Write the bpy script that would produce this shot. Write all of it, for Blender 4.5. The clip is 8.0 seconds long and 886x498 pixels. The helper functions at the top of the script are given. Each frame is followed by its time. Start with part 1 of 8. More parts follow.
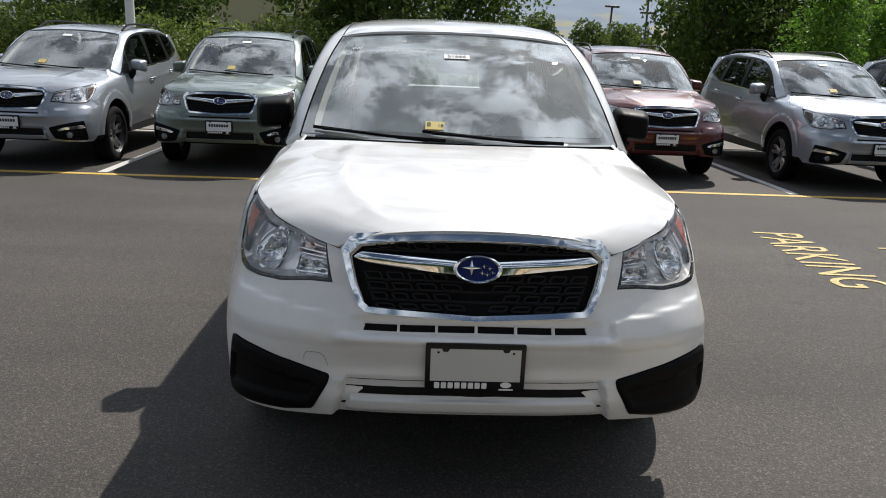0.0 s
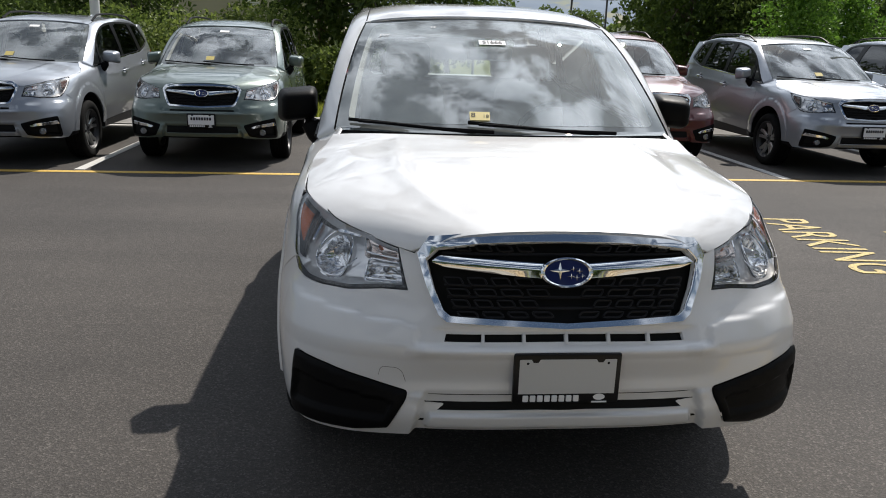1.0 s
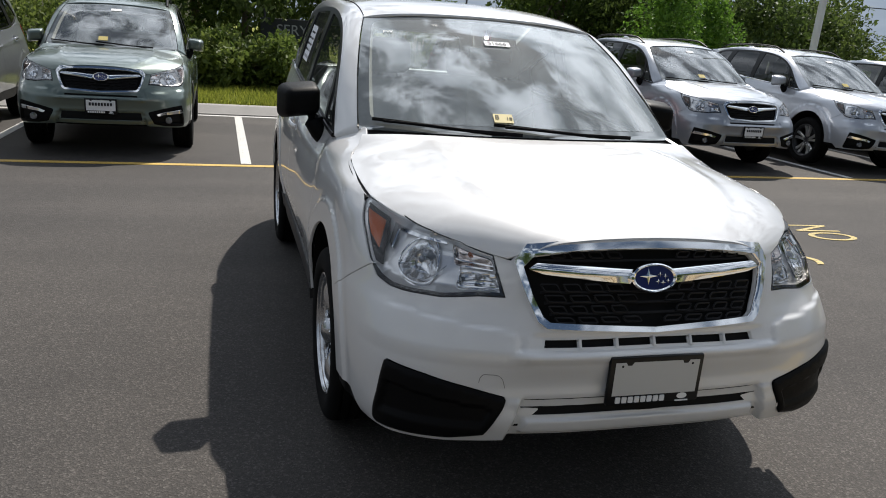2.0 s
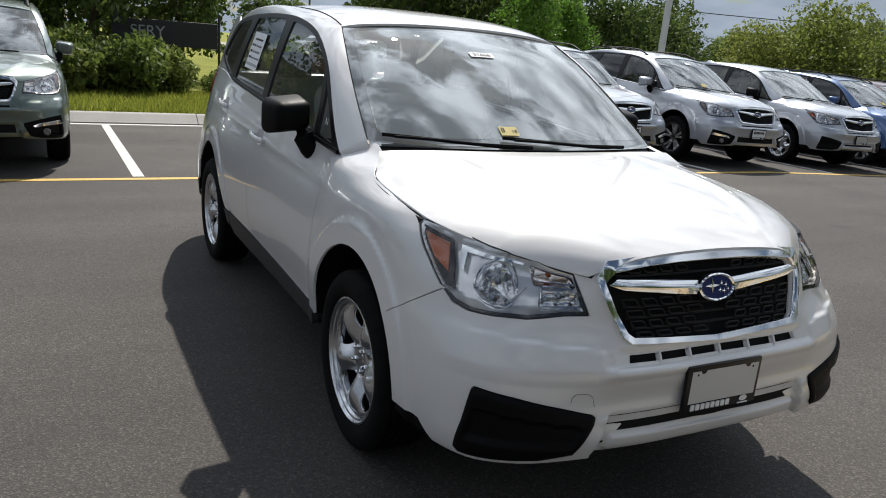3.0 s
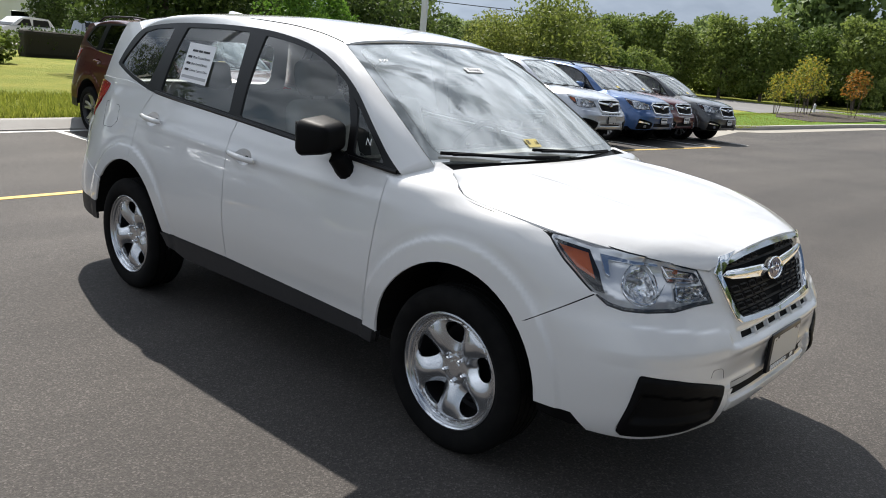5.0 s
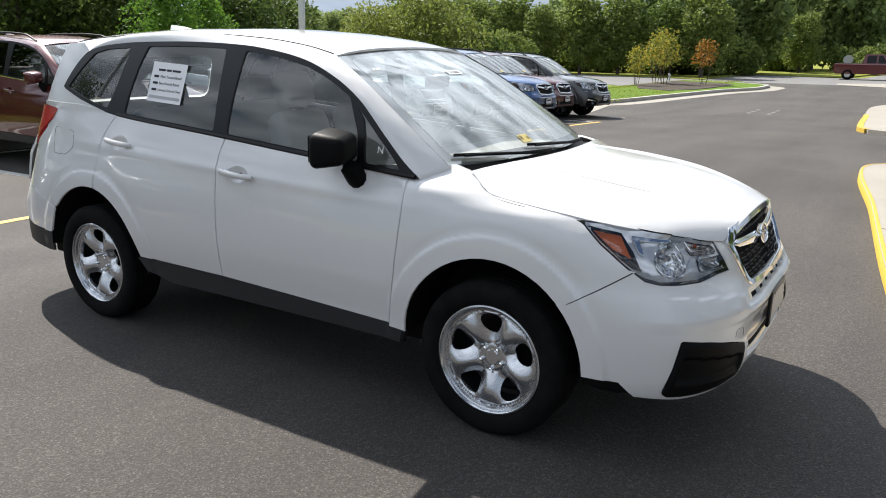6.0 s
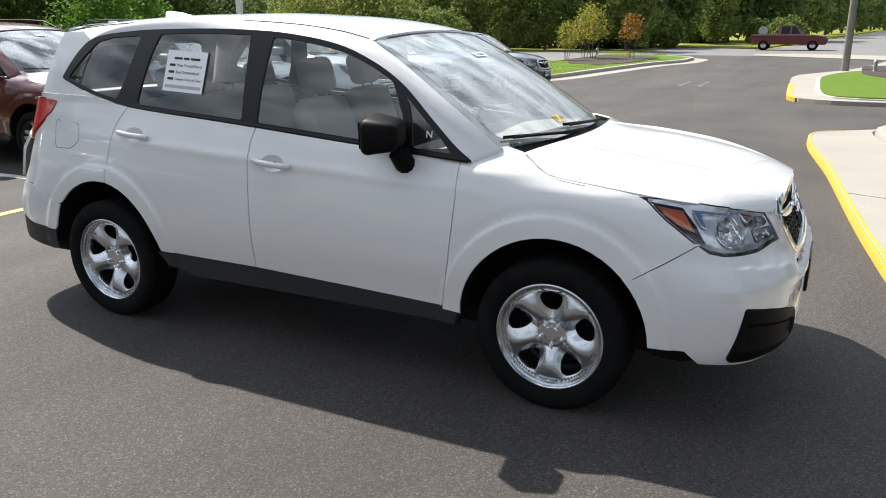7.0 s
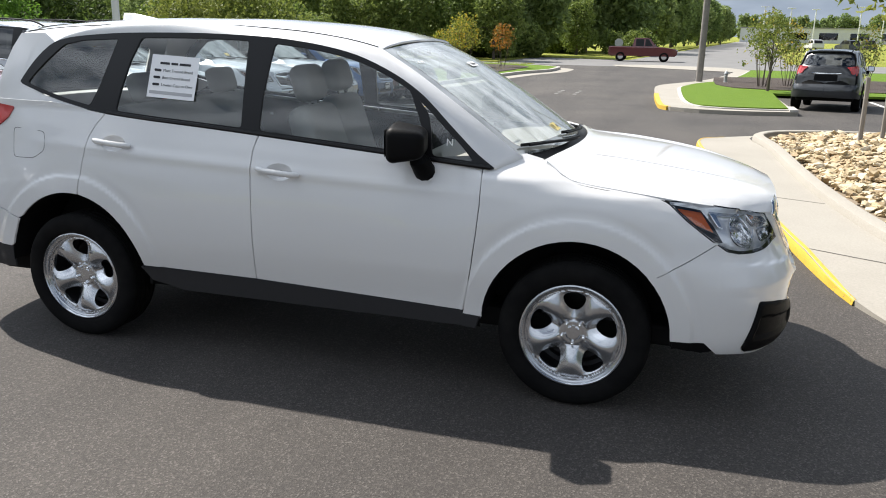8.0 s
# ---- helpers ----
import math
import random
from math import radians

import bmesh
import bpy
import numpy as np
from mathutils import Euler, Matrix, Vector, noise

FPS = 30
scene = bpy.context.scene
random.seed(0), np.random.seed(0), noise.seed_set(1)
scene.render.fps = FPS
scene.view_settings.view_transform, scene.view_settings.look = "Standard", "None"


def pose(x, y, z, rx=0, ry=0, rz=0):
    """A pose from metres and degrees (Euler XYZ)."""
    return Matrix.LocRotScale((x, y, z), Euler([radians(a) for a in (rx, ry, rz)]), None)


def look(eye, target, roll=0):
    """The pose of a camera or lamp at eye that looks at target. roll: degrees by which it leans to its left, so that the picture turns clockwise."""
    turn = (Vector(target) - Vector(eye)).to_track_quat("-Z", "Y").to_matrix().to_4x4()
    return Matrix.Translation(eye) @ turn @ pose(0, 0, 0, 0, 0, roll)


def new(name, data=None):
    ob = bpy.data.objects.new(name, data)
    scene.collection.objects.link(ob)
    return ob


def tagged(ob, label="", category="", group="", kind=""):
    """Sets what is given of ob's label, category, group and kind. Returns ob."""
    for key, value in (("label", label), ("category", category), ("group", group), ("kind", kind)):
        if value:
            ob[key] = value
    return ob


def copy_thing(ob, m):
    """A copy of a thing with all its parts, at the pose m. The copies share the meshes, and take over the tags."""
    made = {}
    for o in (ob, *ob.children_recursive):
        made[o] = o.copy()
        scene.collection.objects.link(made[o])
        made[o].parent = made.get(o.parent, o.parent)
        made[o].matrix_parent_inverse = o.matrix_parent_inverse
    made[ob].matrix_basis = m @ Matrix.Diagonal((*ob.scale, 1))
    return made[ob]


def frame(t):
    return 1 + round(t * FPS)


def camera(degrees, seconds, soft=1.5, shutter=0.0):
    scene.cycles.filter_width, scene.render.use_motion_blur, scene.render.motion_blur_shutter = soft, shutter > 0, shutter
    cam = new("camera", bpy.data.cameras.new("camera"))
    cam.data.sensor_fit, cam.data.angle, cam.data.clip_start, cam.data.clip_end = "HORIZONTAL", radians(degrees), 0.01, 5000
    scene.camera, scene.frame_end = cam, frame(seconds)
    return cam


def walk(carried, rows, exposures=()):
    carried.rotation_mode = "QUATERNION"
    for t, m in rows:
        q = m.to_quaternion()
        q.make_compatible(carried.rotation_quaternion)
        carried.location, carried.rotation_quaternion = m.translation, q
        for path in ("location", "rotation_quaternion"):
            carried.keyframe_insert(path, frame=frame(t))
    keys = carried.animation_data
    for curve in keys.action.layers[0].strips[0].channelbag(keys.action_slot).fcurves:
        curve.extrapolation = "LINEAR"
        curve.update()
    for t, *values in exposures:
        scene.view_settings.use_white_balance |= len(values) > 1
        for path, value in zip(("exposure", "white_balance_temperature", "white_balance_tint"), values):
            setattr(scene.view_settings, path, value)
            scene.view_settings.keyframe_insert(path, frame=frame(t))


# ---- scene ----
# ---------- camera ----------
cam = camera(59.9, 8.0, soft=1.0)
PATH = [
    (0, (-0.223, -3.198, 1.493), (-0.131, -1.263, 0.997), 2.3),
    (0.5, (-0.376, -3.156, 1.477), (-0.169, -1.234, 0.965), 3.8),
    (1, (-0.568, -2.97, 1.470), (-0.38, -1.048, 0.950), 1.7),
    (1.5, (-0.869, -2.865, 1.483), (-0.493, -0.966, 0.978), 4.4),
    (1.7, (-1.048, -2.875, 1.487), (-0.58, -1.0, 0.973), 4.2),
    (2.8, (-1.683, -2.54, 1.498), (-0.899, -0.78, 0.959), 4.8),
    (3, (-1.853, -2.51, 1.496), (-0.941, -0.803, 0.989), 4.3),
    (3.5, (-2.206, -2.414, 1.521), (-1.151, -0.791, 1.021), 5.2),
    (4, (-2.439, -2.177, 1.535), (-1.3, -0.629, 0.982), 1.9),
    (4.5, (-2.775, -1.991, 1.534), (-1.422, -0.606, 1.031), 3.3),
    (5, (-3.015, -1.816, 1.553), (-1.56, -0.537, 1.056), 4.1),
    (5.2, (-3.12, -1.692, 1.502), (-1.605, -0.477, 1.023), 3.0),
    (6.3, (-3.607, -1.313, 1.628), (-1.941, -0.335, 1.110), 1.2),
    (6.5, (-3.665, -1.215, 1.614), (-1.983, -0.262, 1.100), 1.6),
    (7, (-3.793, -0.962, 1.628), (-2.077, -0.104, 1.065), -0.4),
    (7.5, (-3.971, -0.652, 1.622), (-2.164, 0.005, 1.072), 0.2),
    (8, (-4.1, -0.342, 1.640), (-2.254, 0.199, 1.094), 0.9),
]
walk(cam, [(t, look(eye, target, roll)) for t, eye, target, roll in PATH],
     [(0, 0.31), (1.5, 0.28), (3.5, 0.39), (5.0, 0.72), (6.5, 0.97), (8.0, 0.97)])

# ---------- sky and sun ----------
SUN_EL, SUN_AZ = radians(48.9), radians(28.2)
world = bpy.data.worlds.new("sky")
scene.world = world
world.use_nodes = True
wt = world.node_tree
bgn = wt.nodes["Background"]
sky = wt.nodes.new("ShaderNodeTexSky")
sky.sky_type, sky.sun_disc = "NISHITA", False
sky.sun_elevation, sky.sun_rotation = SUN_EL, SUN_AZ
sky.air_density, sky.dust_density = 1.0, 0.6


def wmath(op, a, b):
    n = wt.nodes.new("ShaderNodeMath")
    n.operation = op
    for i, v in enumerate((a, b)):
        if isinstance(v, (int, float)):
            n.inputs[i].default_value = v
        else:
            wt.links.new(v, n.inputs[i])
    return n.outputs[0]


# broken cumulus over the whole sky
tc = wt.nodes.new("ShaderNodeTexCoord")
sp = wt.nodes.new("ShaderNodeSeparateXYZ")
wt.links.new(tc.outputs["Generated"], sp.inputs[0])
den = wmath("ADD", wmath("MAXIMUM", sp.outputs[2], 0.0), 0.28)
cb = wt.nodes.new("ShaderNodeCombineXYZ")
wt.links.new(wmath("DIVIDE", sp.outputs[0], den), cb.inputs[0])
wt.links.new(wmath("DIVIDE", sp.outputs[1], den), cb.inputs[1])
cn = wt.nodes.new("ShaderNodeTexNoise")
cn.inputs["Scale"].default_value, cn.inputs["Detail"].default_value, cn.inputs["Roughness"].default_value, cn.inputs["Distortion"].default_value = 3.2, 10, 0.60, 0.35
wt.links.new(cb.outputs[0], cn.inputs["Vector"])
cr = wt.nodes.new("ShaderNodeValToRGB")
cr.color_ramp.elements[0].position, cr.color_ramp.elements[0].color = 0.492, (0, 0, 0, 1)
cr.color_ramp.elements[1].position, cr.color_ramp.elements[1].color = 0.545, (1, 1, 1, 1)
# more cloud low in the sky and to the east and west, less behind the way
low = wmath("MULTIPLY", wmath("SUBTRACT", 0.75, sp.outputs[2]), 0.05)
# the western cover is unseen, added to lift the light on the car's side
low = wmath("ADD", low, wmath("MULTIPLY", wmath("ABSOLUTE", sp.outputs[0], 0.0), 0.12))
low = wmath("ADD", low, wmath("MULTIPLY", sp.outputs[1], 0.05))
wt.links.new(wmath("ADD", cn.outputs[0], low), cr.inputs[0])
cn2 = wt.nodes.new("ShaderNodeTexNoise")
cn2.inputs["Scale"].default_value, cn2.inputs["Detail"].default_value = 6.5, 7
wt.links.new(cb.outputs[0], cn2.inputs["Vector"])
cr2 = wt.nodes.new("ShaderNodeValToRGB")
cr2.color_ramp.elements[0].position, cr2.color_ramp.elements[0].color = 0.36, (6.2, 7.3, 8.8, 1)
cr2.color_ramp.elements[1].position, cr2.color_ramp.elements[1].color = 0.62, (21.5, 23.4, 26.2, 1)
wt.links.new(cn2.outputs[0], cr2.inputs[0])
mx = wt.nodes.new("ShaderNodeMix")
mx.data_type = "RGBA"
wt.links.new(cr.outputs[0], mx.inputs["Factor"])
wt.links.new(sky.outputs[0], mx.inputs["A"])
# clouds are brightest towards the sun
sun_vec = (math.sin(SUN_AZ) * math.cos(SUN_EL), math.cos(SUN_AZ) * math.cos(SUN_EL), math.sin(SUN_EL))
dt = wt.nodes.new("ShaderNodeVectorMath")
dt.operation = "DOT_PRODUCT"
wt.links.new(tc.outputs["Generated"], dt.inputs[0])
dt.inputs[1].default_value = sun_vec
lobe = wmath("ADD", wmath("MULTIPLY", wmath("POWER", wmath("MAXIMUM", dt.outputs["Value"], 0.0), 4.0), 1.5), 0.68)
vm = wt.nodes.new("ShaderNodeVectorMath")
vm.operation = "SCALE"
# towards the horizon the clouds melt into pale haze
hz = wmath("MINIMUM", wmath("MAXIMUM", wmath("MULTIPLY", wmath("SUBTRACT", 0.36, sp.outputs[2]), 3.6), 0.0), 0.92)
hm = wt.nodes.new("ShaderNodeMix")
hm.data_type = "RGBA"
wt.links.new(hz, hm.inputs["Factor"])
wt.links.new(cr2.outputs[0], hm.inputs["A"])
hm.inputs["B"].default_value = (6.6, 7.9, 9.8, 1)
wt.links.new(hm.outputs["Result"], vm.inputs[0])
wt.links.new(lobe, vm.inputs["Scale"])
wt.links.new(vm.outputs[0], mx.inputs["B"])
wt.links.new(mx.outputs["Result"], bgn.inputs[0])
bgn.inputs[1].default_value = 0.040

sun_data = bpy.data.lights.new("sun", "SUN")
sun_data.energy, sun_data.angle, sun_data.color = 4.5, radians(0.53), (1.0, 0.94, 0.865)
sun = new("sun", sun_data)
sun_way = Vector((math.sin(SUN_AZ) * math.cos(SUN_EL), math.cos(SUN_AZ) * math.cos(SUN_EL), math.sin(SUN_EL)))
sun.matrix_world = look(sun_way * 80, (0, 0, 0))


# ---------- materials ----------
class Mat:
    """A node material with short calls."""

    def __init__(self, name, color=(0.5, 0.5, 0.5), rough=0.5, metal=0.0, coat=0.0, spec=0.5):
        self.m = bpy.data.materials.new(name)
        self.m.use_nodes = True
        self.t = self.m.node_tree
        self.b = self.t.nodes["Principled BSDF"]
        self.b.inputs["Base Color"].default_value = (*color, 1)
        self.b.inputs["Roughness"].default_value = rough
        self.b.inputs["Metallic"].default_value = metal
        self.b.inputs["Coat Weight"].default_value = coat
        self.b.inputs["Coat Roughness"].default_value = 0.03
        self.b.inputs["Specular IOR Level"].default_value = spec
        self.co = None

    def node(self, kind, **kw):
        n = self.t.nodes.new(kind)
        for k, v in kw.items():
            n.inputs[k].default_value = v
        return n

    def link(self, a, b):
        self.t.links.new(a, b)

    def coord(self):
        if not self.co:
            self.co = self.node("ShaderNodeTexCoord").outputs["Object"]
        return self.co

    def noise(self, scale, detail=4, rough=0.55, vec=None):
        n = self.node("ShaderNodeTexNoise", Scale=scale, Detail=detail, Roughness=rough)
        self.link(vec or self.coord(), n.inputs["Vector"])
        return n.outputs[0]

    def voronoi(self, scale, out="Distance"):
        n = self.node("ShaderNodeTexVoronoi", Scale=scale)
        self.link(self.coord(), n.inputs["Vector"])
        return n.outputs[out]

    def ramp(self, fac, stops):
        n = self.node("ShaderNodeValToRGB")
        e = n.color_ramp.elements
        while len(e) < len(stops):
            e.new(0.5)
        for q, (p, c) in zip(e, stops):
            q.position, q.color = p, (*c, 1) if len(c) == 3 else c
        self.link(fac, n.inputs[0])
        return n.outputs[0]

    def mix(self, fac, a, b, blend="MIX"):
        n = self.node("ShaderNodeMix")
        n.data_type, n.blend_type = "RGBA", blend
        for sock, v in (("Factor", fac), ("A", a), ("B", b)):
            if isinstance(v, (tuple, list)):
                n.inputs[sock].default_value = (*v, 1) if len(v) == 3 else v
            elif isinstance(v, (int, float)):
                n.inputs[sock].default_value = v
            else:
                self.link(v, n.inputs[sock])
        return n.outputs["Result"]

    def base(self, out):
        self.link(out, self.b.inputs["Base Color"])
        return self

    def rough(self, fac, lo, hi):
        n = self.node("ShaderNodeMapRange", **{"To Min": lo, "To Max": hi})
        self.link(fac, n.inputs["Value"])
        self.link(n.outputs[0], self.b.inputs["Roughness"])
        return self

    def bump(self, h, strength=0.3, dist=0.01):
        n = self.node("ShaderNodeBump", Strength=strength, Distance=dist)
        self.link(h, n.inputs["Height"])
        self.link(n.outputs[0], self.b.inputs["Normal"])
        return self


def car_paint(name, color, flake=0.12, metal=0.0):
    k = Mat(name, color, 0.32, metal, 1.0)
    v = k.voronoi(2600, "Color")
    sep = k.node("ShaderNodeSeparateColor")
    k.link(v, sep.inputs[0])
    k.base(k.mix(k.ramp(sep.outputs[0], [(0.3, (0, 0, 0)), (0.95, (flake, flake, flake))]), color, tuple(min(1, c * 1.5 + 0.06) for c in color)))
    k.rough(k.noise(14, 3), 0.28, 0.36)
    return k.m


def glass_mat(name, tint, gloss=0.0, rough=0.0, ior=1.5, dust_haze=0.0):
    """Thin clear glass: tinted see-through with a mirror sheen by angle."""
    k = Mat(name)
    t = k.t
    out = t.nodes["Material Output"]
    tr = k.node("ShaderNodeBsdfTransparent")
    tr.inputs[0].default_value = (*tint, 1)
    gl = k.node("ShaderNodeBsdfGlossy")
    gl.inputs["Roughness"].default_value = rough
    fr = k.node("ShaderNodeFresnel", IOR=ior)
    ad = k.node("ShaderNodeMath")
    ad.operation = "ADD"
    ad.use_clamp = True
    ad.inputs[1].default_value = gloss
    k.link(fr.outputs[0], ad.inputs[0])
    mxs = k.node("ShaderNodeMixShader")
    k.link(ad.outputs[0], mxs.inputs[0])
    k.link(tr.outputs[0], mxs.inputs[1])
    k.link(gl.outputs[0], mxs.inputs[2])
    last = mxs.outputs[0]
    if dust_haze:
        # a thin dusty film, thickened to stand in for milky sky reflection
        df = k.node("ShaderNodeBsdfDiffuse")
        df.inputs[0].default_value = (0.72, 0.78, 0.76, 1)
        film = k.ramp(k.noise(5, 4, 0.6), [(0.3, (dust_haze * 0.7,) * 3), (0.7, (dust_haze * 1.3,) * 3)])
        md = k.node("ShaderNodeMixShader")
        k.link(film, md.inputs[0])
        k.link(last, md.inputs[1])
        k.link(df.outputs[0], md.inputs[2])
        last = md.outputs[0]
    k.link(last, out.inputs[0])
    return k.m


PAINT_WHITE = car_paint("white_pearl_paint", (0.665, 0.66, 0.655), 0.12)
PAINT_SILVER = car_paint("silver_paint", (0.30, 0.32, 0.355), 0.5, 0.55)
PAINT_ICE = car_paint("ice_silver_paint", (0.44, 0.46, 0.50), 0.5, 0.5)
PAINT_GREEN = car_paint("sage_green_paint", (0.12, 0.155, 0.135), 0.4, 0.5)
PAINT_RED = car_paint("dark_red_paint", (0.090, 0.007, 0.008), 0.10, 0.30)
PAINT_BLUE = car_paint("bright_blue_paint", (0.032, 0.088, 0.23), 0.25, 0.4)
PAINT_GREY = car_paint("dark_grey_paint", (0.045, 0.048, 0.052), 0.3, 0.5)
PAINT_BLACK = car_paint("black_paint", (0.008, 0.008, 0.009), 0.08, 0.0)

k = Mat("black_plastic", (0.005, 0.005, 0.0054), 0.5, spec=0.09)
k.rough(k.noise(40, 3), 0.40, 0.58).bump(k.voronoi(900), 0.12, 0.001)
M_PLASTIC = k.m
k = Mat("sill_plastic", (0.026, 0.026, 0.028), 0.5, spec=0.3)
k.rough(k.noise(40, 3), 0.42, 0.58).bump(k.voronoi(900), 0.12, 0.001)
M_CLADDING = k.m
M_BLACK = Mat("matt_black", (0.006, 0.006, 0.006), 0.8, spec=0.2).m
M_GRILLE = Mat("grille_black", (0.009, 0.009, 0.0105), 0.55, spec=0.22).m
M_SEAM = Mat("seam_shadow_gap", (0.01, 0.01, 0.01), 0.9, spec=0.1).m
M_GLOSSBLACK = Mat("gloss_black", (0.006, 0.006, 0.007), 0.32, spec=0.28).m
M_CHROME = Mat("chrome", (0.86, 0.87, 0.88), 0.08, 1.0).m
k = Mat("wheel_silver", (0.58, 0.59, 0.61), 0.25, 0.9)
k.rough(k.noise(12, 2), 0.17, 0.23)
M_STEEL = k.m
M_ALLOY = Mat("alloy", (0.55, 0.56, 0.57), 0.28, 0.9).m
M_ALLOY_DARK = Mat("alloy_dark", (0.03, 0.03, 0.032), 0.4, 0.3).m
M_DISC = Mat("brake_steel", (0.05, 0.05, 0.052), 0.5, 0.5).m
k = Mat("tyre_rubber", (0.010, 0.010, 0.010), 0.85, spec=0.12)
k.base(k.mix(k.ramp(k.noise(9, 5), [(0.4, (0, 0, 0)), (0.75, (0.7, 0.7, 0.7))]), (0.0045, 0.0045, 0.0047), (0.012, 0.0115, 0.011))).bump(k.noise(160, 2), 0.15, 0.002)
M_TYRE = k.m
M_GLASS = glass_mat("side_glass", (0.86, 0.90, 0.885), 0.06, dust_haze=0.02)
M_GLASS_DARK = glass_mat("privacy_glass", (0.16, 0.175, 0.18), 0.06)
M_WINDSCREEN = glass_mat("windscreen_glass", (0.78, 0.85, 0.82), 0.25, dust_haze=0.20)
M_GLASS_MID = glass_mat("tinted_side_glass", (0.50, 0.54, 0.53), 0.05)
M_WINDSCREEN_CLEAN = glass_mat("clean_windscreen_glass", (0.80, 0.85, 0.83), 0.20, dust_haze=0.09)
M_FRIT = glass_mat("enamelled_glass_edge", (0.02, 0.02, 0.02), 0.22, dust_haze=0.14)
M_LENS = glass_mat("lamp_lens", (0.98, 0.98, 0.985), 0.02)
# chrome with the amber bulb's reflection tinted into its colour
M_AMBER_TINT = Mat("turn_reflector_amber_tint", (0.86, 0.76, 0.70), 0.14, 1.0).m
M_GLASS_LAMP = Mat("bulb_glass", (0.32, 0.33, 0.35), 0.08, 0.6, 0.5).m
M_LAMPCASE = Mat("lamp_case", (0.012, 0.012, 0.013), 0.25).m
M_LAMPGREY = Mat("lamp_reflector_grey", (0.90, 0.90, 0.90), 0.20, 0.55, 0.5).m
k = Mat("faceted_chrome", (0.94, 0.94, 0.94), 0.11, 0.95)
k.bump(k.voronoi(34), 0.55, 0.010)
M_REFLECTOR = k.m
k = Mat("amber_lens", (0.50, 0.105, 0.013), 0.2, 0, 0.6)
k.bump(k.voronoi(220), 0.5, 0.002)
M_AMBER = k.m
# row cars' copy of the amber lens, darkened to suit the view from ahead
M_AMBER_DARK = Mat("dimmed_amber_lens", (0.085, 0.030, 0.012), 0.15, 0, 0.6).m
k = Mat("red_lens", (0.42, 0.026, 0.028), 0.12, 0, 0.8)
k.bump(k.voronoi(140), 0.3, 0.002)
M_TAIL = k.m
M_BLUE = Mat("emblem_blue", (0.012, 0.02, 0.12), 0.2, 0.2, 0.6).m
M_MIRROR = Mat("mirror_silver", (0.85, 0.86, 0.87), 0.02, 1.0).m
k = Mat("seat_cloth", (0.3, 0.3, 0.3), 0.9)
k.base(k.mix(k.noise(260, 2), (0.33, 0.325, 0.31), (0.46, 0.455, 0.44)))
M_SEAT = k.m
M_SEAT_DARK = Mat("headrest_cloth", (0.25, 0.245, 0.235), 0.9).m
M_DASH = Mat("dashboard_grey", (0.34, 0.33, 0.31), 0.7).m
M_HEADLINER = Mat("headliner_cloth", (0.5, 0.49, 0.46), 0.95).m
M_PLATE = Mat("plate_grey", (0.52, 0.52, 0.51), 0.4).m
M_WHITE = Mat("printed_white", (0.78, 0.78, 0.78), 0.5).m
M_PAPER = Mat("paper", (0.86, 0.86, 0.87), 0.7).m
M_INK = Mat("ink", (0.03, 0.03, 0.035), 0.7).m
M_STICKER = Mat("sticker_yellow", (0.62, 0.50, 0.16), 0.5).m

# ground
k = Mat("asphalt", (0.06, 0.06, 0.06), 0.85, spec=0.4)
stone = k.voronoi(150, "Color")
sepc = k.node("ShaderNodeSeparateColor")
k.link(stone, sepc.inputs[0])
grain = k.ramp(sepc.outputs[0], [(0.0, (0.037, 0.0328, 0.0300)), (0.5, (0.049, 0.0438, 0.0402)), (0.86, (0.068, 0.0605, 0.0545)), (0.97, (0.105, 0.096, 0.087))])
broad = k.ramp(k.noise(0.35, 5, 0.6), [(0.35, (0.80, 0.80, 0.81)), (0.65, (1.16, 1.15, 1.13))])
streak = k.node("ShaderNodeMapping")
streak.inputs["Scale"].default_value = (0.14, 1.1, 1)
k.link(k.coord(), streak.inputs[0])
tracks = k.ramp(k.noise(0.9, 4, 0.5, streak.outputs[0]), [(0.40, (0.84, 0.84, 0.84)), (0.62, (1.10, 1.10, 1.09))])
spots = k.ramp(k.noise(2.3, 3, 0.5), [(0.24, (0.55, 0.55, 0.55)), (0.33, (1, 1, 1))])
c1 = k.mix(1.0, grain, broad, "MULTIPLY")
c2 = k.mix(1.0, c1, tracks, "MULTIPLY")
k.base(k.mix(1.0, c2, spots, "MULTIPLY"))
hmix = k.node("ShaderNodeMath")
hmix.operation = "ADD"
k.link(k.voronoi(150), hmix.inputs[0])
k.link(k.noise(240, 2), hmix.inputs[1])
k.bump(hmix.outputs[0], 0.55, 0.004)
k.rough(k.noise(50, 3), 0.72, 0.95)
M_ASPHALT = k.m

k = Mat("street_asphalt", (0.16, 0.16, 0.155), 0.9)
k.base(k.mix(k.noise(0.6, 6), (0.11, 0.11, 0.108), (0.20, 0.195, 0.19)))
M_STREET = k.m


def line_paint(name, color, worn):
    q = Mat(name, color, 0.7)
    wear = q.ramp(q.noise(38, 5, 0.65), [(worn, (0, 0, 0)), (worn + 0.10, (1, 1, 1))])
    q.base(q.mix(wear, (0.075, 0.072, 0.068), q.mix(q.noise(6, 4), color, tuple(c * 0.78 for c in color))))
    q.bump(q.voronoi(105), 0.4, 0.004)
    return q.m


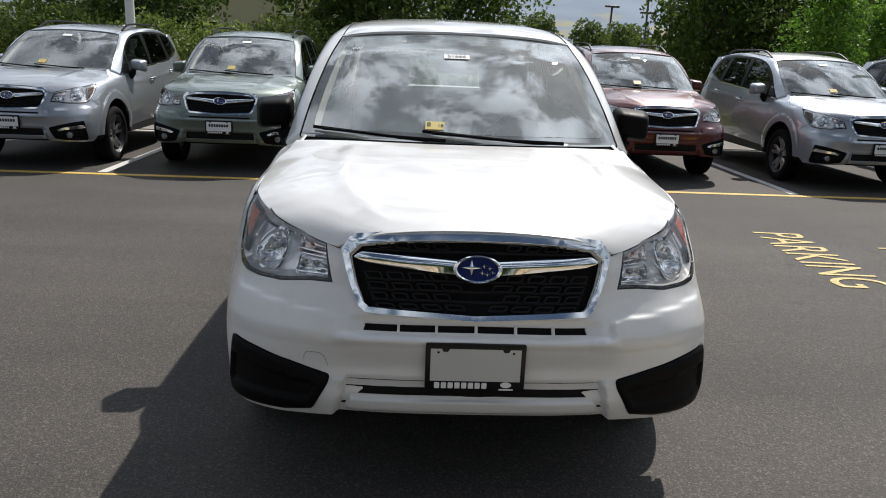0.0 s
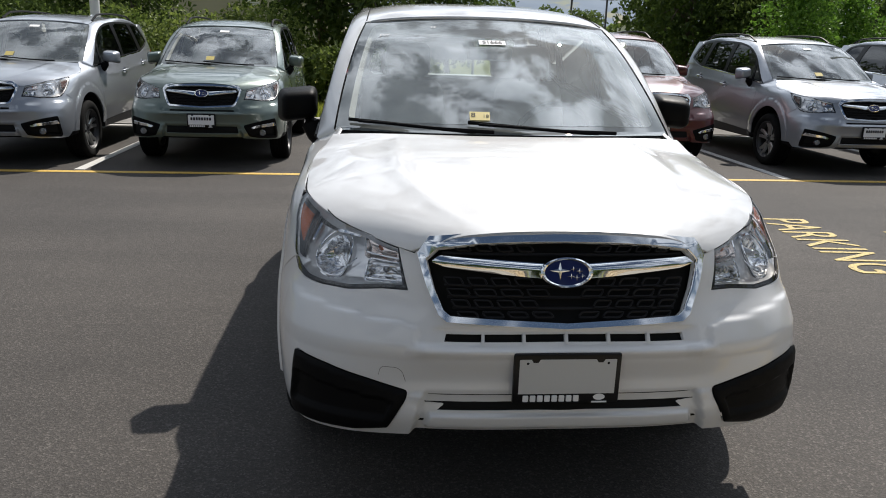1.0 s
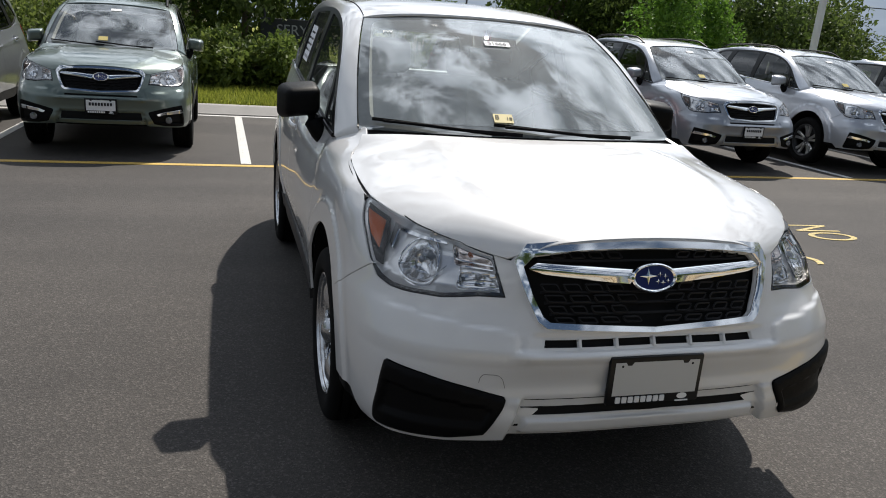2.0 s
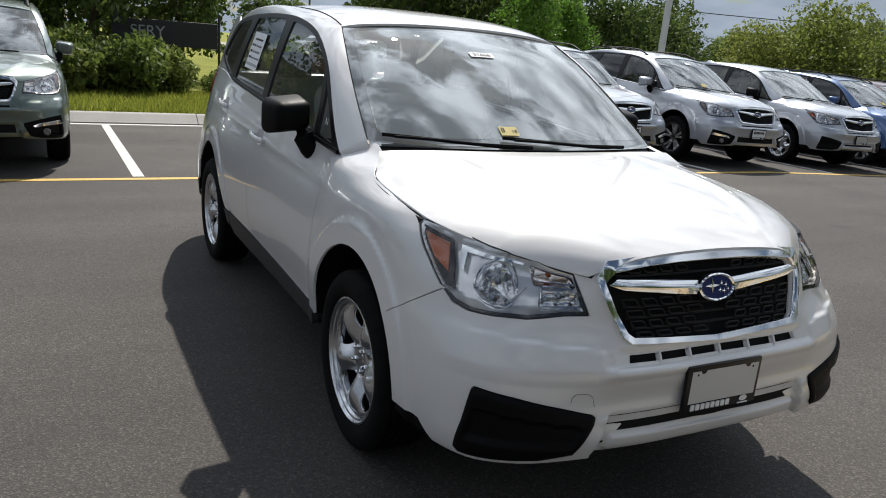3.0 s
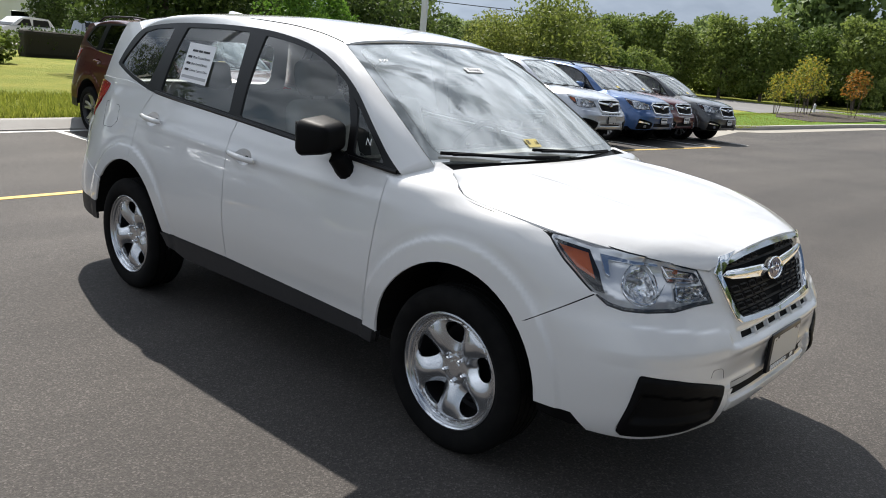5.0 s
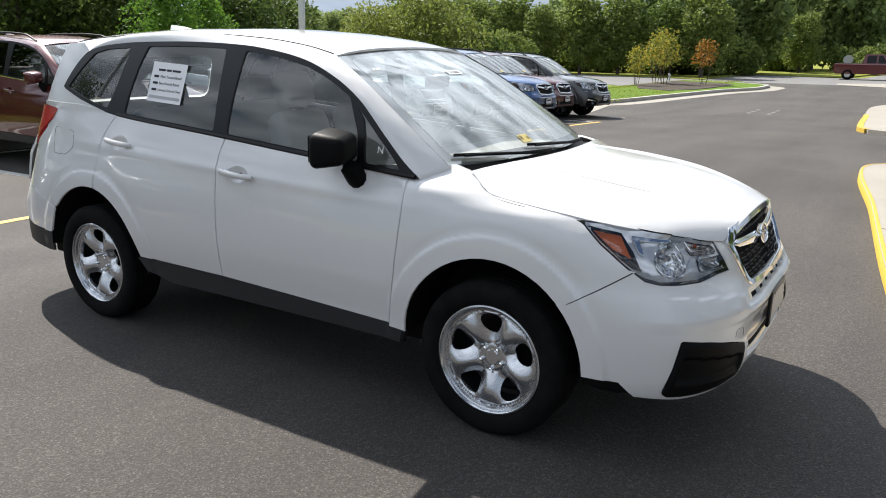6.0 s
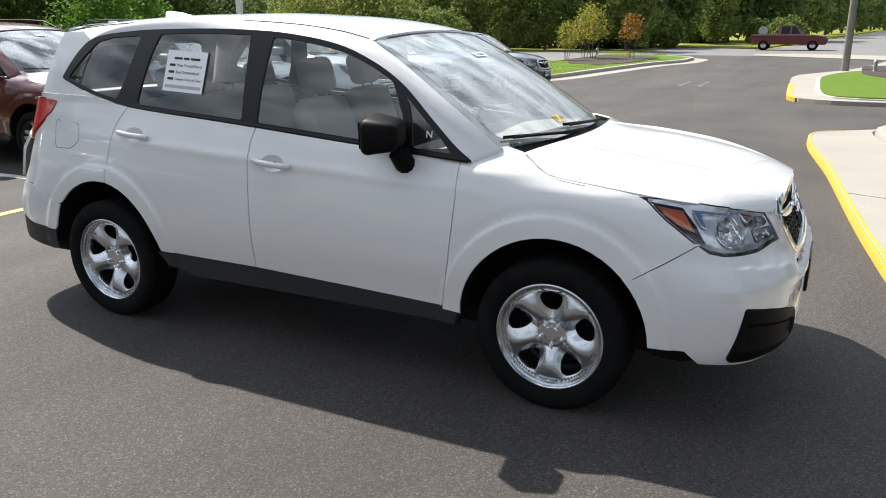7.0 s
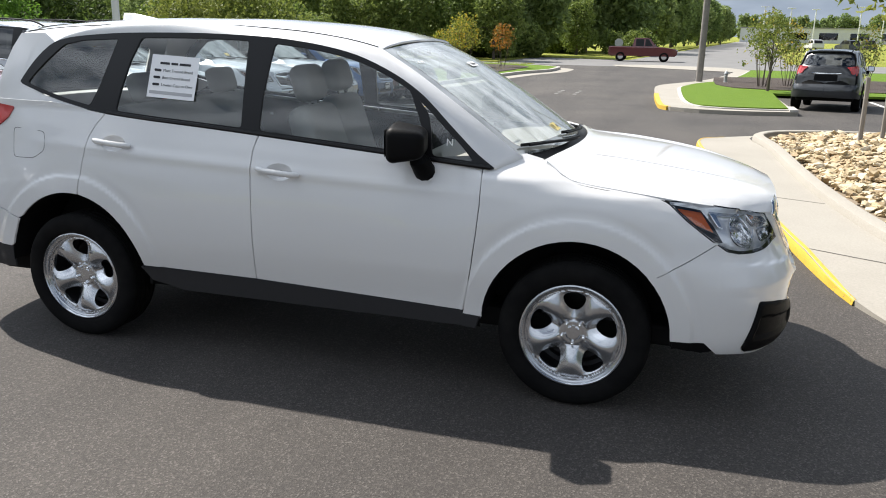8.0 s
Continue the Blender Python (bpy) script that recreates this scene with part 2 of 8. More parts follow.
M_LINE_WHITE = line_paint("white_line_paint", (0.62, 0.61, 0.58), 0.30)
M_LINE_YELLOW = line_paint("yellow_line_paint", (0.62, 0.40, 0.08), 0.33)
M_TEXT_YELLOW = line_paint("worn_yellow_paint", (0.60, 0.45, 0.14), 0.38)
M_KERB_YELLOW = line_paint("kerb_yellow_paint", (0.56, 0.36, 0.03), 0.30)
M_LINE_FAINT = line_paint("faded_line_paint", (0.24, 0.23, 0.21), 0.46)
k = Mat("concrete", (0.5, 0.47, 0.42), 0.85)
cc = k.mix(k.noise(1.1, 6, 0.6), (0.25, 0.228, 0.193), (0.37, 0.343, 0.295))
k.base(k.mix(k.ramp(k.noise(60, 4), [(0.3, (0, 0, 0)), (0.75, (0.5, 0.5, 0.5))]), cc, (0.21, 0.197, 0.168))).bump(k.noise(90, 4), 0.25, 0.004)
M_CONCRETE = k.m
k = Mat("kerb_concrete", (0.42, 0.40, 0.37), 0.88)
k.base(k.mix(k.noise(2.2, 6, 0.62), (0.30, 0.285, 0.265), (0.48, 0.46, 0.43))).bump(k.noise(70, 4), 0.25, 0.004)
M_KERB = k.m
k = Mat("grass_turf", (0.08, 0.14, 0.03), 0.95, spec=0.15)
gg = k.mix(k.ramp(k.noise(0.5, 5, 0.6), [(0.35, (0, 0, 0)), (0.68, (1, 1, 1))]), (0.185, 0.220, 0.030), (0.33, 0.315, 0.066))
k.base(k.mix(k.ramp(k.noise(26, 4), [(0.40, (0, 0, 0)), (0.75, (0.55, 0.55, 0.55))]), gg, (0.060, 0.095, 0.016))).bump(k.noise(34, 5), 1.0, 0.05)
M_TURF = k.m
k = Mat("bright_turf", (0.07, 0.17, 0.02), 0.95, spec=0.15)
k.base(k.mix(k.noise(3, 6, 0.65), (0.066, 0.128, 0.012), (0.140, 0.215, 0.026))).bump(k.noise(40, 4), 0.8, 0.04)
M_TURF_BRIGHT = k.m
k = Mat("mulch", (0.05, 0.035, 0.028), 0.95)
k.base(k.mix(k.noise(30, 4), (0.022, 0.016, 0.013), (0.085, 0.062, 0.050))).bump(k.voronoi(24), 0.9, 0.04)
M_MULCH = k.m
k = Mat("river_stone", (0.45, 0.37, 0.27), 0.75)
oi = k.node("ShaderNodeObjectInfo").outputs["Random"]
gi = k.node("ShaderNodeNewGeometry").outputs["Random Per Island"]
rnd = k.node("ShaderNodeMath")
rnd.operation = "ADD"
k.link(oi, rnd.inputs[0])
k.link(gi, rnd.inputs[1])
frac = k.node("ShaderNodeMath")
frac.operation = "FRACT"
k.link(rnd.outputs[0], frac.inputs[0])
sc = k.ramp(frac.outputs[0], [(0.0, (0.29, 0.205, 0.11)), (0.35, (0.43, 0.325, 0.18)), (0.7, (0.51, 0.415, 0.26)), (1.0, (0.57, 0.50, 0.38))])
k.base(k.mix(k.ramp(k.noise(22, 5, 0.6), [(0.4, (0, 0, 0)), (0.8, (0.6, 0.6, 0.6))]), sc, (0.25, 0.185, 0.115))).bump(k.noise(60, 4), 0.3, 0.006)
M_STONE = k.m
M_SOIL = Mat("bed_soil", (0.21, 0.165, 0.115), 0.95).m


def leaf_mat(name, dark, light, extra=None):
    q = Mat(name, dark, 0.55, spec=0.25)
    isl = q.node("ShaderNodeNewGeometry").outputs["Random Per Island"]
    stops = [(0.0, dark), (0.75, light)] + ([(0.97, extra)] if extra else [])
    colr = q.ramp(isl, stops)
    ob_r = q.node("ShaderNodeObjectInfo").outputs["Random"]
    tint = q.ramp(ob_r, [(0.0, (0.80, 0.85, 0.75)), (1.0, (1.2, 1.12, 1.1))])
    colr = q.mix(1.0, colr, tint, "MULTIPLY")
    q.base(colr)
    out = q.t.nodes["Material Output"]
    tl = q.node("ShaderNodeBsdfTranslucent")
    q.link(colr, tl.inputs[0])
    ms = q.node("ShaderNodeMixShader")
    ms.inputs[0].default_value = 0.45
    q.link(q.b.outputs[0], ms.inputs[1])
    q.link(tl.outputs[0], ms.inputs[2])
    q.link(ms.outputs[0], out.inputs[0])
    return q.m


M_LEAF_DARK = leaf_mat("dark_leaves", (0.034, 0.060, 0.015), (0.100, 0.148, 0.038))
M_LEAF_MID = leaf_mat("green_leaves", (0.070, 0.112, 0.026), (0.195, 0.255, 0.064))
# far woods: distance haze is put into the leaf colour, lighter and bluer
M_LEAF_HAZED = leaf_mat("hazed_woodland_leaves", (0.105, 0.155, 0.056), (0.270, 0.345, 0.125))
M_LEAF_LIGHT = leaf_mat("light_leaves", (0.095, 0.130, 0.025), (0.245, 0.285, 0.070))
M_LEAF_BRIGHT = leaf_mat("bright_leaves", (0.055, 0.135, 0.016), (0.145, 0.275, 0.040))
M_LEAF_AUTUMN = leaf_mat("autumn_leaves", (0.13, 0.18, 0.03), (0.36, 0.35, 0.06), (0.52, 0.34, 0.03))
M_LEAF_THIN = leaf_mat("sparse_leaves", (0.09, 0.14, 0.03), (0.24, 0.26, 0.06), (0.42, 0.30, 0.05))
M_LEAF_ORANGE = leaf_mat("orange_leaves", (0.22, 0.14, 0.03), (0.50, 0.20, 0.04), (0.30, 0.24, 0.05))
M_BLADE = leaf_mat("grass_blades", (0.135, 0.175, 0.024), (0.35, 0.36, 0.070))
M_PLUME = Mat("pampas_plume", (0.55, 0.47, 0.33), 0.9).m
k = Mat("bark", (0.09, 0.07, 0.055), 0.9)
k.base(k.mix(k.noise(24, 5), (0.055, 0.042, 0.034), (0.15, 0.12, 0.10))).bump(k.noise(40, 4), 0.6, 0.02)
M_BARK = k.m
k = Mat("weathered_pole", (0.22, 0.20, 0.18), 0.85)
k.base(k.mix(k.noise(5, 5), (0.15, 0.135, 0.12), (0.28, 0.26, 0.235)))
M_POLE = k.m
M_POLE_WHITE = Mat("white_metal_post", (0.70, 0.71, 0.72), 0.4).m
M_POLE_DARK = Mat("dark_metal_post", (0.03, 0.03, 0.032), 0.5).m
M_SIGNBACK = Mat("sign_back", (0.42, 0.43, 0.43), 0.5, 0.4).m
M_SIGNBOARD = Mat("dark_signboard", (0.020, 0.022, 0.026), 0.6).m
k = Mat("stucco", (0.42, 0.38, 0.30), 0.9)
k.base(k.mix(k.noise(0.7, 4), (0.36, 0.325, 0.26), (0.46, 0.42, 0.34)))
M_STUCCO = k.m
k = Mat("pale_cladding", (0.55, 0.56, 0.58), 0.7)
k.base(k.mix(k.noise(0.25, 4), (0.48, 0.49, 0.51), (0.62, 0.63, 0.65)))
M_CLAD = k.m
M_JOINT = Mat("joint_grey", (0.17, 0.158, 0.138), 0.9).m
M_ROOFGREY = Mat("roof_grey", (0.22, 0.22, 0.23), 0.8).m
M_HEDGE = Mat("dark_hedge_core", (0.03, 0.026, 0.020), 0.95).m


# ---------- mesh helpers ----------
def mesh_object(name, verts, faces, mat, parent=None, normals=None, smooth=True, label=""):
    me = bpy.data.meshes.new(name)
    me.from_pydata([tuple(v) for v in verts], [], [tuple(f) for f in faces])
    me.materials.append(mat)
    if smooth:
        me.polygons.foreach_set("use_smooth", [True] * len(me.polygons))
    if normals is not None:
        me.normals_split_custom_set_from_vertices([tuple(n) for n in normals])
    me.update()
    ob = new(name, me)
    if parent:
        ob.parent = parent
    if label:
        tagged(ob, label)
    return ob


def part(name, bm, mat, parent=None, label="", smooth=False):
    me = bpy.data.meshes.new(name)
    bm.to_mesh(me)
    bm.free()
    me.materials.append(mat)
    if smooth:
        me.polygons.foreach_set("use_smooth", [True] * len(me.polygons))
        me.set_sharp_from_angle(angle=radians(38))
    ob = new(name, me)
    if parent:
        ob.parent = parent
    if label:
        tagged(ob, label)
    return ob


def empty(name, m=None):
    ob = new(name)
    ob.empty_display_size = 0.3
    if m is not None:
        ob.matrix_basis = m
    return ob


def pch(xs, ys):
    """A smooth curve through points that does not overshoot."""
    xs, ys = np.array(xs, float), np.array(ys, float)
    h, d = np.diff(xs), np.diff(ys) / np.diff(xs)
    m = np.zeros(len(xs))
    for i in range(1, len(xs) - 1):
        if d[i - 1] * d[i] > 0:
            w1, w2 = 2 * h[i] + h[i - 1], h[i] + 2 * h[i - 1]
            m[i] = (w1 + w2) / (w1 / d[i - 1] + w2 / d[i])
    m[0], m[-1] = d[0], d[-1]

    def f(x):
        x = np.clip(np.asarray(x, float), xs[0], xs[-1])
        i = np.clip(np.searchsorted(xs, x, side="right") - 1, 0, len(xs) - 2)
        t = (x - xs[i]) / h[i]
        return ((1 + 2 * t) * (1 - t) ** 2 * ys[i] + t * (1 - t) ** 2 * h[i] * m[i]
                + t * t * (3 - 2 * t) * ys[i + 1] + t * t * (t - 1) * h[i] * m[i + 1])
    return f


def inside(poly, pts):
    x, y = pts[:, 0], pts[:, 1]
    res = np.zeros(len(pts), bool)
    n = len(poly)
    for i in range(n):
        (x0, y0), (x1, y1) = poly[i], poly[(i + 1) % n]
        if y0 == y1:
            continue
        res ^= ((y0 > y) != (y1 > y)) & (x < (x1 - x0) * (y - y0) / (y1 - y0) + x0)
    return res


def near_edge(poly, pts):
    best = np.full(len(pts), 9.0)
    for i in range(len(poly)):
        a, b = np.array(poly[i]), np.array(poly[(i + 1) % len(poly)])
        ab = b - a
        t = np.clip(((pts - a) @ ab) / max(ab @ ab, 1e-12), 0, 1)
        best = np.minimum(best, np.hypot(*(pts - a - t[:, None] * ab).T))
    return best


def resample(poly, step, closed=True):
    out = []
    n = len(poly)
    for i in range(n if closed else n - 1):
        a, b = np.array(poly[i], float), np.array(poly[(i + 1) % n], float)
        k = max(1, int(math.ceil(np.hypot(*(b - a)) / step)))
        out += [tuple(a + (b - a) * j / k) for j in range(k)]
    if not closed:
        out.append(tuple(poly[-1]))
    return out


def shrink(poly, g):
    """The polygon with its sides moved inwards by g."""
    p = np.array(poly, float)
    area = 0.5 * np.sum(p[:, 0] * np.roll(p[:, 1], -1) - np.roll(p[:, 0], -1) * p[:, 1])
    e = np.roll(p, -1, 0) - p
    e /= np.maximum(np.hypot(*e.T)[:, None], 1e-9)
    nrm = np.stack([-e[:, 1], e[:, 0]], 1) * (1 if area > 0 else -1)
    prev = np.roll(nrm, 1, 0)
    bis = nrm + prev
    bis /= np.maximum((bis * bis).sum(1)[:, None], 0.5) / 2
    return [tuple(q) for q in p + bis * g]


def rounded(poly, r, n=4):
    """The polygon with rounded corners."""
    out = []
    m = len(poly)
    for i in range(m):
        a, b, c = (np.array(poly[(i + k) % m], float) for k in (-1, 0, 1))
        u, v = a - b, c - b
        lu, lv = np.hypot(*u), np.hypot(*v)
        k = min(r, lu * 0.45, lv * 0.45)
        p, q = b + u / lu * k, b + v / lv * k
        for j in range(n + 1):
            t = j / n
            out.append(tuple((1 - t) ** 2 * p + 2 * t * (1 - t) * b + t * t * q))
    return out


DETAIL = 1.0


def panel(name, surf, poly, mat, parent, holes=(), step=0.03, off=0.0, flange=0.012, gap=0.0022, label="", flip=False, both=False):
    """A sheet cut out of a surface surf(a, b) -> points by a polygon in its own coordinates, with its edges folded inwards."""
    from mathutils.geometry import delaunay_2d_cdt
    step = step * (DETAIL if step < 0.05 else 1.0)
    loops = [resample(shrink(poly, gap) if gap else poly, step * 0.6)] + [resample(h, step * 0.6) for h in holes]
    pts, edges = [], []
    for lp in loops:
        k = len(pts)
        pts += lp
        edges += [(k + i, k + (i + 1) % len(lp)) for i in range(len(lp))]
    p = np.array(loops[0])
    lo, hi = p.min(0), p.max(0)
    gx, gy = np.meshgrid(np.arange(lo[0] + step / 2, hi[0], step), np.arange(lo[1] + step / 2, hi[1], step))
    gx[1::2] += step / 2
    grid = np.stack([gx.ravel(), gy.ravel()], 1)
    keep = inside(loops[0], grid) & (near_edge(loops[0], grid) > step * 0.45)
    for lp in loops[1:]:
        keep &= ~inside(lp, grid) & (near_edge(lp, grid) > step * 0.45)
    pts = [Vector(q) for q in pts] + [Vector(q) for q in grid[keep]]
    v2, _, f2, *_ = delaunay_2d_cdt(pts, edges, [], 0, 1e-6)
    q = np.array([(v.x, v.y) for v in v2])
    tri = np.array([f for f in f2 if len(f) == 3])
    mid = q[tri].mean(1)
    ok = inside(loops[0], mid)
    for lp in loops[1:]:
        ok &= ~inside(lp, mid)
    tri = tri[ok]
    a, b, c = q[tri[:, 0]], q[tri[:, 1]], q[tri[:, 2]]
    area = (b[:, 0] - a[:, 0]) * (c[:, 1] - a[:, 1]) - (b[:, 1] - a[:, 1]) * (c[:, 0] - a[:, 0])
    tri = tri[np.abs(area) > 1e-9]
    area = area[np.abs(area) > 1e-9]
    tri[area < 0] = tri[area < 0][:, ::-1]
    xyz = surf(q[:, 0], q[:, 1])
    e = 2e-3
    du = surf(q[:, 0] + e, q[:, 1]) - surf(q[:, 0] - e, q[:, 1])
    dv = surf(q[:, 0], q[:, 1] + e) - surf(q[:, 0], q[:, 1] - e)
    nrm = np.cross(du, dv)
    nrm /= np.maximum(np.linalg.norm(nrm, axis=1)[:, None], 1e-12)
    if flip:
        nrm, tri = -nrm, tri[:, ::-1]
    offs = off(q[:, 0], q[:, 1])[:, None] if callable(off) else off
    xyz = xyz + nrm * offs
    if callable(off):
        # shade the relief too: normals of the surface with its offset
        def raised(a, b):
            g = np.cross(surf(a + e, b) - surf(a - e, b), surf(a, b + e) - surf(a, b - e))
            g /= np.maximum(np.linalg.norm(g, axis=1)[:, None], 1e-12)
            return surf(a, b) + g * off(a, b)[:, None] * (-1 if flip else 1)
        h = 2.5e-3
        g = np.cross(raised(q[:, 0] + h, q[:, 1]) - raised(q[:, 0] - h, q[:, 1]), raised(q[:, 0], q[:, 1] + h) - raised(q[:, 0], q[:, 1] - h))
        g /= np.maximum(np.linalg.norm(g, axis=1)[:, None], 1e-12)
        nrm = -g if flip else g
    verts, faces, normals = list(xyz), [tuple(t) for t in tri], list(nrm)
    if flange:
        seen = {}
        for t in tri:
            for i in range(3):
                k = (t[i], t[(i + 1) % 3])
                if (k[1], k[0]) in seen:
                    del seen[(k[1], k[0])]
                else:
                    seen[k] = 1
        low = {}
        for i, j in seen:
            for k in (i, j):
                if k not in low:
                    low[k] = len(verts)
                    verts.append(xyz[k] - nrm[k] * flange)
                    normals.append(None)
            faces.append((j, i, low[i], low[j]))
            d = xyz[j] - xyz[i]
            out = np.cross(d, nrm[i])
            out /= max(np.linalg.norm(out), 1e-9)
            for k in (i, j):
                normals[low[k]] = out
    ob = mesh_object(name, verts, faces, mat, parent, normals, label=label)
    return ob


def tube(bm, pts, r, n=8, flat=1.0, closed=False):
    """A round bar along points."""
    pts = [Vector(p) for p in pts]
    rings = []
    m = len(pts)
    for i, p in enumerate(pts):
        a = pts[(i - 1) % m] if closed or i else p
        b = pts[(i + 1) % m] if closed or i < m - 1 else p
        d = (b - a).normalized()
        up = Vector((0, 0, 1)) if abs(d.z) < 0.9 else Vector((0, 1, 0))
        s = d.cross(up).normalized()
        u = s.cross(d)
        rr = r[i] if isinstance(r, (list, tuple)) else r
        rings.append([bm.verts.new(p + s * rr * math.cos(6.28318 * k / n) + u * rr * flat * math.sin(6.28318 * k / n)) for k in range(n)])
    for i in range(m if closed else m - 1):
        A, B = rings[i], rings[(i + 1) % m]
        for k in range(n):
            bm.faces.new((A[k], A[(k + 1) % n], B[(k + 1) % n], B[k]))
    if not closed:
        bm.faces.new(rings[0][::-1])
        bm.faces.new(rings[-1])
    return bm


def revolve(bm, prof, n=48, axis="x", centre=(0, 0, 0)):
    """prof: (along the axis, radius) pairs."""
    rings = []
    c = Vector(centre)
    for a, r in prof:
        ring = []
        for k in range(n):
            t = 2 * math.pi * k / n
            co = (a, r * math.cos(t), r * math.sin(t)) if axis == "x" else ((r * math.cos(t), a, r * math.sin(t)) if axis == "y" else (r * math.cos(t), r * math.sin(t), a))
            ring.append(bm.verts.new(c + Vector(co)))
        rings.append(ring)
    for A, B in zip(rings, rings[1:]):
        for k in range(n):
            bm.faces.new((A[k], A[(k + 1) % n], B[(k + 1) % n], B[k]))
    return rings


def rbox(bm, lo, hi, bevel=0.01, seg=2, m=None):
    """A box with rounded edges."""
    r = bmesh.ops.create_cube(bm, size=1)
    vs = r["verts"]
    lo, hi = Vector(lo), Vector(hi)
    for v in vs:
        v.co = Vector([lo[i] + (v.co[i] + 0.5) * (hi[i] - lo[i]) for i in range(3)])
    if bevel:
        es = list({e for v in vs for e in v.link_edges})
        r = bmesh.ops.bevel(bm, geom=es, offset=bevel, segments=seg, affect="EDGES", profile=0.5)
        vs = list({v for f in r["faces"] for v in f.verts} | {v for v in vs if v.is_valid})
    if m is not None:
        bmesh.ops.transform(bm, matrix=m, verts=vs)
    return vs


def text_mesh(name, body, size, mat, m, parent=None, depth=0.0006, align="CENTER"):
    cu = bpy.data.curves.new(name, "FONT")
    cu.body, cu.size, cu.align_x, cu.align_y, cu.extrude = body, size, align, "CENTER", depth
    tmp = new(name, cu)
    me = bpy.data.meshes.new_from_object(tmp.evaluated_get(bpy.context.evaluated_depsgraph_get()))
    bpy.data.objects.remove(tmp)
    bpy.data.curves.remove(cu)
    me.materials.clear()
    me.materials.append(mat)
    ob = new(name, me)
    if parent:
        ob.parent = parent
    ob.matrix_basis = m
    return ob


# ---------- the car's surfaces (front axle at y = 0, nose towards -y, half width as positive x) ----------
OUT_X = [0, 0.22, 0.42, 0.60, 0.72, 0.80, 0.848, 0.878, 0.890, 0.893, 0.893, 0.892, 0.885, 0.862, 0.80, 0.66, 0.35, 0]
OUT_Y = [-0.968, -0.962, -0.943, -0.898, -0.835, -0.755, -0.62, -0.42, -0.15, 0.30, 1.20, 2.20, 2.80, 3.20, 3.44, 3.57, 3.63, 3.645]
_k = np.r_[0, np.cumsum(np.hypot(np.diff(OUT_X), np.diff(OUT_Y)))]
_t = np.linspace(0, _k[-1], 900)
_ox, _oy = pch(_k, OUT_X)(_t), pch(_k, OUT_Y)(_t)
for _ in range(30):
    _ox[1:-1] = (_ox[:-2] + 2 * _ox[1:-1] + _ox[2:]) / 4
    _oy[1:-1] = (_oy[:-2] + 2 * _oy[1:-1] + _oy[2:]) / 4
    _oy[0] = _oy[1]
PLAN_S = np.r_[0, np.cumsum(np.hypot(np.diff(_ox), np.diff(_oy)))]
PLAN_X, PLAN_Y = _ox, _oy
_nx, _ny = np.gradient(_oy, PLAN_S), -np.gradient(_ox, PLAN_S)
_nx[0], _ny[0], _nx[-1], _ny[-1] = 0, -1, 0, 1
PLAN_N = np.stack([_nx, _ny], 1) / np.hypot(_nx, _ny)[:, None]
S_END = PLAN_S[-1]
WHEELBASE, HUB_Z, ARCH_R = 2.64, 0.338, 0.418
RIDE = 0.02   # the body stands this much higher over its hubs

# offsets from the plan outline by height, at stations along it
SEC_Z = [0.22, 0.32, 0.40, 0.50, 0.58, 0.66, 0.72, 0.80, 0.88, 0.95, 1.00, 1.06, 1.12, 1.20]
SECTIONS = [
    (0.00, [-.10, -.035, -.014, -.030, -.018, -.050, -.076, -.104, -.136, -.17, -.21, -.27, -.33, -.41]),
    (0.38, [-.10, -.030, -.006, -.024, -.008, -.042, -.070, -.098, -.134, -.172, -.22, -.28, -.34, -.42]),
    (0.50, [-.10, -.030, -.004, -.014, -.010, -.044, -.084, -.116, -.158, -.20, -.24, -.29, -.35, -.43]),
    (0.75, [-.09, -.020, 0.000, 0.000, -.012, -.048, -.088, -.130, -.190, -.22, -.26, -.30, -.36, -.44]),
    (1.05, [-.07, -.010, 0.000, 0.004, 0.000, -.014, -.034, -.056, -.114, -.180, -.23, -.27, -.32, -.40]),
    (1.25, [-.05, -.006, 0.000, 0.002, 0.001, -.004, -.014, -.026, -.046, -.098, -.160, -.22, -.28, -.36]),
    (1.45, [-.04, -.005, 0.000, 0.000, 0.000, -.004, -.009, -.018, -.031, -.060, -.140, -.20, -.26, -.34]),
    (1.85, [-.03, -.004, 0.000, 0.000, 0.000, -.003, -.007, -.015, -.029, -.050, -.074, -.165, -.225, -.29]),
    (2.02, [-.035, -.022, -.016, -.006, 0.000, -.002, -.006, -.014, -.027, -.044, -.062, -.142, -.205, -.27]),
    (2.15, [-.04, -.032, -.026, -.010, 0.000, -.001, -.005, -.015, -.032, -.056, -.078, -.106, -.128, -.150]),
    (2.80, [-.05, -.040, -.032, -.014, -.003, 0.000, -.002, -.008, -.018, -.031, -.043, -.064, -.090, -.118]),
    (3.80, [-.05, -.040, -.032, -.012, -.002, 0.000, -.002, -.008, -.018, -.031, -.043, -.062, -.084, -.110]),
    (4.45, [-.04, -.010, -.002, 0.000, 0.000, -.002, -.006, -.014, -.028, -.043, -.054, -.068, -.084, -.112]),
    (4.90, [-.05, -.010, 0.000, 0.000, -.002, -.010, -.022, -.040, -.058, -.076, -.088, -.106, -.124, -.150]),
    (5.20, [-.06, -.010, 0.000, 0.000, -.004, -.030, -.060, -.085, -.110, -.135, -.150, -.170, -.195, -.230]),
    (S_END, [-.08, -.020, 0.000, 0.000, -.006, -.040, -.090, -.110, -.125, -.145, -.160, -.185, -.215, -.270]),
]
_zz = np.linspace(0.20, 1.24, 105)
_ss = np.linspace(0, S_END, 560)
_rows = np.array([pch(SEC_Z, d)(_zz) for _, d in SECTIONS])
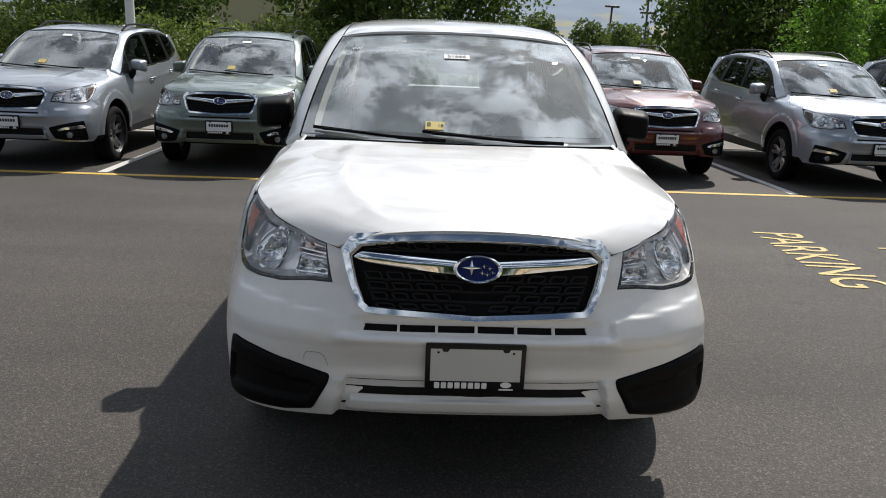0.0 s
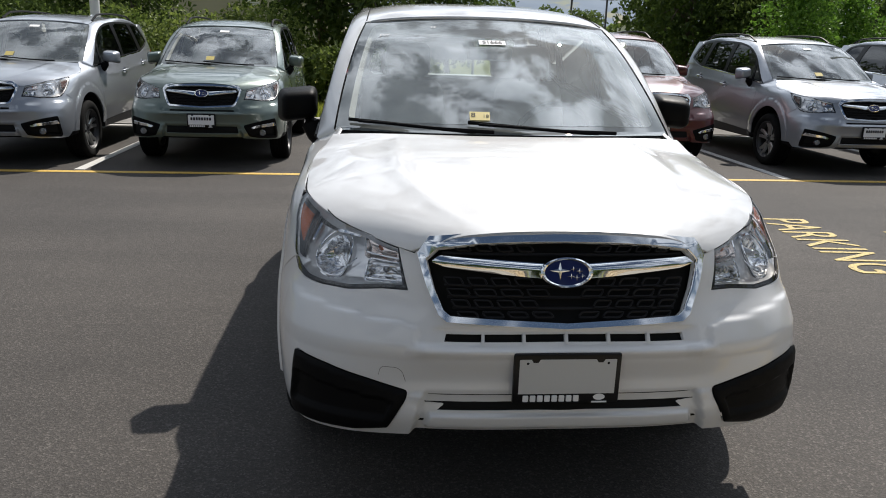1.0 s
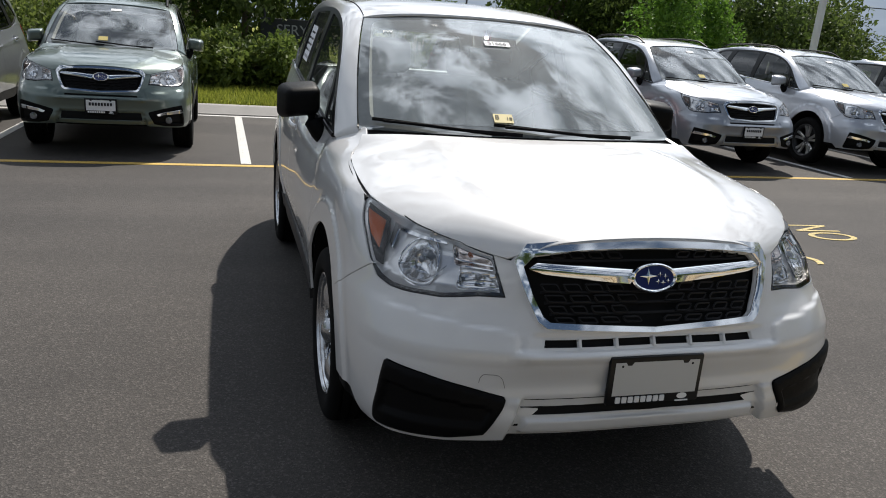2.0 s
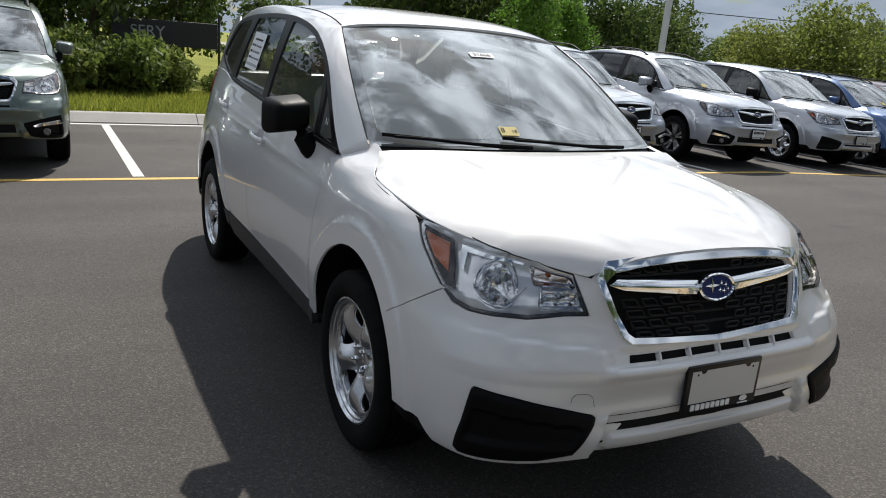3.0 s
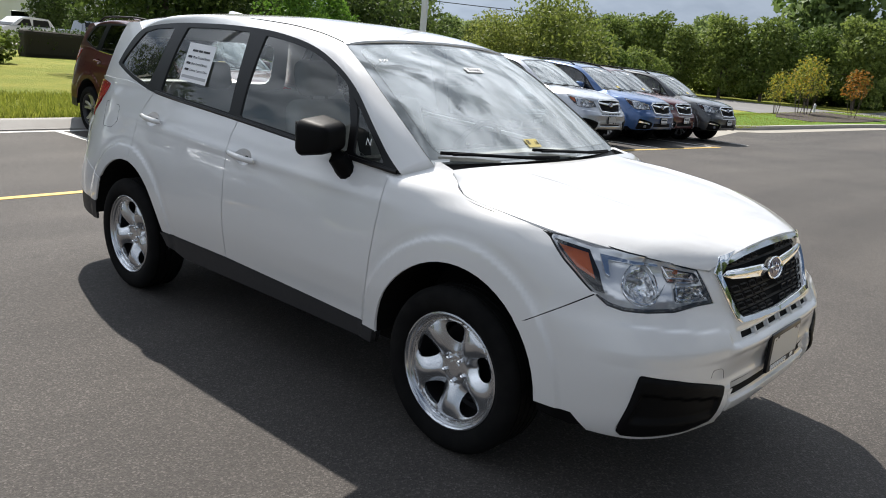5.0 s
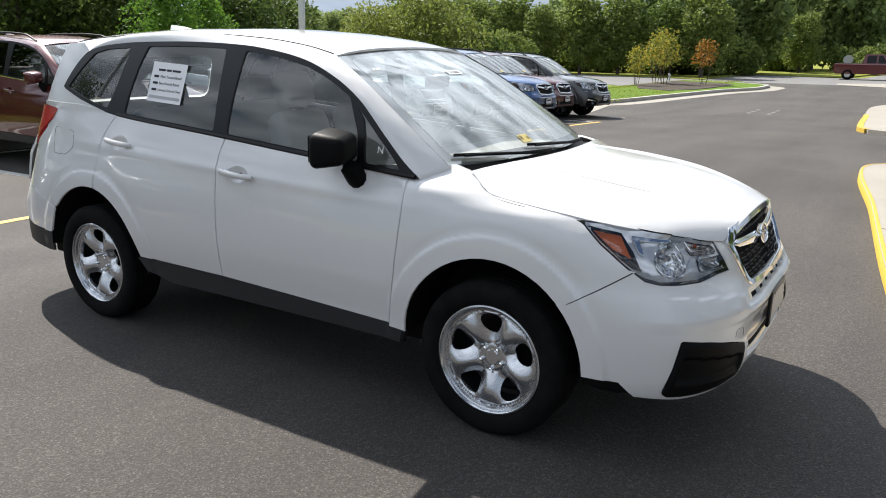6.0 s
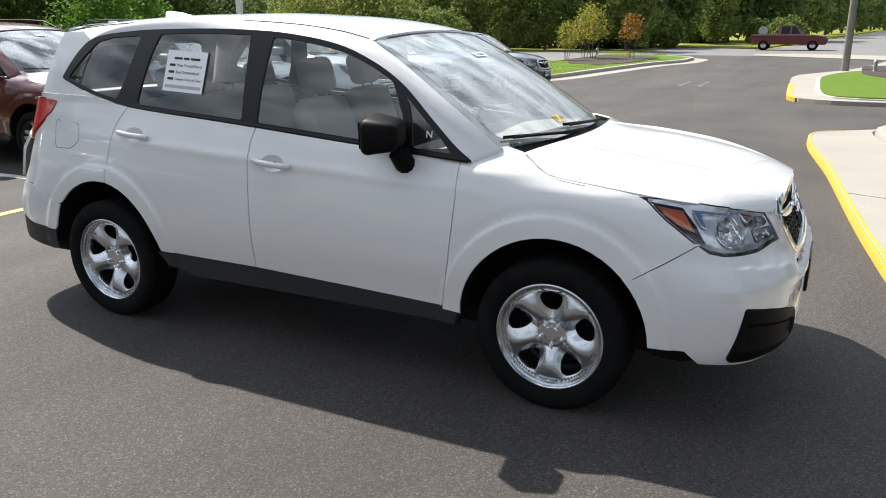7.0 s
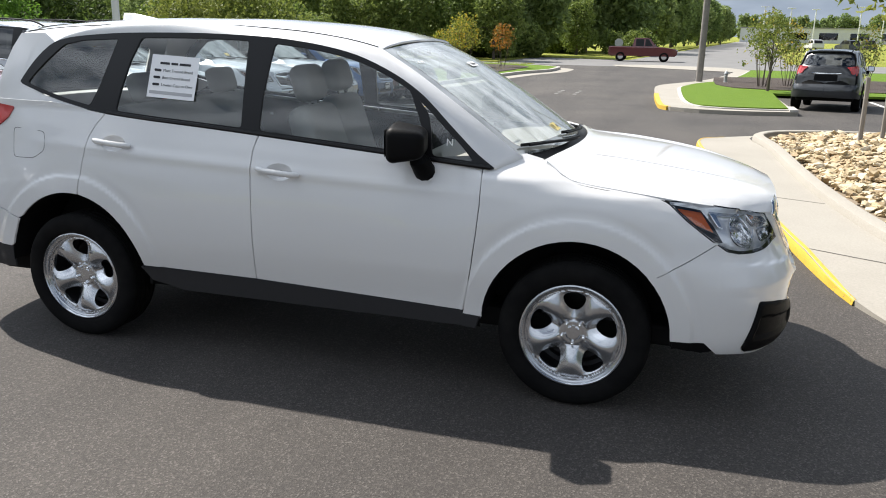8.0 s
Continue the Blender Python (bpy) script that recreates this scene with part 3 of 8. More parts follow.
SEC_GRID = np.stack([pch([s for s, _ in SECTIONS], _rows[:, j])(_ss) for j in range(len(_zz))], 1)
for _ in range(14):
    SEC_GRID[1:-1] = (SEC_GRID[:-2] + 2 * SEC_GRID[1:-1] + SEC_GRID[2:]) / 4
for _ in range(2):
    SEC_GRID[:, 1:-1] = (SEC_GRID[:, :-2] + 2 * SEC_GRID[:, 1:-1] + SEC_GRID[:, 2:]) / 4


def sec_offset(s, z):
    u = np.clip(s / S_END * (len(_ss) - 1), 0, len(_ss) - 1.001)
    v = np.clip((z - 0.20) / 0.01, 0, len(_zz) - 1.001)
    i, j = u.astype(int), v.astype(int)
    u, v = u - i, v - j
    g = SEC_GRID
    return (g[i, j] * (1 - u) + g[i + 1, j] * u) * (1 - v) + (g[i, j + 1] * (1 - u) + g[i + 1, j + 1] * u) * v


def wrap(s, z):
    """The lower body: s runs along the plan outline from the nose (0) to the tail, negative on the car's right."""
    s, z = np.asarray(s, float), np.asarray(z, float)
    a = np.clip(np.abs(s), 0, S_END)
    x, y = np.interp(a, PLAN_S, PLAN_X), np.interp(a, PLAN_S, PLAN_Y)
    nx, ny = np.interp(a, PLAN_S, PLAN_N[:, 0]), np.interp(a, PLAN_S, PLAN_N[:, 1])
    d = sec_offset(a, z)
    for yc, zc in ((0, HUB_Z), (WHEELBASE, HUB_Z + 0.02)):
        r = np.hypot(y - yc, z - zc)
        k = np.clip((ARCH_R + 0.102 - r) / 0.022, 0, 1)
        d = d + 0.0070 * k * k * (3 - 2 * k) - 0.0018 * np.exp(-((r - ARCH_R - 0.118) / 0.022) ** 2)
    # character line through the handles
    d = d + 0.006 * np.exp(-((z - 0.925 - 0.045 * (y - 0.5)) / 0.026) ** 2) * np.clip((y - 0.25) / 0.5, 0, 1) * np.clip((3.0 - y) / 0.6, 0, 1)
    sg = np.where(s < 0, -1.0, 1.0)
    return np.stack([sg * (x + nx * d), y + ny * d, z], -1)


def s_at(x, y, z):
    """The place along the outline that comes nearest to a point of the body (x as a half width)."""
    q = wrap(PLAN_S, np.full(len(PLAN_S), z))
    return float(PLAN_S[np.argmin((q[:, 0] - x) ** 2 + (q[:, 1] - y) ** 2)])


def sy(y, z):
    """The place along the side at a given y."""
    q = wrap(PLAN_S, np.full(len(PLAN_S), z))
    return float(np.interp(y, q[:, 1], PLAN_S))


def sides(side, poly):
    """Outline coordinates for a side: -1 the car's right, 1 its left."""
    return [(side * s, z) for s, z in poly]


BELT = pch([0.2, 0.44, 0.9, 1.25, 1.6, 1.9, 2.2, 2.5, 2.72, 2.94, 3.1], [1.022, 1.036, 1.073, 1.100, 1.127, 1.148, 1.167, 1.194, 1.236, 1.292, 1.34])
BELT_X = pch([0.2, 0.45, 0.9, 1.6, 2.3, 2.8, 3.1, 3.4], [0.776, 0.788, 0.800, 0.804, 0.801, 0.786, 0.758, 0.70])


def cabin(y, z, side=-1):
    """The side of the cabin above the belt."""
    y, z = np.asarray(y, float), np.asarray(z, float)
    h = z - 1.10
    x = BELT_X(y) - 0.235 * h - 0.16 * h * np.abs(h)
    return np.stack([side * x, y + 0 * z, z + 0 * y], -1)


# hood, windscreen, roof along the middle; half widths and heights of their edges
HOOD_EDGE_X = pch([-0.86, -0.82, -0.78, -0.6, -0.45, -0.354, -0.15, 0.05, 0.09, 0.19, 0.24], [0.36, 0.425, 0.485, 0.672, 0.757, 0.785, 0.793, 0.784, 0.766, 0.718, 0.700])
HOOD_EDGE_Z = pch([-0.86, -0.82, -0.78, -0.6, -0.45, -0.354, -0.15, 0.04, 0.10, 0.19, 0.24], [0.852, 0.855, 0.862, 0.908, 0.937, 0.952, 0.977, 1.002, 1.025, 1.080, 1.095])
HOOD_MID = pch([-0.89, -0.87, -0.83, -0.75, -0.6, -0.4, -0.15, 0.10, 0.3], [0.906, 0.916, 0.933, 0.962, 1.001, 1.036, 1.068, 1.090, 1.102])


def hood_surf(u, y):
    """u: -1 to 1 across."""
    u, y = np.asarray(u, float), np.asarray(y, float)
    yc = y - 0.004 * (1 - u * u) * np.clip((-0.3 - y) / 0.5, 0, 1) - 0.10 * (1 - u * u) * np.clip((y - 0.0) / 0.2, 0, 1)
    e, zm = HOOD_EDGE_Z(y), HOOD_MID(yc)
    a = np.abs(u)
    w = np.clip((-0.60 - y) / 0.22, 0, 1)
    z = zm - (zm - e) * ((1 - w) * (0.45 * a ** 2.2 + 0.55 * a ** 5.5) + w * (0.34 * a ** 2.0 + 0.66 * a ** 8.0))
    z = z + 0.010 * np.exp(-((a - 0.60) / 0.055) ** 2) * np.clip((0.2 - y) * 3, 0, 1) * np.clip((y + 0.8) * 3, 0, 1)
    return np.stack([u * HOOD_EDGE_X(y), yc, z], -1)


WS_Z = pch([0.0, 0.25, 0.5, 0.75, 1.0], [1.088, 1.220, 1.340, 1.448, 1.533])


def screen(u, v):
    """Windscreen: u -1..1 across, v 0..1 from the cowl to the roof."""
    u, v = np.asarray(u, float), np.asarray(v, float)
    w = 0.722 + (0.597 - 0.722) * v + 0.056 * v * (1 - v)
    edge = 0.290 + (0.995 - 0.290) * v
    bow = (1 - u * u) * (0.150 * (1 - v) + 0.035 * v)
    z = WS_Z(v) + 0.028 * (1 - u * u) * v + 0.006 * (1 - u * u) - 0.05 * v * (1 - v) * u ** 4
    return np.stack([u * w, edge - bow, z], -1)


ROOF_Y0, ROOF_Y1 = 0.995, 3.13
ROOF_MID = pch([0.90, 1.02, 1.2, 1.5, 1.9, 2.3, 2.7, 3.0, 3.2], [1.547, 1.580, 1.618, 1.652, 1.670, 1.670, 1.655, 1.632, 1.605])
ROOF_W = pch([0.9, 1.2, 1.6, 2.2, 2.8, 3.2], [0.600, 0.585, 0.572, 0.565, 0.552, 0.53])


def roof_surf(u, y):
    u, y = np.asarray(u, float), np.asarray(y, float)
    yc = y - 0.035 * (1 - u * u) * np.clip((1.6 - y) / 0.6, 0, 1) + 0.06 * (1 - u * u) * np.clip((y - 2.6) / 0.5, 0, 1)
    z = ROOF_MID(y) - 0.030 * np.abs(u) ** 2.4 - 0.010 * np.abs(u) ** 8
    return np.stack([u * ROOF_W(y), yc, z], -1)


# outline of the glazed area on the side: along the top from the front corner to the rear tip
DLO_TOP_Y = [0.395, 0.470, 0.590, 0.768, 0.925, 1.130, 1.355, 1.58, 1.97, 2.32, 2.55, 2.73, 2.82, 2.90, 2.99, 3.03]
DLO_TOP_Z = [1.040, 1.092, 1.197, 1.352, 1.441, 1.516, 1.557, 1.579, 1.591, 1.587, 1.575, 1.556, 1.532, 1.478, 1.380, 1.325]


def dlo():
    k = np.linspace(0, len(DLO_TOP_Y) - 1, 60)
    ty, tz = pch(range(len(DLO_TOP_Y)), DLO_TOP_Y)(k), pch(range(len(DLO_TOP_Z)), DLO_TOP_Z)(k)
    top = list(zip(ty, tz))
    by = np.linspace(3.01, 0.40, 50)
    return top + [(y, float(BELT(y))) for y in by]


def side_loft(rail_a, rail_b, side, full, n=9):
    """A rounded strip between two curves on one side of the car."""
    verts, faces = [], []
    m = len(rail_a)
    for i, (a, b) in enumerate(zip(rail_a, rail_b)):
        a, b = np.array(a), np.array(b)
        bulge = full * min(1.0, i / 14)
        c = (a + b) / 2
        n1 = np.array([(b[2] - a[2]), 0, (a[0] - b[0])])
        n1 = n1 / max(np.linalg.norm(n1), 1e-6)
        c = c + n1 * np.linalg.norm(b - a) * bulge
        for j in range(n):
            t = j / (n - 1)
            p = (1 - t) ** 2 * a + 2 * t * (1 - t) * c + t * t * b
            verts.append((side * p[0], p[1], p[2]))
    for i in range(m - 1):
        for j in range(n - 1):
            q = (i * n + j, (i + 1) * n + j, (i + 1) * n + j + 1, i * n + j + 1)
            faces.append(q if side > 0 else q[::-1])
    return verts, faces


def arch_points(yc, zc, r, z_low, lo_first=True):
    """The arch's edge from low front to low rear, in (y, z)."""
    a0 = math.asin(np.clip((z_low - zc) / r, -1, 1))
    ang = np.linspace(math.pi - a0, a0, 26)
    return [(yc + r * math.cos(t), zc + r * math.sin(t)) for t in ang]


def hl_outline():
    """The headlight's outline in outline coordinates."""
    pts = [(0.789, -0.345, 0.950), (0.762, -0.45, 0.943), (0.672, -0.60, 0.916), (0.575, -0.72, 0.885), (0.487, -0.778, 0.862),
           (0.455, -0.832, 0.750), (0.53, -0.80, 0.748), (0.615, -0.745, 0.734), (0.70, -0.71, 0.733), (0.765, -0.66, 0.736), (0.803, -0.613, 0.748), (0.824, -0.56, 0.785), (0.838, -0.455, 0.868)]
    return [(s_at(x, y, z), z) for x, y, z in pts]


GRILLE_OUT = [(0, 0.921), (0.13, 0.919), (0.26, 0.912), (0.392, 0.897), (0.428, 0.850), (0.405, 0.770), (0.372, 0.690), (0.348, 0.672), (0, 0.655)]
GRILLE_IN = [(0, 0.891), (0.13, 0.889), (0.25, 0.883), (0.372, 0.868), (0.406, 0.838), (0.384, 0.760), (0.357, 0.702), (0.338, 0.688), (0, 0.670)]
FOG = [(0.792, -0.765, 0.545), (0.70, -0.86, 0.528), (0.58, -0.91, 0.502), (0.46, -0.94, 0.470), (0.468, -0.94, 0.44), (0.515, -0.925, 0.345), (0.62, -0.89, 0.325), (0.73, -0.82, 0.318), (0.778, -0.715, 0.314), (0.797, -0.700, 0.330), (0.806, -0.742, 0.43)]


def sx(x, z):
    q = wrap(PLAN_S[:400], np.full(400, z))
    return float(np.interp(x, q[:, 0], PLAN_S[:400]))


def front(poly):
    """Front coordinates (x, z) as outline coordinates, both sides."""
    return [((1 if x >= 0 else -1) * sx(abs(x), z), z) for x, z in poly]


def both_sides(half):
    """A closed loop from one half that begins and ends on the middle line."""
    return half + [(-s, z) for s, z in half[-2:0:-1]]


def front_relief(s, z):
    """Recesses in the front bumper: the band of the upper slot and the chin between its two legs."""
    a = np.abs(s)
    band = np.clip((0.452 - a) / 0.02, 0, 1) * np.clip((z - 0.607) / 0.006, 0, 1) * np.clip((0.657 - z) / 0.006, 0, 1)
    w = 0.420 + 0.26 * np.clip(0.468 - z, 0, 0.2)
    chin = np.clip((w - a) / 0.014, 0, 1) * np.clip((0.468 - z) / 0.009, 0, 1)
    lip = np.clip((w - 0.035 - a) / 0.012, 0, 1) * np.clip((0.398 - z) / 0.006, 0, 1) * np.clip((z - 0.335) / 0.012, 0, 1)
    # ledge that runs from under the lamp to the grille's foot
    edge = 0.664 + 0.075 * np.clip(a - 0.42, 0, 0.5)
    k = np.clip((edge - z) / 0.012, 0, 1)
    ledge = k * k * (3 - 2 * k) * np.clip((1.02 - a) / 0.12, 0, 1) * np.clip((a - 0.36) / 0.05, 0, 1) * np.clip((z - 0.56) / 0.05, 0, 1)
    return -0.008 * band - 0.024 * chin + 0.016 * lip + 0.007 * ledge


def build_wheel(parent, m, alloy, side):
    # inner barrel coloured dark, painting in the shade behind the wheel's openings
    bm = bmesh.new()
    revolve(bm, [(-0.06, 0.0005), (-0.06, 0.17), (-0.10, 0.205), (-0.095, 0.224), (0.045, 0.203)], 48)
    wheel = part("wheel", bm, M_ALLOY_DARK, parent, smooth=True)
    wheel.matrix_basis = m
    bm = bmesh.new()
    revolve(bm, [(0.045, 0.203), (0.062, 0.208), (0.074, 0.213), (0.079, 0.2165), (0.087, 0.220), (0.090, 0.226), (0.096, 0.2285), (0.101, 0.233), (0.099, 0.239), (0.088, 0.241)], 72)
    part("rim_lip", bm, M_STEEL if not alloy else M_ALLOY_DARK, wheel, smooth=True)
    bm = bmesh.new()
    prof = [(0.088, 0.238), (0.100, 0.245), (0.108, 0.262), (0.112, 0.285), (0.110, 0.305), (0.103, 0.322), (0.094, 0.331), (0.088, 0.335)]
    for k, a in enumerate((0.066, 0.030, -0.006, -0.042, -0.075)):
        prof += [(a + 0.013, 0.3395), (a + 0.008, 0.3395), (a + 0.007, 0.332), (a - 0.001, 0.332), (a - 0.002, 0.3395)]
    prof += [(-0.088, 0.335), (-0.103, 0.322), (-0.112, 0.285), (-0.100, 0.24)]
    revolve(bm, prof, 72)
    part("tyre", bm, M_TYRE, wheel, "black rubber tyre", smooth=True)
    # the face: a dished disc with openings between five spokes
    if not alloy:
        holes = []
        for k in range(5):
            c = math.pi / 2 + k * 2 * math.pi / 5
            hole = []
            for r, w in ((0.103, 0.0), (0.112, 0.14), (0.130, 0.245), (0.155, 0.295), (0.178, 0.295), (0.192, 0.235), (0.198, 0.09)):
                hole.append((r, w))
            loop = [(r * math.cos(c + w), r * math.sin(c + w)) for r, w in hole] + [(r * math.cos(c - w), r * math.sin(c - w)) for r, w in hole[:0:-1]]
            holes.append(rounded(loop, 0.008, 2))

        def face(y, z):
            r, t = np.hypot(y, z), np.arctan2(z, y)
            lobe = np.cos(5 * (t - math.pi / 2))
            ridge = np.clip(0.5 - 0.5 * lobe, 0, 1) ** 0.75
            out = np.clip((r - 0.058) / 0.150, 0, 1)
            spoke = 0.056 + 0.030 * np.sin(math.pi * np.clip(out * 0.86, 0, 1)) + 0.012 * out
            valley = 0.056 - 0.026 * np.sin(math.pi * np.clip(out, 0, 1)) + 0.014 * out
            h = valley + (spoke - valley) * ridge
            h = h + (0.078 - h) * np.clip((r - 0.192) / 0.016, 0, 1) - 0.006 * np.exp(-((r - 0.2085) / 0.003) ** 2)
            h = h + 0.004 * np.clip((0.035 - r) / 0.002, 0, 1) - 0.003 * np.exp(-((r - 0.062) / 0.006) ** 2)
            return np.stack([h, y, z], -1)
        rim = panel("rim", face, [(0.214 * math.cos(a), 0.214 * math.sin(a)) for a in np.linspace(0, 2 * math.pi, 64, endpoint=False)], M_STEEL, wheel,
                    holes=holes, step=0.0065, flange=0.022, gap=0, label="silver painted steel wheel with five spokes")
        lug_at, lug_r, lug_h = 0.050, 0.0075, 0.061
    else:
        def face(y, z):
            r, t = np.hypot(y, z), np.arctan2(z, y)
            return np.stack([0.060 - 0.03 * np.clip((0.09 - r) / 0.09, 0, 1) ** 1.5 + 0.020 * np.clip((r - 0.16) / 0.06, 0, 1), y, z], -1)
        rim = panel("rim", face, [(0.062 * math.cos(a), 0.062 * math.sin(a)) for a in np.linspace(0, 2 * math.pi, 24, endpoint=False)], M_ALLOY_DARK, wheel, step=0.02, flange=0.03, gap=0)
        for k in range(5):
            for w in (-0.17, 0.17):
                c = math.pi / 2 + k * 2 * math.pi / 5 + w
                d, e = np.array((math.cos(c), math.sin(c))), np.array((-math.sin(c), math.cos(c)))
                q = [d * 0.05 + e * 0.012, d * 0.05 - e * 0.012, d * 0.222 + e * (-0.018 + 0.04 * w), d * 0.222 + e * (0.018 + 0.04 * w)]
                panel("spoke", face, [tuple(v) for v in q], M_ALLOY, wheel, step=0.03, flange=0.03, gap=0, label="machined alloy spoke")
        lug_at, lug_r, lug_h = 0.042, 0.008, 0.042
    for k in range(5):
        a = math.pi / 2 + (k + 0.5) * 2 * math.pi / 5
        bm = bmesh.new()
        revolve(bm, [(lug_h - 0.012, lug_r * 1.25), (lug_h - 0.002, lug_r * 1.2), (lug_h, lug_r), (lug_h + 0.010, lug_r * 0.9), (lug_h + 0.013, lug_r * 0.5), (lug_h + 0.013, 0.0003)], 6,
                centre=(0, lug_at * math.cos(a), lug_at * math.sin(a)))
        part("lug_nut", bm, M_CHROME, wheel)
    if not alloy:
        # disc coloured dark too, so the openings read as shaded
        bm = bmesh.new()
        revolve(bm, [(-0.06, 0.06), (-0.06, 0.15), (-0.07, 0.155)], 40)
        part("brake_disc", bm, M_DISC, wheel, "brake disc, coloured dark for shade behind the openings", smooth=True)
    return wheel


def build_car(name, trim, paint, label, group):
    """trim: 'base' or 'mid'."""
    base = trim == "base"
    car = empty(name)
    tagged(car, label, "car", group)

    # inner shell, seen through the gaps only
    hl = hl_outline()
    for side in (-1, 1):
        fa, ra = arch_points(0, HUB_Z, ARCH_R + 0.012, 0.30), arch_points(WHEELBASE, HUB_Z + 0.02, ARCH_R + 0.012, 0.34)
        low = [(0.0, 0.34)] + [(sx(x, 0.36), 0.36) for x in (0.3, 0.6, 0.75)] + [(sy(y, z), z) for y, z in fa] + [(sy(y, z), z) for y, z in ra] + [(sy(3.3, 0.4), 0.42), (S_END, 0.42)]
        up = [(S_END, 0.95)] + [(sy(3.25, 1.0), 1.05)] + [(sy(y, 1.0), float(BELT(y)) - 0.02) for y in (2.8, 2.5, 2.2, 1.6, 0.9, 0.45)] + [(sy(0.2, 1.0), 0.99), (sy(-0.1, 0.95), 0.95), (sy(-0.34, 0.95), 0.93)]
        hb = [p for p in hl[5:]][::-1]
        up2 = [(s, z - 0.012) for s, z in hb] + [(sx(0.44, 0.8), 0.83), (sx(0.38, 0.66), 0.66), (0, 0.655)]
        panel("inner_shell", wrap, sides(side, low + up + up2), M_BLACK, car, step=0.09, off=-0.022, flange=0, gap=0)

    # front bumper cover with its openings
    lower_hl = [hl[i] for i in range(5, 12)]
    fa = arch_points(0, HUB_Z, ARCH_R, 0.352)
    arch_front = [(y, z) for y, z in fa if y < -0.2 and z < 0.632]
    half = [(0.0, 0.922), (sx(0.25, 0.91), 0.912), (sx(0.40, 0.88), 0.887), (sx(0.440, 0.85), 0.852), hl[4]] + lower_hl + [(s_at(0.81, -0.575, 0.782), 0.780)]
    half += [(s_at(0.895, -0.345, 0.632), 0.632)] + [(sy(y, z), z) for y, z in arch_front[::-1]]
    half += [(s_at(0.87, -0.56, 0.352), 0.352), (s_at(0.85, -0.615, 0.30), 0.298), (s_at(0.76, -0.77, 0.30), 0.300), (sx(0.62, 0.31), 0.308), (sx(0.44, 0.32), 0.322), (0, 0.322)]
    gin = [(sx(x, z), z) for x, z in GRILLE_IN]
    slot = [(0, 0.645), (sx(0.352, 0.64), 0.645), (sx(0.357, 0.62), 0.624), (0, 0.624)]
    chin = [(0, 0.437), (sx(0.345, 0.43), 0.437), (sx(0.375, 0.41), 0.405), (0, 0.405)] if base else [(0, 0.460), (sx(0.385, 0.46), 0.460), (sx(0.405, 0.38), 0.372), (0, 0.372)]
    fog = [(s_at(x, y, z), z) for x, y, z in FOG]
    fogr = rounded(fog, 0.014, 3)
    bumper = panel("front_bumper", wrap, both_sides(half), paint, car, holes=[both_sides(gin), both_sides(slot), both_sides(chin), fogr, sides(-1, fogr)], step=0.011, flange=0.02, gap=0.0012,
                   off=lambda s, z: front_relief(s, z) + 0.012 * np.exp(-((z - 0.595) / 0.012) ** 2) * np.clip((0.47 - np.abs(s)) / 0.06, 0, 1) + 0.010 * np.exp(-((z - 0.45) / 0.010) ** 2) * np.clip((0.47 - np.abs(s)) / 0.06, 0, 1))
    # black slot backs with dividers, lower intake
    panel("upper_intake", wrap, [(a, b) for a, b in both_sides([(0, 0.655), (sx(0.37, 0.64), 0.655), (sx(0.37, 0.62), 0.612), (0, 0.612)])], M_BLACK, bumper, step=0.06, off=-0.025, flange=0, gap=0)
    for x in (-0.245, -0.125, 0.0, 0.125, 0.245) if base else ():
        s = math.copysign(sx(abs(x), 0.63), x) if x else 0.0
        panel("intake_divider", wrap, [(s - 0.004, 0.6185), (s + 0.004, 0.6185), (s + 0.004, 0.6485), (s - 0.004, 0.6485)], paint, bumper, step=0.02, off=-0.004, flange=0.02, gap=0)
    panel("lower_intake", wrap, both_sides([(0, 0.475), (sx(0.43, 0.46), 0.475), (sx(0.48, 0.37), 0.362), (0, 0.362)]), M_BLACK, bumper, step=0.06, off=-0.05, flange=0, gap=0)
    for side in (-1, 1):
        pol = sides(side, fogr)
        fl = False
        hole = rounded([tuple(p) for p in shrink(fog, 0.026)], 0.012, 3)
        if base:
            ins = panel("fog_insert", wrap, pol, M_PLASTIC, bumper, step=0.011, flange=0.02, gap=0.002, flip=fl, label="black textured plastic insert",
                        off=lambda s, z: 0.002 + 0.010 * np.clip(near_edge(fog, np.stack([np.abs(s), z], -1)) / 0.016, 0, 1) ** 0.6 - 0.014 * np.clip((near_edge(fog, np.stack([np.abs(s), z], -1)) - 0.022) / 0.012, 0, 1) * np.clip((0.472 + 0.14 * (np.abs(s) - sx(0.72, 0.48)) - z) / 0.008, 0, 1) * np.clip((z - 0.372) / 0.02, 0, 1))
        else:
            ins = panel("fog_insert", wrap, pol, M_PLASTIC, bumper, holes=[sides(side, hole)], step=0.02, off=0.003, flange=0.04, gap=0.001, flip=fl, label="black textured plastic insert")
            panel("recess", wrap, sides(side, shrink(fog, 0.012)), M_PLASTIC, ins, step=0.03, off=-0.034, flange=0, gap=0, flip=fl)
        bar = [(s_at(0.782, -0.78, 0.49), 0.494), (sx(0.60, 0.48), 0.468), (sx(0.54, 0.46), 0.446), (sx(0.56, 0.44), 0.430), (sx(0.62, 0.44), 0.444), (s_at(0.80, -0.755, 0.46), 0.462)]
        if not base:
            panel("fog_bar", wrap, sides(side, bar), M_CHROME, ins, step=0.02, off=0.008, flange=0.03, gap=0, flip=fl)
            q = wrap(np.array([sx(0.66, 0.39)]), np.array([0.385]))[0]
            bm = bmesh.new()
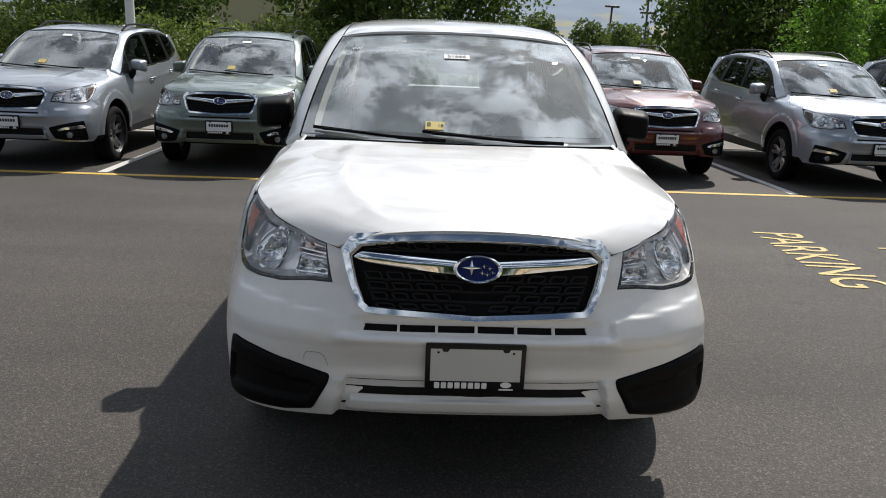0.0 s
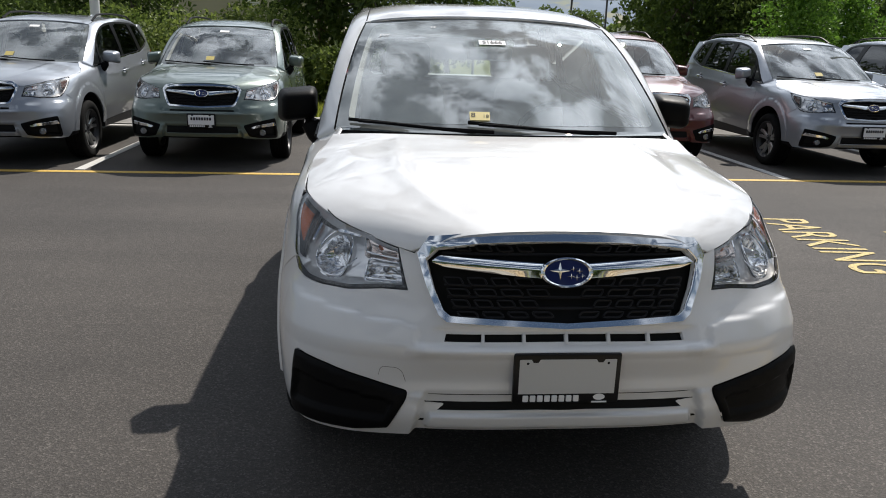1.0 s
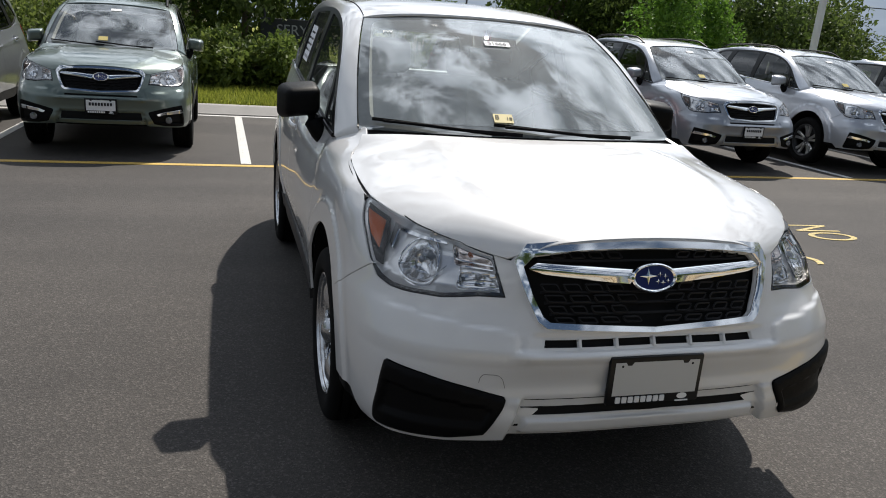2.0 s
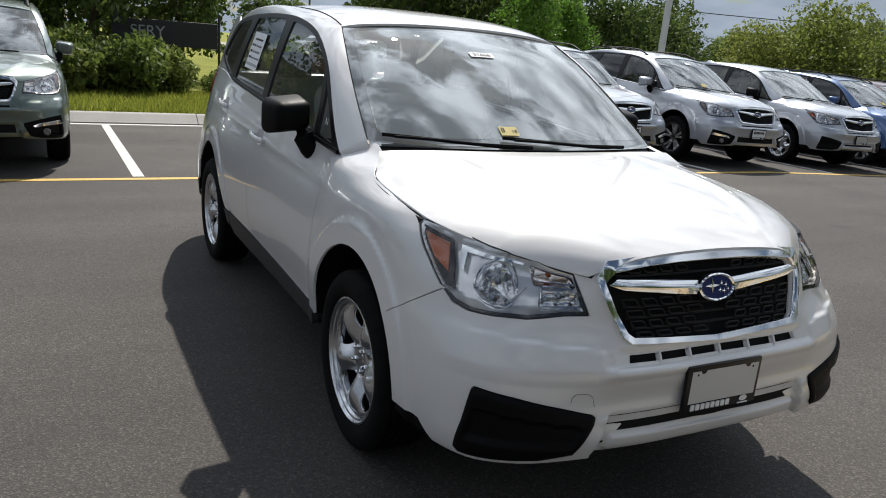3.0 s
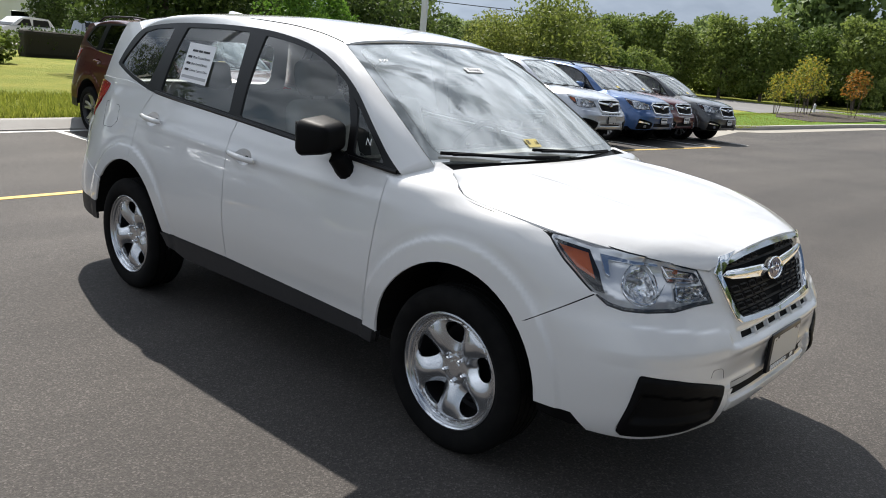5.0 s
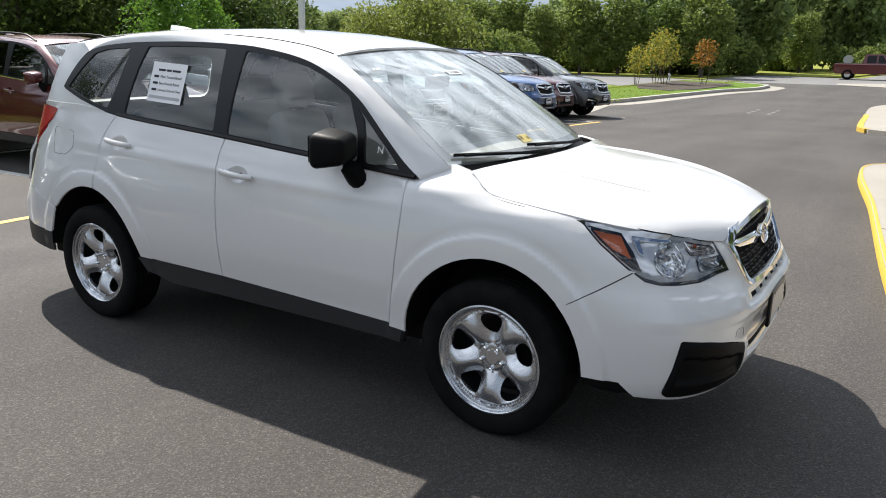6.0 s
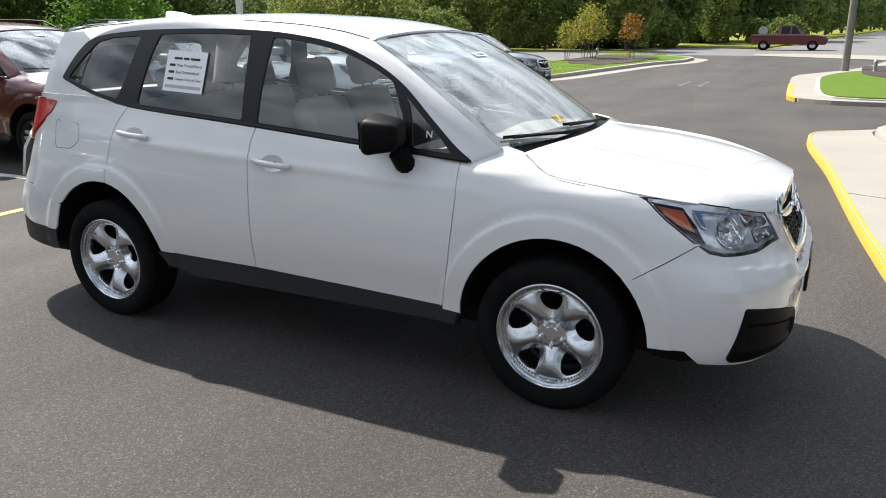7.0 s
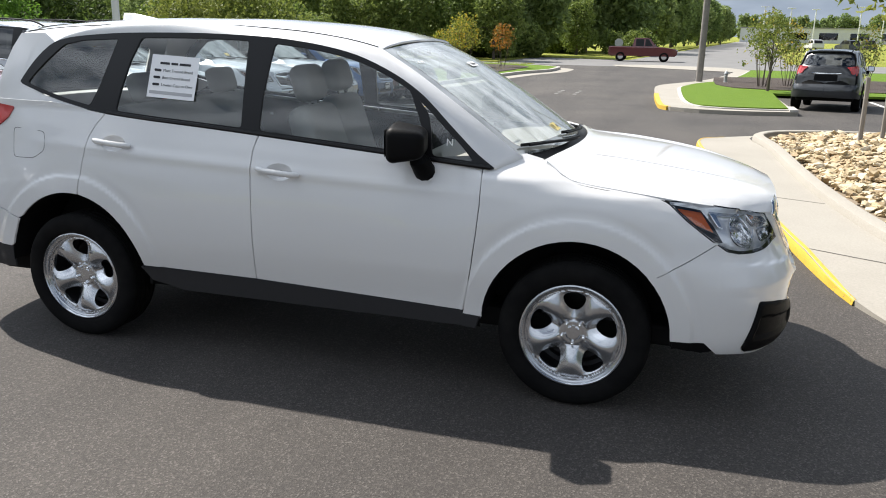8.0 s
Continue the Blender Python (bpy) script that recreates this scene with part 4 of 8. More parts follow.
            revolve(bm, [(0.02, 0.032), (-0.012, 0.034), (-0.016, 0.029), (-0.004, 0.026), (-0.008, 0.0003)], 24, "y", (side * q[0], q[1] + 0.012, q[2]))
            part("fog_lamp", bm, M_GLASS_LAMP, ins, "round clear fog lamp", smooth=True)
        # black lip ahead of the front wheel
        lip = [(sy(-0.43, 0.36), 0.352), (s_at(0.87, -0.56, 0.35), 0.352), (s_at(0.85, -0.60, 0.30), 0.312), (s_at(0.87, -0.55, 0.30), 0.300), (sy(-0.43, 0.31), 0.322)]
        panel("air_lip", wrap, sides(side, lip), M_PLASTIC, bumper, step=0.03, off=-0.004, flange=0.02, gap=0, flip=fl)
    # tow hook cover: a thin seam
    if base:
        seam = []
        for x, z in rounded([(0.545, 0.502), (0.540, 0.532), (0.532, 0.541), (0.49, 0.540), (0.475, 0.528), (0.462, 0.486)], 0.012, 3)[3:-3]:
            seam.append(Vector(wrap(np.array([-sx(x, z)]), np.array([z]))[0]) + Vector((0, -0.0005, 0)))
        bm = bmesh.new()
        tube(bm, seam, 0.0006, 5)
        part("tow_cover_seam", bm, M_SEAM, bumper)

    # grille: chrome surround, bar, black mesh
    gout = [(sx(x, z), z) for x, z in GRILLE_OUT]
    grille = empty("grille")
    grille.parent = car
    panel("chrome_surround", wrap, both_sides(gout), M_CHROME, grille, holes=[both_sides(gin)], step=0.016, flange=0.016, gap=0,
          off=lambda s, z: 0.012 + 0.008 * np.clip((z - 0.84) / 0.04, 0, 1))
    panel("grille_back", wrap, both_sides([(0, 0.922), (sx(0.25, 0.91), 0.910), (sx(0.40, 0.87), 0.885), (sx(0.415, 0.84), 0.845), (sx(0.36, 0.69), 0.685), (0, 0.668)]), M_BLACK, grille, step=0.05, off=-0.032, flange=0, gap=0)
    # unseen bar added under the hood edge to block sun leaking through the gap
    for side in (-1, 1):
        bm = bmesh.new()
        tube(bm, [Vector(hood_surf(side * 1.0, y)) + Vector((0, 0, -0.024)) for y in np.linspace(-0.36, 0.10, 16)], 0.019, 6)
        part("hood_seal", bm, M_BLACK, car, smooth=True)
    # unseen sheet added to block sun leaking between hood and grille
    panel("grille_seal", wrap, both_sides([(0, 0.944), (sx(0.25, 0.93), 0.934), (sx(0.40, 0.9), 0.903), (sx(0.41, 0.87), 0.872), (0, 0.888)]), M_BLACK, grille, step=0.05, off=-0.022, flange=0, gap=0)
    wing = [(sx(0.050, 0.83), 0.832), (sx(0.20, 0.84), 0.842), (sx(0.368, 0.85), 0.850), (sx(0.392, 0.83), 0.832), (sx(0.350, 0.82), 0.820), (sx(0.24, 0.81), 0.809), (sx(0.11, 0.80), 0.796), (sx(0.05, 0.79), 0.792)]
    for side in (-1, 1):
        panel("grille_wing", wrap, sides(side, rounded(wing, 0.006, 2)), M_CHROME, grille, step=0.014, flange=0.02, gap=0, label="chrome grille bar",
              off=lambda s, z: 0.010 - 0.010 * np.clip((z - 0.812 - 0.065 * np.abs(s)) / 0.022, -1, 1) ** 2)
    rows = ((0.873, 0.022, 0.33, 0.085), (0.782, 0.026, 0.360, 0.085), (0.752, 0.024, 0.350, 0.040), (0.722, 0.024, 0.338, 0.075), (0.693, 0.020, 0.322, 0.030))
    for z0, h, xe, xi in rows:
        n = 4
        w = (xe - xi) / n
        for sd in (-1, 1):
            for c in range(n):
                x0 = xi + w * c
                cell = rounded([(x0 + 0.006, z0 - h / 2 + 0.003), (x0 + w - 0.014, z0 - h / 2 + 0.003), (x0 + w - 0.002, z0 + h / 2 - 0.003), (x0 + 0.018, z0 + h / 2 - 0.003)], 0.006, 2)
                pts = [wrap(np.array([sd * sx(max(x, 0.001), z)]), np.array([z]))[0] for x, z in cell]
                bm = bmesh.new()
                tube(bm, [(p[0], p[1] + 0.004, p[2]) for p in pts], 0.0034, 5, 1.0, closed=True)
                part("grille_cell", bm, M_GRILLE, grille, smooth=True)
    for z0, xe in ((0.889, 0.25), (0.855, 0.36), (0.767, 0.355), (0.737, 0.345), (0.7075, 0.33)):
        bm = bmesh.new()
        pts = [wrap(np.array([math.copysign(sx(max(abs(x), 0.001), z0), x)]), np.array([z0]))[0] for x in np.linspace(-xe, xe, 24)]
        tube(bm, [(p[0], p[1] + 0.012, p[2]) for p in pts], 0.0050, 6)
        part("grille_bar", bm, M_GRILLE, grille, smooth=True)
    q = wrap(np.array([0.0]), np.array([0.814]))[0]
    em = pose(0, q[1] - 0.016, 0.814, -14)
    bm = bmesh.new()
    rings = revolve(bm, [(0.012, 0.052), (-0.004, 0.052), (-0.007, 0.048), (-0.004, 0.044), (0.0, 0.0435)], 40, "y")
    for v in bm.verts:
        v.co.x *= 1.49
        v.co.z *= 0.84
    emb = part("emblem", bm, M_CHROME, grille, "oval emblem in chrome and dark blue", smooth=True)
    emb.matrix_basis = em
    bm = bmesh.new()
    bmesh.ops.create_circle(bm, cap_ends=True, radius=0.0455, segments=40, matrix=pose(0, -0.001, 0, 90))
    for v in bm.verts:
        v.co.x *= 1.49
        v.co.z *= 0.84
    part("emblem_field", bm, M_BLUE, emb)
    for x, z, r in ((-0.020, 0.005, 0.025), (0.020, 0.010, 0.009), (0.038, 0.004, 0.009), (0.014, -0.011, 0.009), (0.030, -0.015, 0.009), (0.047, -0.010, 0.008)):
        bm = bmesh.new()
        ring = [bm.verts.new((x + math.cos(math.pi * k / 4) * (r if k % 2 == 0 else r * 0.28) * (1.25 if k % 4 == 0 else 1), -0.003, z + math.sin(math.pi * k / 4) * (r if k % 2 == 0 else r * 0.28))) for k in range(8)]
        tip = bm.verts.new((x, -0.0055, z))
        for k in range(8):
            bm.faces.new((ring[k], ring[(k + 1) % 8], tip))
        part("emblem_mark", bm, M_CHROME, emb)

    # hood
    def hood_flat(a, b):
        return hood_surf(a / 0.8, b)
    ys = np.linspace(-0.805, 0.185, 24)
    hoodpoly = [(-0.8, y) for y in ys[::-1]] + [(-0.72, -0.832), (-0.5, -0.838), (0.5, -0.838), (0.72, -0.832)] + [(0.8, y) for y in ys]
    panel("hood", hood_flat, hoodpoly, paint, car, step=0.022, flange=0.022, gap=0.002)

    # fenders, doors, quarters, sills
    for side in (-1, 1):
        fl = False
        fa = arch_points(0, HUB_Z, ARCH_R, 0.36)
        f = [(s_at(0.895, -0.345, 0.632), 0.632)] + [(s_at(0.81, -0.575, 0.782), 0.782), hl[11], hl[12], hl[0]]
        f += [(s_at(float(HOOD_EDGE_X(y)), y, float(HOOD_EDGE_Z(y))), float(HOOD_EDGE_Z(y))) for y in (-0.25, -0.15, -0.05, 0.04, 0.07, 0.10, 0.145, 0.19)]
        f += [(sy(0.235, 1.09), 1.090), (sy(0.27, 1.10), 1.098), (sy(0.31, 1.09), 1.092), (sy(0.36, 1.07), 1.072), (sy(0.40, 1.05), 1.050), (sy(0.425, 1.036), 1.038), (sy(0.446, 1.03), 1.036)]
        f += [(sy(y, z), z) for y, z in ((0.444, 0.95), (0.443, 0.88), (0.452, 0.75), (0.468, 0.60), (0.490, 0.46), (0.507, 0.365), (0.417, 0.362))]
        back = [(y, z) for y, z in fa if y > -0.36][::-1]
        f += [(sy(y, z), z) for y, z in back if z < 0.66 or y > -0.28]
        panel("fender", wrap, sides(side, f), paint, car, step=0.013, flip=fl)
        d1 = [(sy(y, z), z) for y, z in ((0.507, 0.378), (0.490, 0.46), (0.468, 0.60), (0.452, 0.75), (0.443, 0.88), (0.444, 0.95), (0.446, 1.034))]
        d1 += [(sy(y, float(BELT(y))), float(BELT(y))) for y in (0.6, 0.75, 0.9, 1.1, 1.3, 1.45, 1.555)] + [(sy(y, z), z) for y, z in ((1.576, 1.05), (1.578, 0.95), (1.570, 0.75), (1.568, 0.55), (1.573, 0.415))]
        def recess(yh, zh):
            return [(sy(yh + 0.072 * math.cos(w), zh), zh - 0.003 + 0.040 * math.sin(w)) for w in np.linspace(0, 2 * math.pi, 26, endpoint=False)]
        door = panel("front_door", wrap, sides(side, d1), paint, car, holes=[sides(side, recess(1.425, 0.966))], step=0.017, flange=0.016, gap=0.0030, flip=fl)
        d2 = [(sy(y, z), z) for y, z in ((1.573, 0.415), (1.568, 0.55), (1.570, 0.75), (1.578, 0.95), (1.576, 1.05), (1.558, float(BELT(1.555))))]
        d2 += [(sy(y, float(BELT(y))), float(BELT(y))) for y in (1.75, 1.95, 2.15, 2.3, 2.44)] + [(sy(y, z), z) for y, z in ((2.49, 1.13), (2.525, 1.07), (2.555, 0.95), (2.580, 0.80))]
        ra = arch_points(WHEELBASE, HUB_Z + 0.02, ARCH_R, 0.42)
        d2 += [(sy(y, z), z) for y, z in [(2.5785, 0.7725)] + [q for q in ra[::-1] if q[0] < 2.565]]
        rear_door = panel("rear_door", wrap, sides(side, d2), paint, car, holes=[sides(side, recess(2.37, 1.048))], step=0.015, flange=0.016, gap=0.0030, flip=fl)
        qd = [(sy(y, z), z) for y, z in ((2.580, 0.80), (2.555, 0.95), (2.525, 1.07), (2.49, 1.13), (2.44, float(BELT(2.44))))]
        qd += [(sy(y, float(BELT(y)) if y < 2.9 else 1.235), float(BELT(y)) if y < 2.62 else min(float(BELT(y)), 1.235)) for y in (2.55, 2.65, 2.8, 2.95, 3.1, 3.2)] + [(sy(3.235, 1.2), 1.235), (sy(3.24, 1.19), 1.185), (sy(3.13, 1.10), 1.165), (sy(3.15, 1.08), 1.08), (sy(3.27, 1.0), 0.985)]
        qd += [(sy(3.30, 0.9), 0.90), (sy(3.34, 0.8), 0.80), (sy(3.42, 0.72), 0.712), (sy(3.26, 0.70), 0.704), (sy(2.985, 0.615), 0.616)]
        qd += [(sy(y, z), z) for y, z in [q for q in ra[::-1] if 2.60 < q[0] < 2.965] + [(2.5835, 0.7730)]]
        quarter = panel("quarter_panel", wrap, sides(side, qd), paint, car, step=0.014, flip=fl)
        rbp = [(sy(2.985, 0.612), 0.612), (sy(3.26, 0.70), 0.701), (sy(3.42, 0.71), 0.709), (S_END, 0.72), (S_END, 0.52), (sy(3.56, 0.55), 0.545), (sy(3.30, 0.45), 0.465), (sy(3.06, 0.44), 0.452)]
        rbp += [(sy(y, z), z) for y, z in ra if y > 2.995 and z > 0.455][::-1]
        panel("rear_bumper", wrap, sides(side, rbp), paint, car, step=0.03, flip=fl)
        rlow = [(sy(3.06, 0.44), 0.450), (sy(3.30, 0.45), 0.463), (sy(3.56, 0.55), 0.543), (S_END, 0.518), (S_END, 0.36), (sy(3.40, 0.34), 0.345), (sy(3.16, 0.32), 0.325), (sy(3.06, 0.32), 0.33)]
        panel("rear_valance", wrap, sides(side, rlow), M_CLADDING, car, step=0.04, off=-0.004, flip=fl, label="black plastic lower bumper")
        # sill cladding
        y1, y2 = 0.424, 2.245
        sill = [(sy(y1, 0.36), 0.362), (sy(0.50, 0.365), 0.362), (sy(0.51, 0.37), 0.376), (sy(1.57, 0.41), 0.412), (sy(y2, 0.42), 0.418), (sy(2.18, 0.33), 0.345), (sy(2.0, 0.3), 0.305), (sy(0.44, 0.30), 0.302)]
        panel("sill_cladding", wrap, sides(side, sill), M_CLADDING, car, step=0.04, off=lambda s, z: 0.006 + 0 * z, flange=0.05, flip=fl, label="black plastic sill cladding")
        # handles with a scooped recess
        for dr, yh, zh in ((door, 1.425, 0.966), (rear_door, 2.37, 1.048)):
            slope = 0.075
            pts = []
            for k in range(13):
                t = k / 12
                y = yh - 0.115 + 0.23 * t
                z = zh + slope * (y - yh)
                p = wrap(np.array([side * sy(y, z)]), np.array([z]))[0]
                out = 0.012 + 0.022 * math.sin(math.pi * min(1, max(0, (t - 0.02) / 0.96))) ** 0.5
                pts.append((p[0] + side * out, p[1], z))
            bm = bmesh.new()
            tube(bm, pts, [0.008] + [0.0115] * 11 + [0.008], 10, 1.25)
            part("door_handle", bm, paint, dr, smooth=True)
            panel("handle_recess", wrap, sides(side, recess(yh, zh)), paint, dr, step=0.009, flange=0, gap=0, flip=fl,
                  off=lambda s, z, c=sy(yh, zh), zc=zh: -0.024 * np.clip(1.02 - ((np.abs(s) - c) / 0.072) ** 2 - ((z - zc + 0.003) / 0.040) ** 2, 0, 1))
        # fuel flap: a seam on the car's right
        if side < 0:
            loop = rounded([(3.030, 1.092), (2.81, 1.080), (2.805, 0.985), (2.88, 0.940), (3.020, 0.938)], 0.025, 3)
            bm = bmesh.new()
            tube(bm, [Vector(wrap(np.array([-sy(y, z)]), np.array([z]))[0]) for y, z in loop], 0.0014, 5, closed=True)
            part("fuel_flap_seam", bm, M_SEAM, quarter)
        # wheel well liners
        for yc, zc in ((0, HUB_Z), (WHEELBASE, HUB_Z + 0.02)):
            bm = bmesh.new()
            n = 24
            prev = None
            for k in range(n + 1):
                a = 0.04 + (math.pi - 0.08) * k / n
                r = ARCH_R + 0.004
                cur = [bm.verts.new((side * x, yc + r * math.cos(a), zc + r * math.sin(a))) for x in (0.875, 0.80, 0.55)]
                if prev:
                    for i in range(2):
                        bm.faces.new((prev[i], cur[i], cur[i + 1], prev[i + 1]))
                    bm.faces.new((prev[2], cur[2], bm.verts.new((side * 0.55, yc, zc))))
                prev = cur
            part("wheel_well", bm, M_BLACK, car)
            # unseen box added to block sun leaking past the tyre
            bm = bmesh.new()
            rbox(bm, (side * 0.69 - 0.15, yc - ARCH_R - 0.02, 0.31), (side * 0.69 + 0.15, yc - ARCH_R, 0.46), 0.006)
            part("splash_guard", bm, M_BLACK, car)
            build_wheel(car, Matrix.Translation((side * 0.7725, yc, HUB_Z - RIDE)) @ pose(0, 0, 0, 0, 0, 0 if side > 0 else 180), not base, side)

        # side glazing
        outline = dlo()
        fr_top = pch(DLO_TOP_Y, DLO_TOP_Z)

        def top_at(y):
            return float(fr_top(y))

        def sfun(a, b, sd=side):
            return cabin(a, b, sd)

        def glass_top(y0, y1, n, drop):
            return [(y, top_at(y) - drop) for y in np.linspace(y0, y1, n)]
        bel = lambda y: float(BELT(y)) + 0.022
        g1 = glass_top(0.812, 1.520, 16, 0.026) + [(1.535, 1.45), (1.553, 1.30), (1.560, bel(1.55))] + [(y, bel(y)) for y in np.linspace(1.45, 0.724, 8)] + [(0.740, 1.20)]
        g0 = glass_top(0.545, 0.770, 7, 0.036) + [(0.722, 1.27), (0.700, 1.20), (0.684, bel(0.69)), (0.56, bel(0.56)), (0.490, bel(0.49))]
        g2 = glass_top(1.660, 2.275, 10, 0.024) + [(2.325, 1.45), (2.365, 1.30), (2.385, bel(2.385))] + [(y, bel(y)) for y in np.linspace(2.30, 1.655, 7)]
        g3 = [(2.415, 1.556), (2.64, 1.545), (2.755, 1.522), (2.85, 1.445), (2.935, 1.365), (2.975, 1.322), (2.82, 1.279), (2.70, 1.250), (2.545, 1.222), (2.490, 1.33)]
        panes = [rounded(g, 0.018, 3) for g in (g1, g0, g2, g3)]
        frame_ob = panel("window_frame", sfun, outline, M_GLOSSBLACK, car, holes=panes, step=0.035, flange=0.014, gap=0, off=0.002, flip=side < 0, label="black window frames and pillars")
        for g, nm in zip((g1, g0, g2, g3), ("front_window", "front_quarter_pane", "rear_window", "quarter_pane")):
            panel(nm, sfun, [tuple(q) for q in shrink(rounded(g, 0.018, 3), -0.004)], M_GLASS if base else (M_GLASS_MID if nm[:5] == "front" else M_GLASS_DARK), frame_ob, step=0.06, off=-0.004, flange=0, gap=0, flip=side < 0)
        # belt strip
        bm = bmesh.new()
        tube(bm, [Vector(cabin(np.array(y), BELT(y) + 0.006, side)) + Vector((side * 0.004, 0, 0)) for y in np.linspace(0.41, 2.44, 40)], 0.007, 6, 1.5)
        part("belt_strip", bm, M_GLOSSBLACK if base else M_CHROME, frame_ob, smooth=True)

        # pillars and roof side rail
        kk = np.linspace(0, 1, 64)
        ia = pch([0, 0.30, 0.52, 0.80, 1.0], [0, 3.0, 6.2, 11.3, 15])
        ty, tz = pch(range(16), DLO_TOP_Y)(ia(kk)), pch(range(16), DLO_TOP_Z)(ia(kk))
        ra_pts = [tuple(cabin(np.array(a), np.array(b), 1)) for a, b in zip(ty, tz)]
        rb_pts = []
        for k, y in zip(kk, ty):
            if k < 0.40:
                v = k / 0.40
                p = screen(1.0, v)
            else:
                v = (k - 0.40) / 0.60
                yy = ROOF_Y0 + (ROOF_Y1 - ROOF_Y0) * v ** 1.05
                p = roof_surf(1.0, yy)
            rb_pts.append(tuple(np.array(p, float)))
        a0, b0, a1, b1 = np.array(ra_pts[0]), np.array(rb_pts[0]), np.array(ra_pts[1]), np.array(rb_pts[1])
        ra_pts.insert(0, tuple(a0 - (a1 - a0) / np.linalg.norm(a1 - a0) * 0.012 + np.array((-0.012, 0, -0.006))))
        rb_pts.insert(0, tuple(b0 - (b1 - b0) / np.linalg.norm(b1 - b0) * 0.02 + np.array((-0.016, 0, -0.012))))
        v, fcs = side_loft(ra_pts, rb_pts, side, 0.16)
        mesh_object("roof_side", v, fcs, paint, car)
        # D-pillar down to the lamp
        rear_edge = pch([1.16, 1.235, 1.32, 1.40, 1.50, 1.60], [3.245, 3.225, 3.195, 3.165, 3.12, 3.06])
        dp = [(2.58, 1.205), (2.72, 1.233), (2.85, 1.262), (2.98, 1.305), (3.03, 1.325), (2.99, 1.38), (2.90, 1.478), (2.82, 1.532)]
        dp += [(2.90, 1.578), (3.07, 1.575)] + [(float(rear_edge(z)), z) for z in (1.50, 1.40, 1.32, 1.24, 1.195)] + [(2.9, 1.195)]
        panel("rear_pillar", sfun, dp, paint, car, step=0.03, flip=side < 0, gap=0)

        # mirror
        mm = bmesh.new()
        rbox(mm, (-0.092, -0.085, -0.077), (0.092, 0.085, 0.077), 0.036, 4)
        for q in mm.verts:
            t = (q.co.y + 0.085) / 0.17
            q.co.z *= 0.72 + 0.30 * min(1, t * 1.6)
            q.co.x *= 0.80 + 0.22 * min(1, t * 1.5)
            q.co.z -= 0.010 * (side * q.co.x) / 0.1
        mir = part("mirror", mm, M_PLASTIC if base else paint, door, "black plastic door mirror" if base else "painted door mirror", smooth=True)
        mir.matrix_basis = pose(side * 0.910, 0.765, 1.146, 0, 0, side * -8)
        bm = bmesh.new()
        bmesh.ops.create_grid(bm, x_segments=1, y_segments=1, size=0.5, matrix=pose(0, 0.0865, 0, -90) @ Matrix.Diagonal((0.145, 0.115, 1, 1)))
        part("mirror_glass", bm, M_MIRROR, mir)
        bm = bmesh.new()
        tube(bm, [(-side * 0.040, -0.03, -0.035), (-side * 0.056, -0.045, -0.085), (-side * 0.080, -0.062, -0.130), (-side * 0.112, -0.068, -0.162)], [0.050, 0.050, 0.052, 0.054], 12, 0.9)
        part("mirror_foot", bm, M_PLASTIC, mir, smooth=True)

        # headlight
        sh1, sh2 = shrink(hl, 0.004), shrink(hl, 0.012)
        lamp = panel("headlight", wrap, sides(side, hl), M_LAMPCASE, car, holes=[sides(side, sh1[:5] + sh2[5:11] + sh1[11:])], step=0.02, off=-0.002, flange=0.02, gap=0.001, flip=fl, label="clear headlight with chrome bowl and amber marker")
        sc, zc = s_at(0.690, -0.690, 0.815), 0.815
        bowl_o = [(sc + 0.100 * math.copysign(abs(math.cos(w)) ** 0.8, math.cos(w)), zc + 0.060 * math.copysign(abs(math.sin(w)) ** 0.8, math.sin(w)) + 0.014 * math.cos(w)) for w in np.linspace(0, 2 * math.pi, 36, endpoint=False)]
        inner_o = rounded([(sx(0.470, 0.79), 0.812), (sx(0.590, 0.79), 0.818), (sx(0.598, 0.77), 0.764), (sx(0.476, 0.77), 0.766)], 0.014, 3)
        turn_o = rounded([(sx(0.492, 0.85), 0.852), (sx(0.600, 0.86), 0.878), (sx(0.592, 0.84), 0.832), (sx(0.484, 0.83), 0.824)], 0.008, 2)
        panel("lamp_housing", wrap, sides(side, shrink(hl, 0.003)), M_LAMPGREY, lamp, holes=[sides(side, q) for q in (bowl_o, inner_o, turn_o)], step=0.012, flange=0.006, gap=0, flip=fl,
              off=lambda s, z: -0.006 - 0.024 * np.clip((near_edge(hl, np.stack([np.abs(s), z], -1)) - 0.004) / 0.030, 0, 1) ** 0.8)
        for loop, dep, mat, nm in ((bowl_o, 0.045, M_REFLECTOR, "lamp_bowl"), (inner_o, 0.030, M_REFLECTOR, "inner_reflector"), (turn_o, 0.026, M_AMBER_TINT, "turn_reflector")):
            cs_, cz_ = np.mean([q[0] for q in loop]), np.mean([q[1] for q in loop])
            wide = max(near_edge(loop, np.array([(cs_, cz_)]))[0], 0.01)
            panel(nm, wrap, sides(side, loop), mat, lamp, step=0.010, flange=0, gap=0, flip=fl, label="bright chrome reflector",
                  off=lambda s, z, lp=loop, w=wide, d=dep: -0.024 - d * (1 - (1 - np.clip(near_edge(lp, np.stack([np.abs(s), z], -1)) / w, 0, 1)) ** 2))
            q = wrap(np.array([side * cs_]), np.array([cz_]))[0]
            turn_bulb = nm == "turn_reflector"
            bm = bmesh.new()
            revolve(bm, [(dep * 0.7, 0.011), (0.0, 0.012), (-0.010, 0.010), (-0.014, 0.0003)], 12, "y")
            bulb = part("bulb", bm, M_AMBER if turn_bulb else M_GLASS_LAMP, lamp, smooth=True)
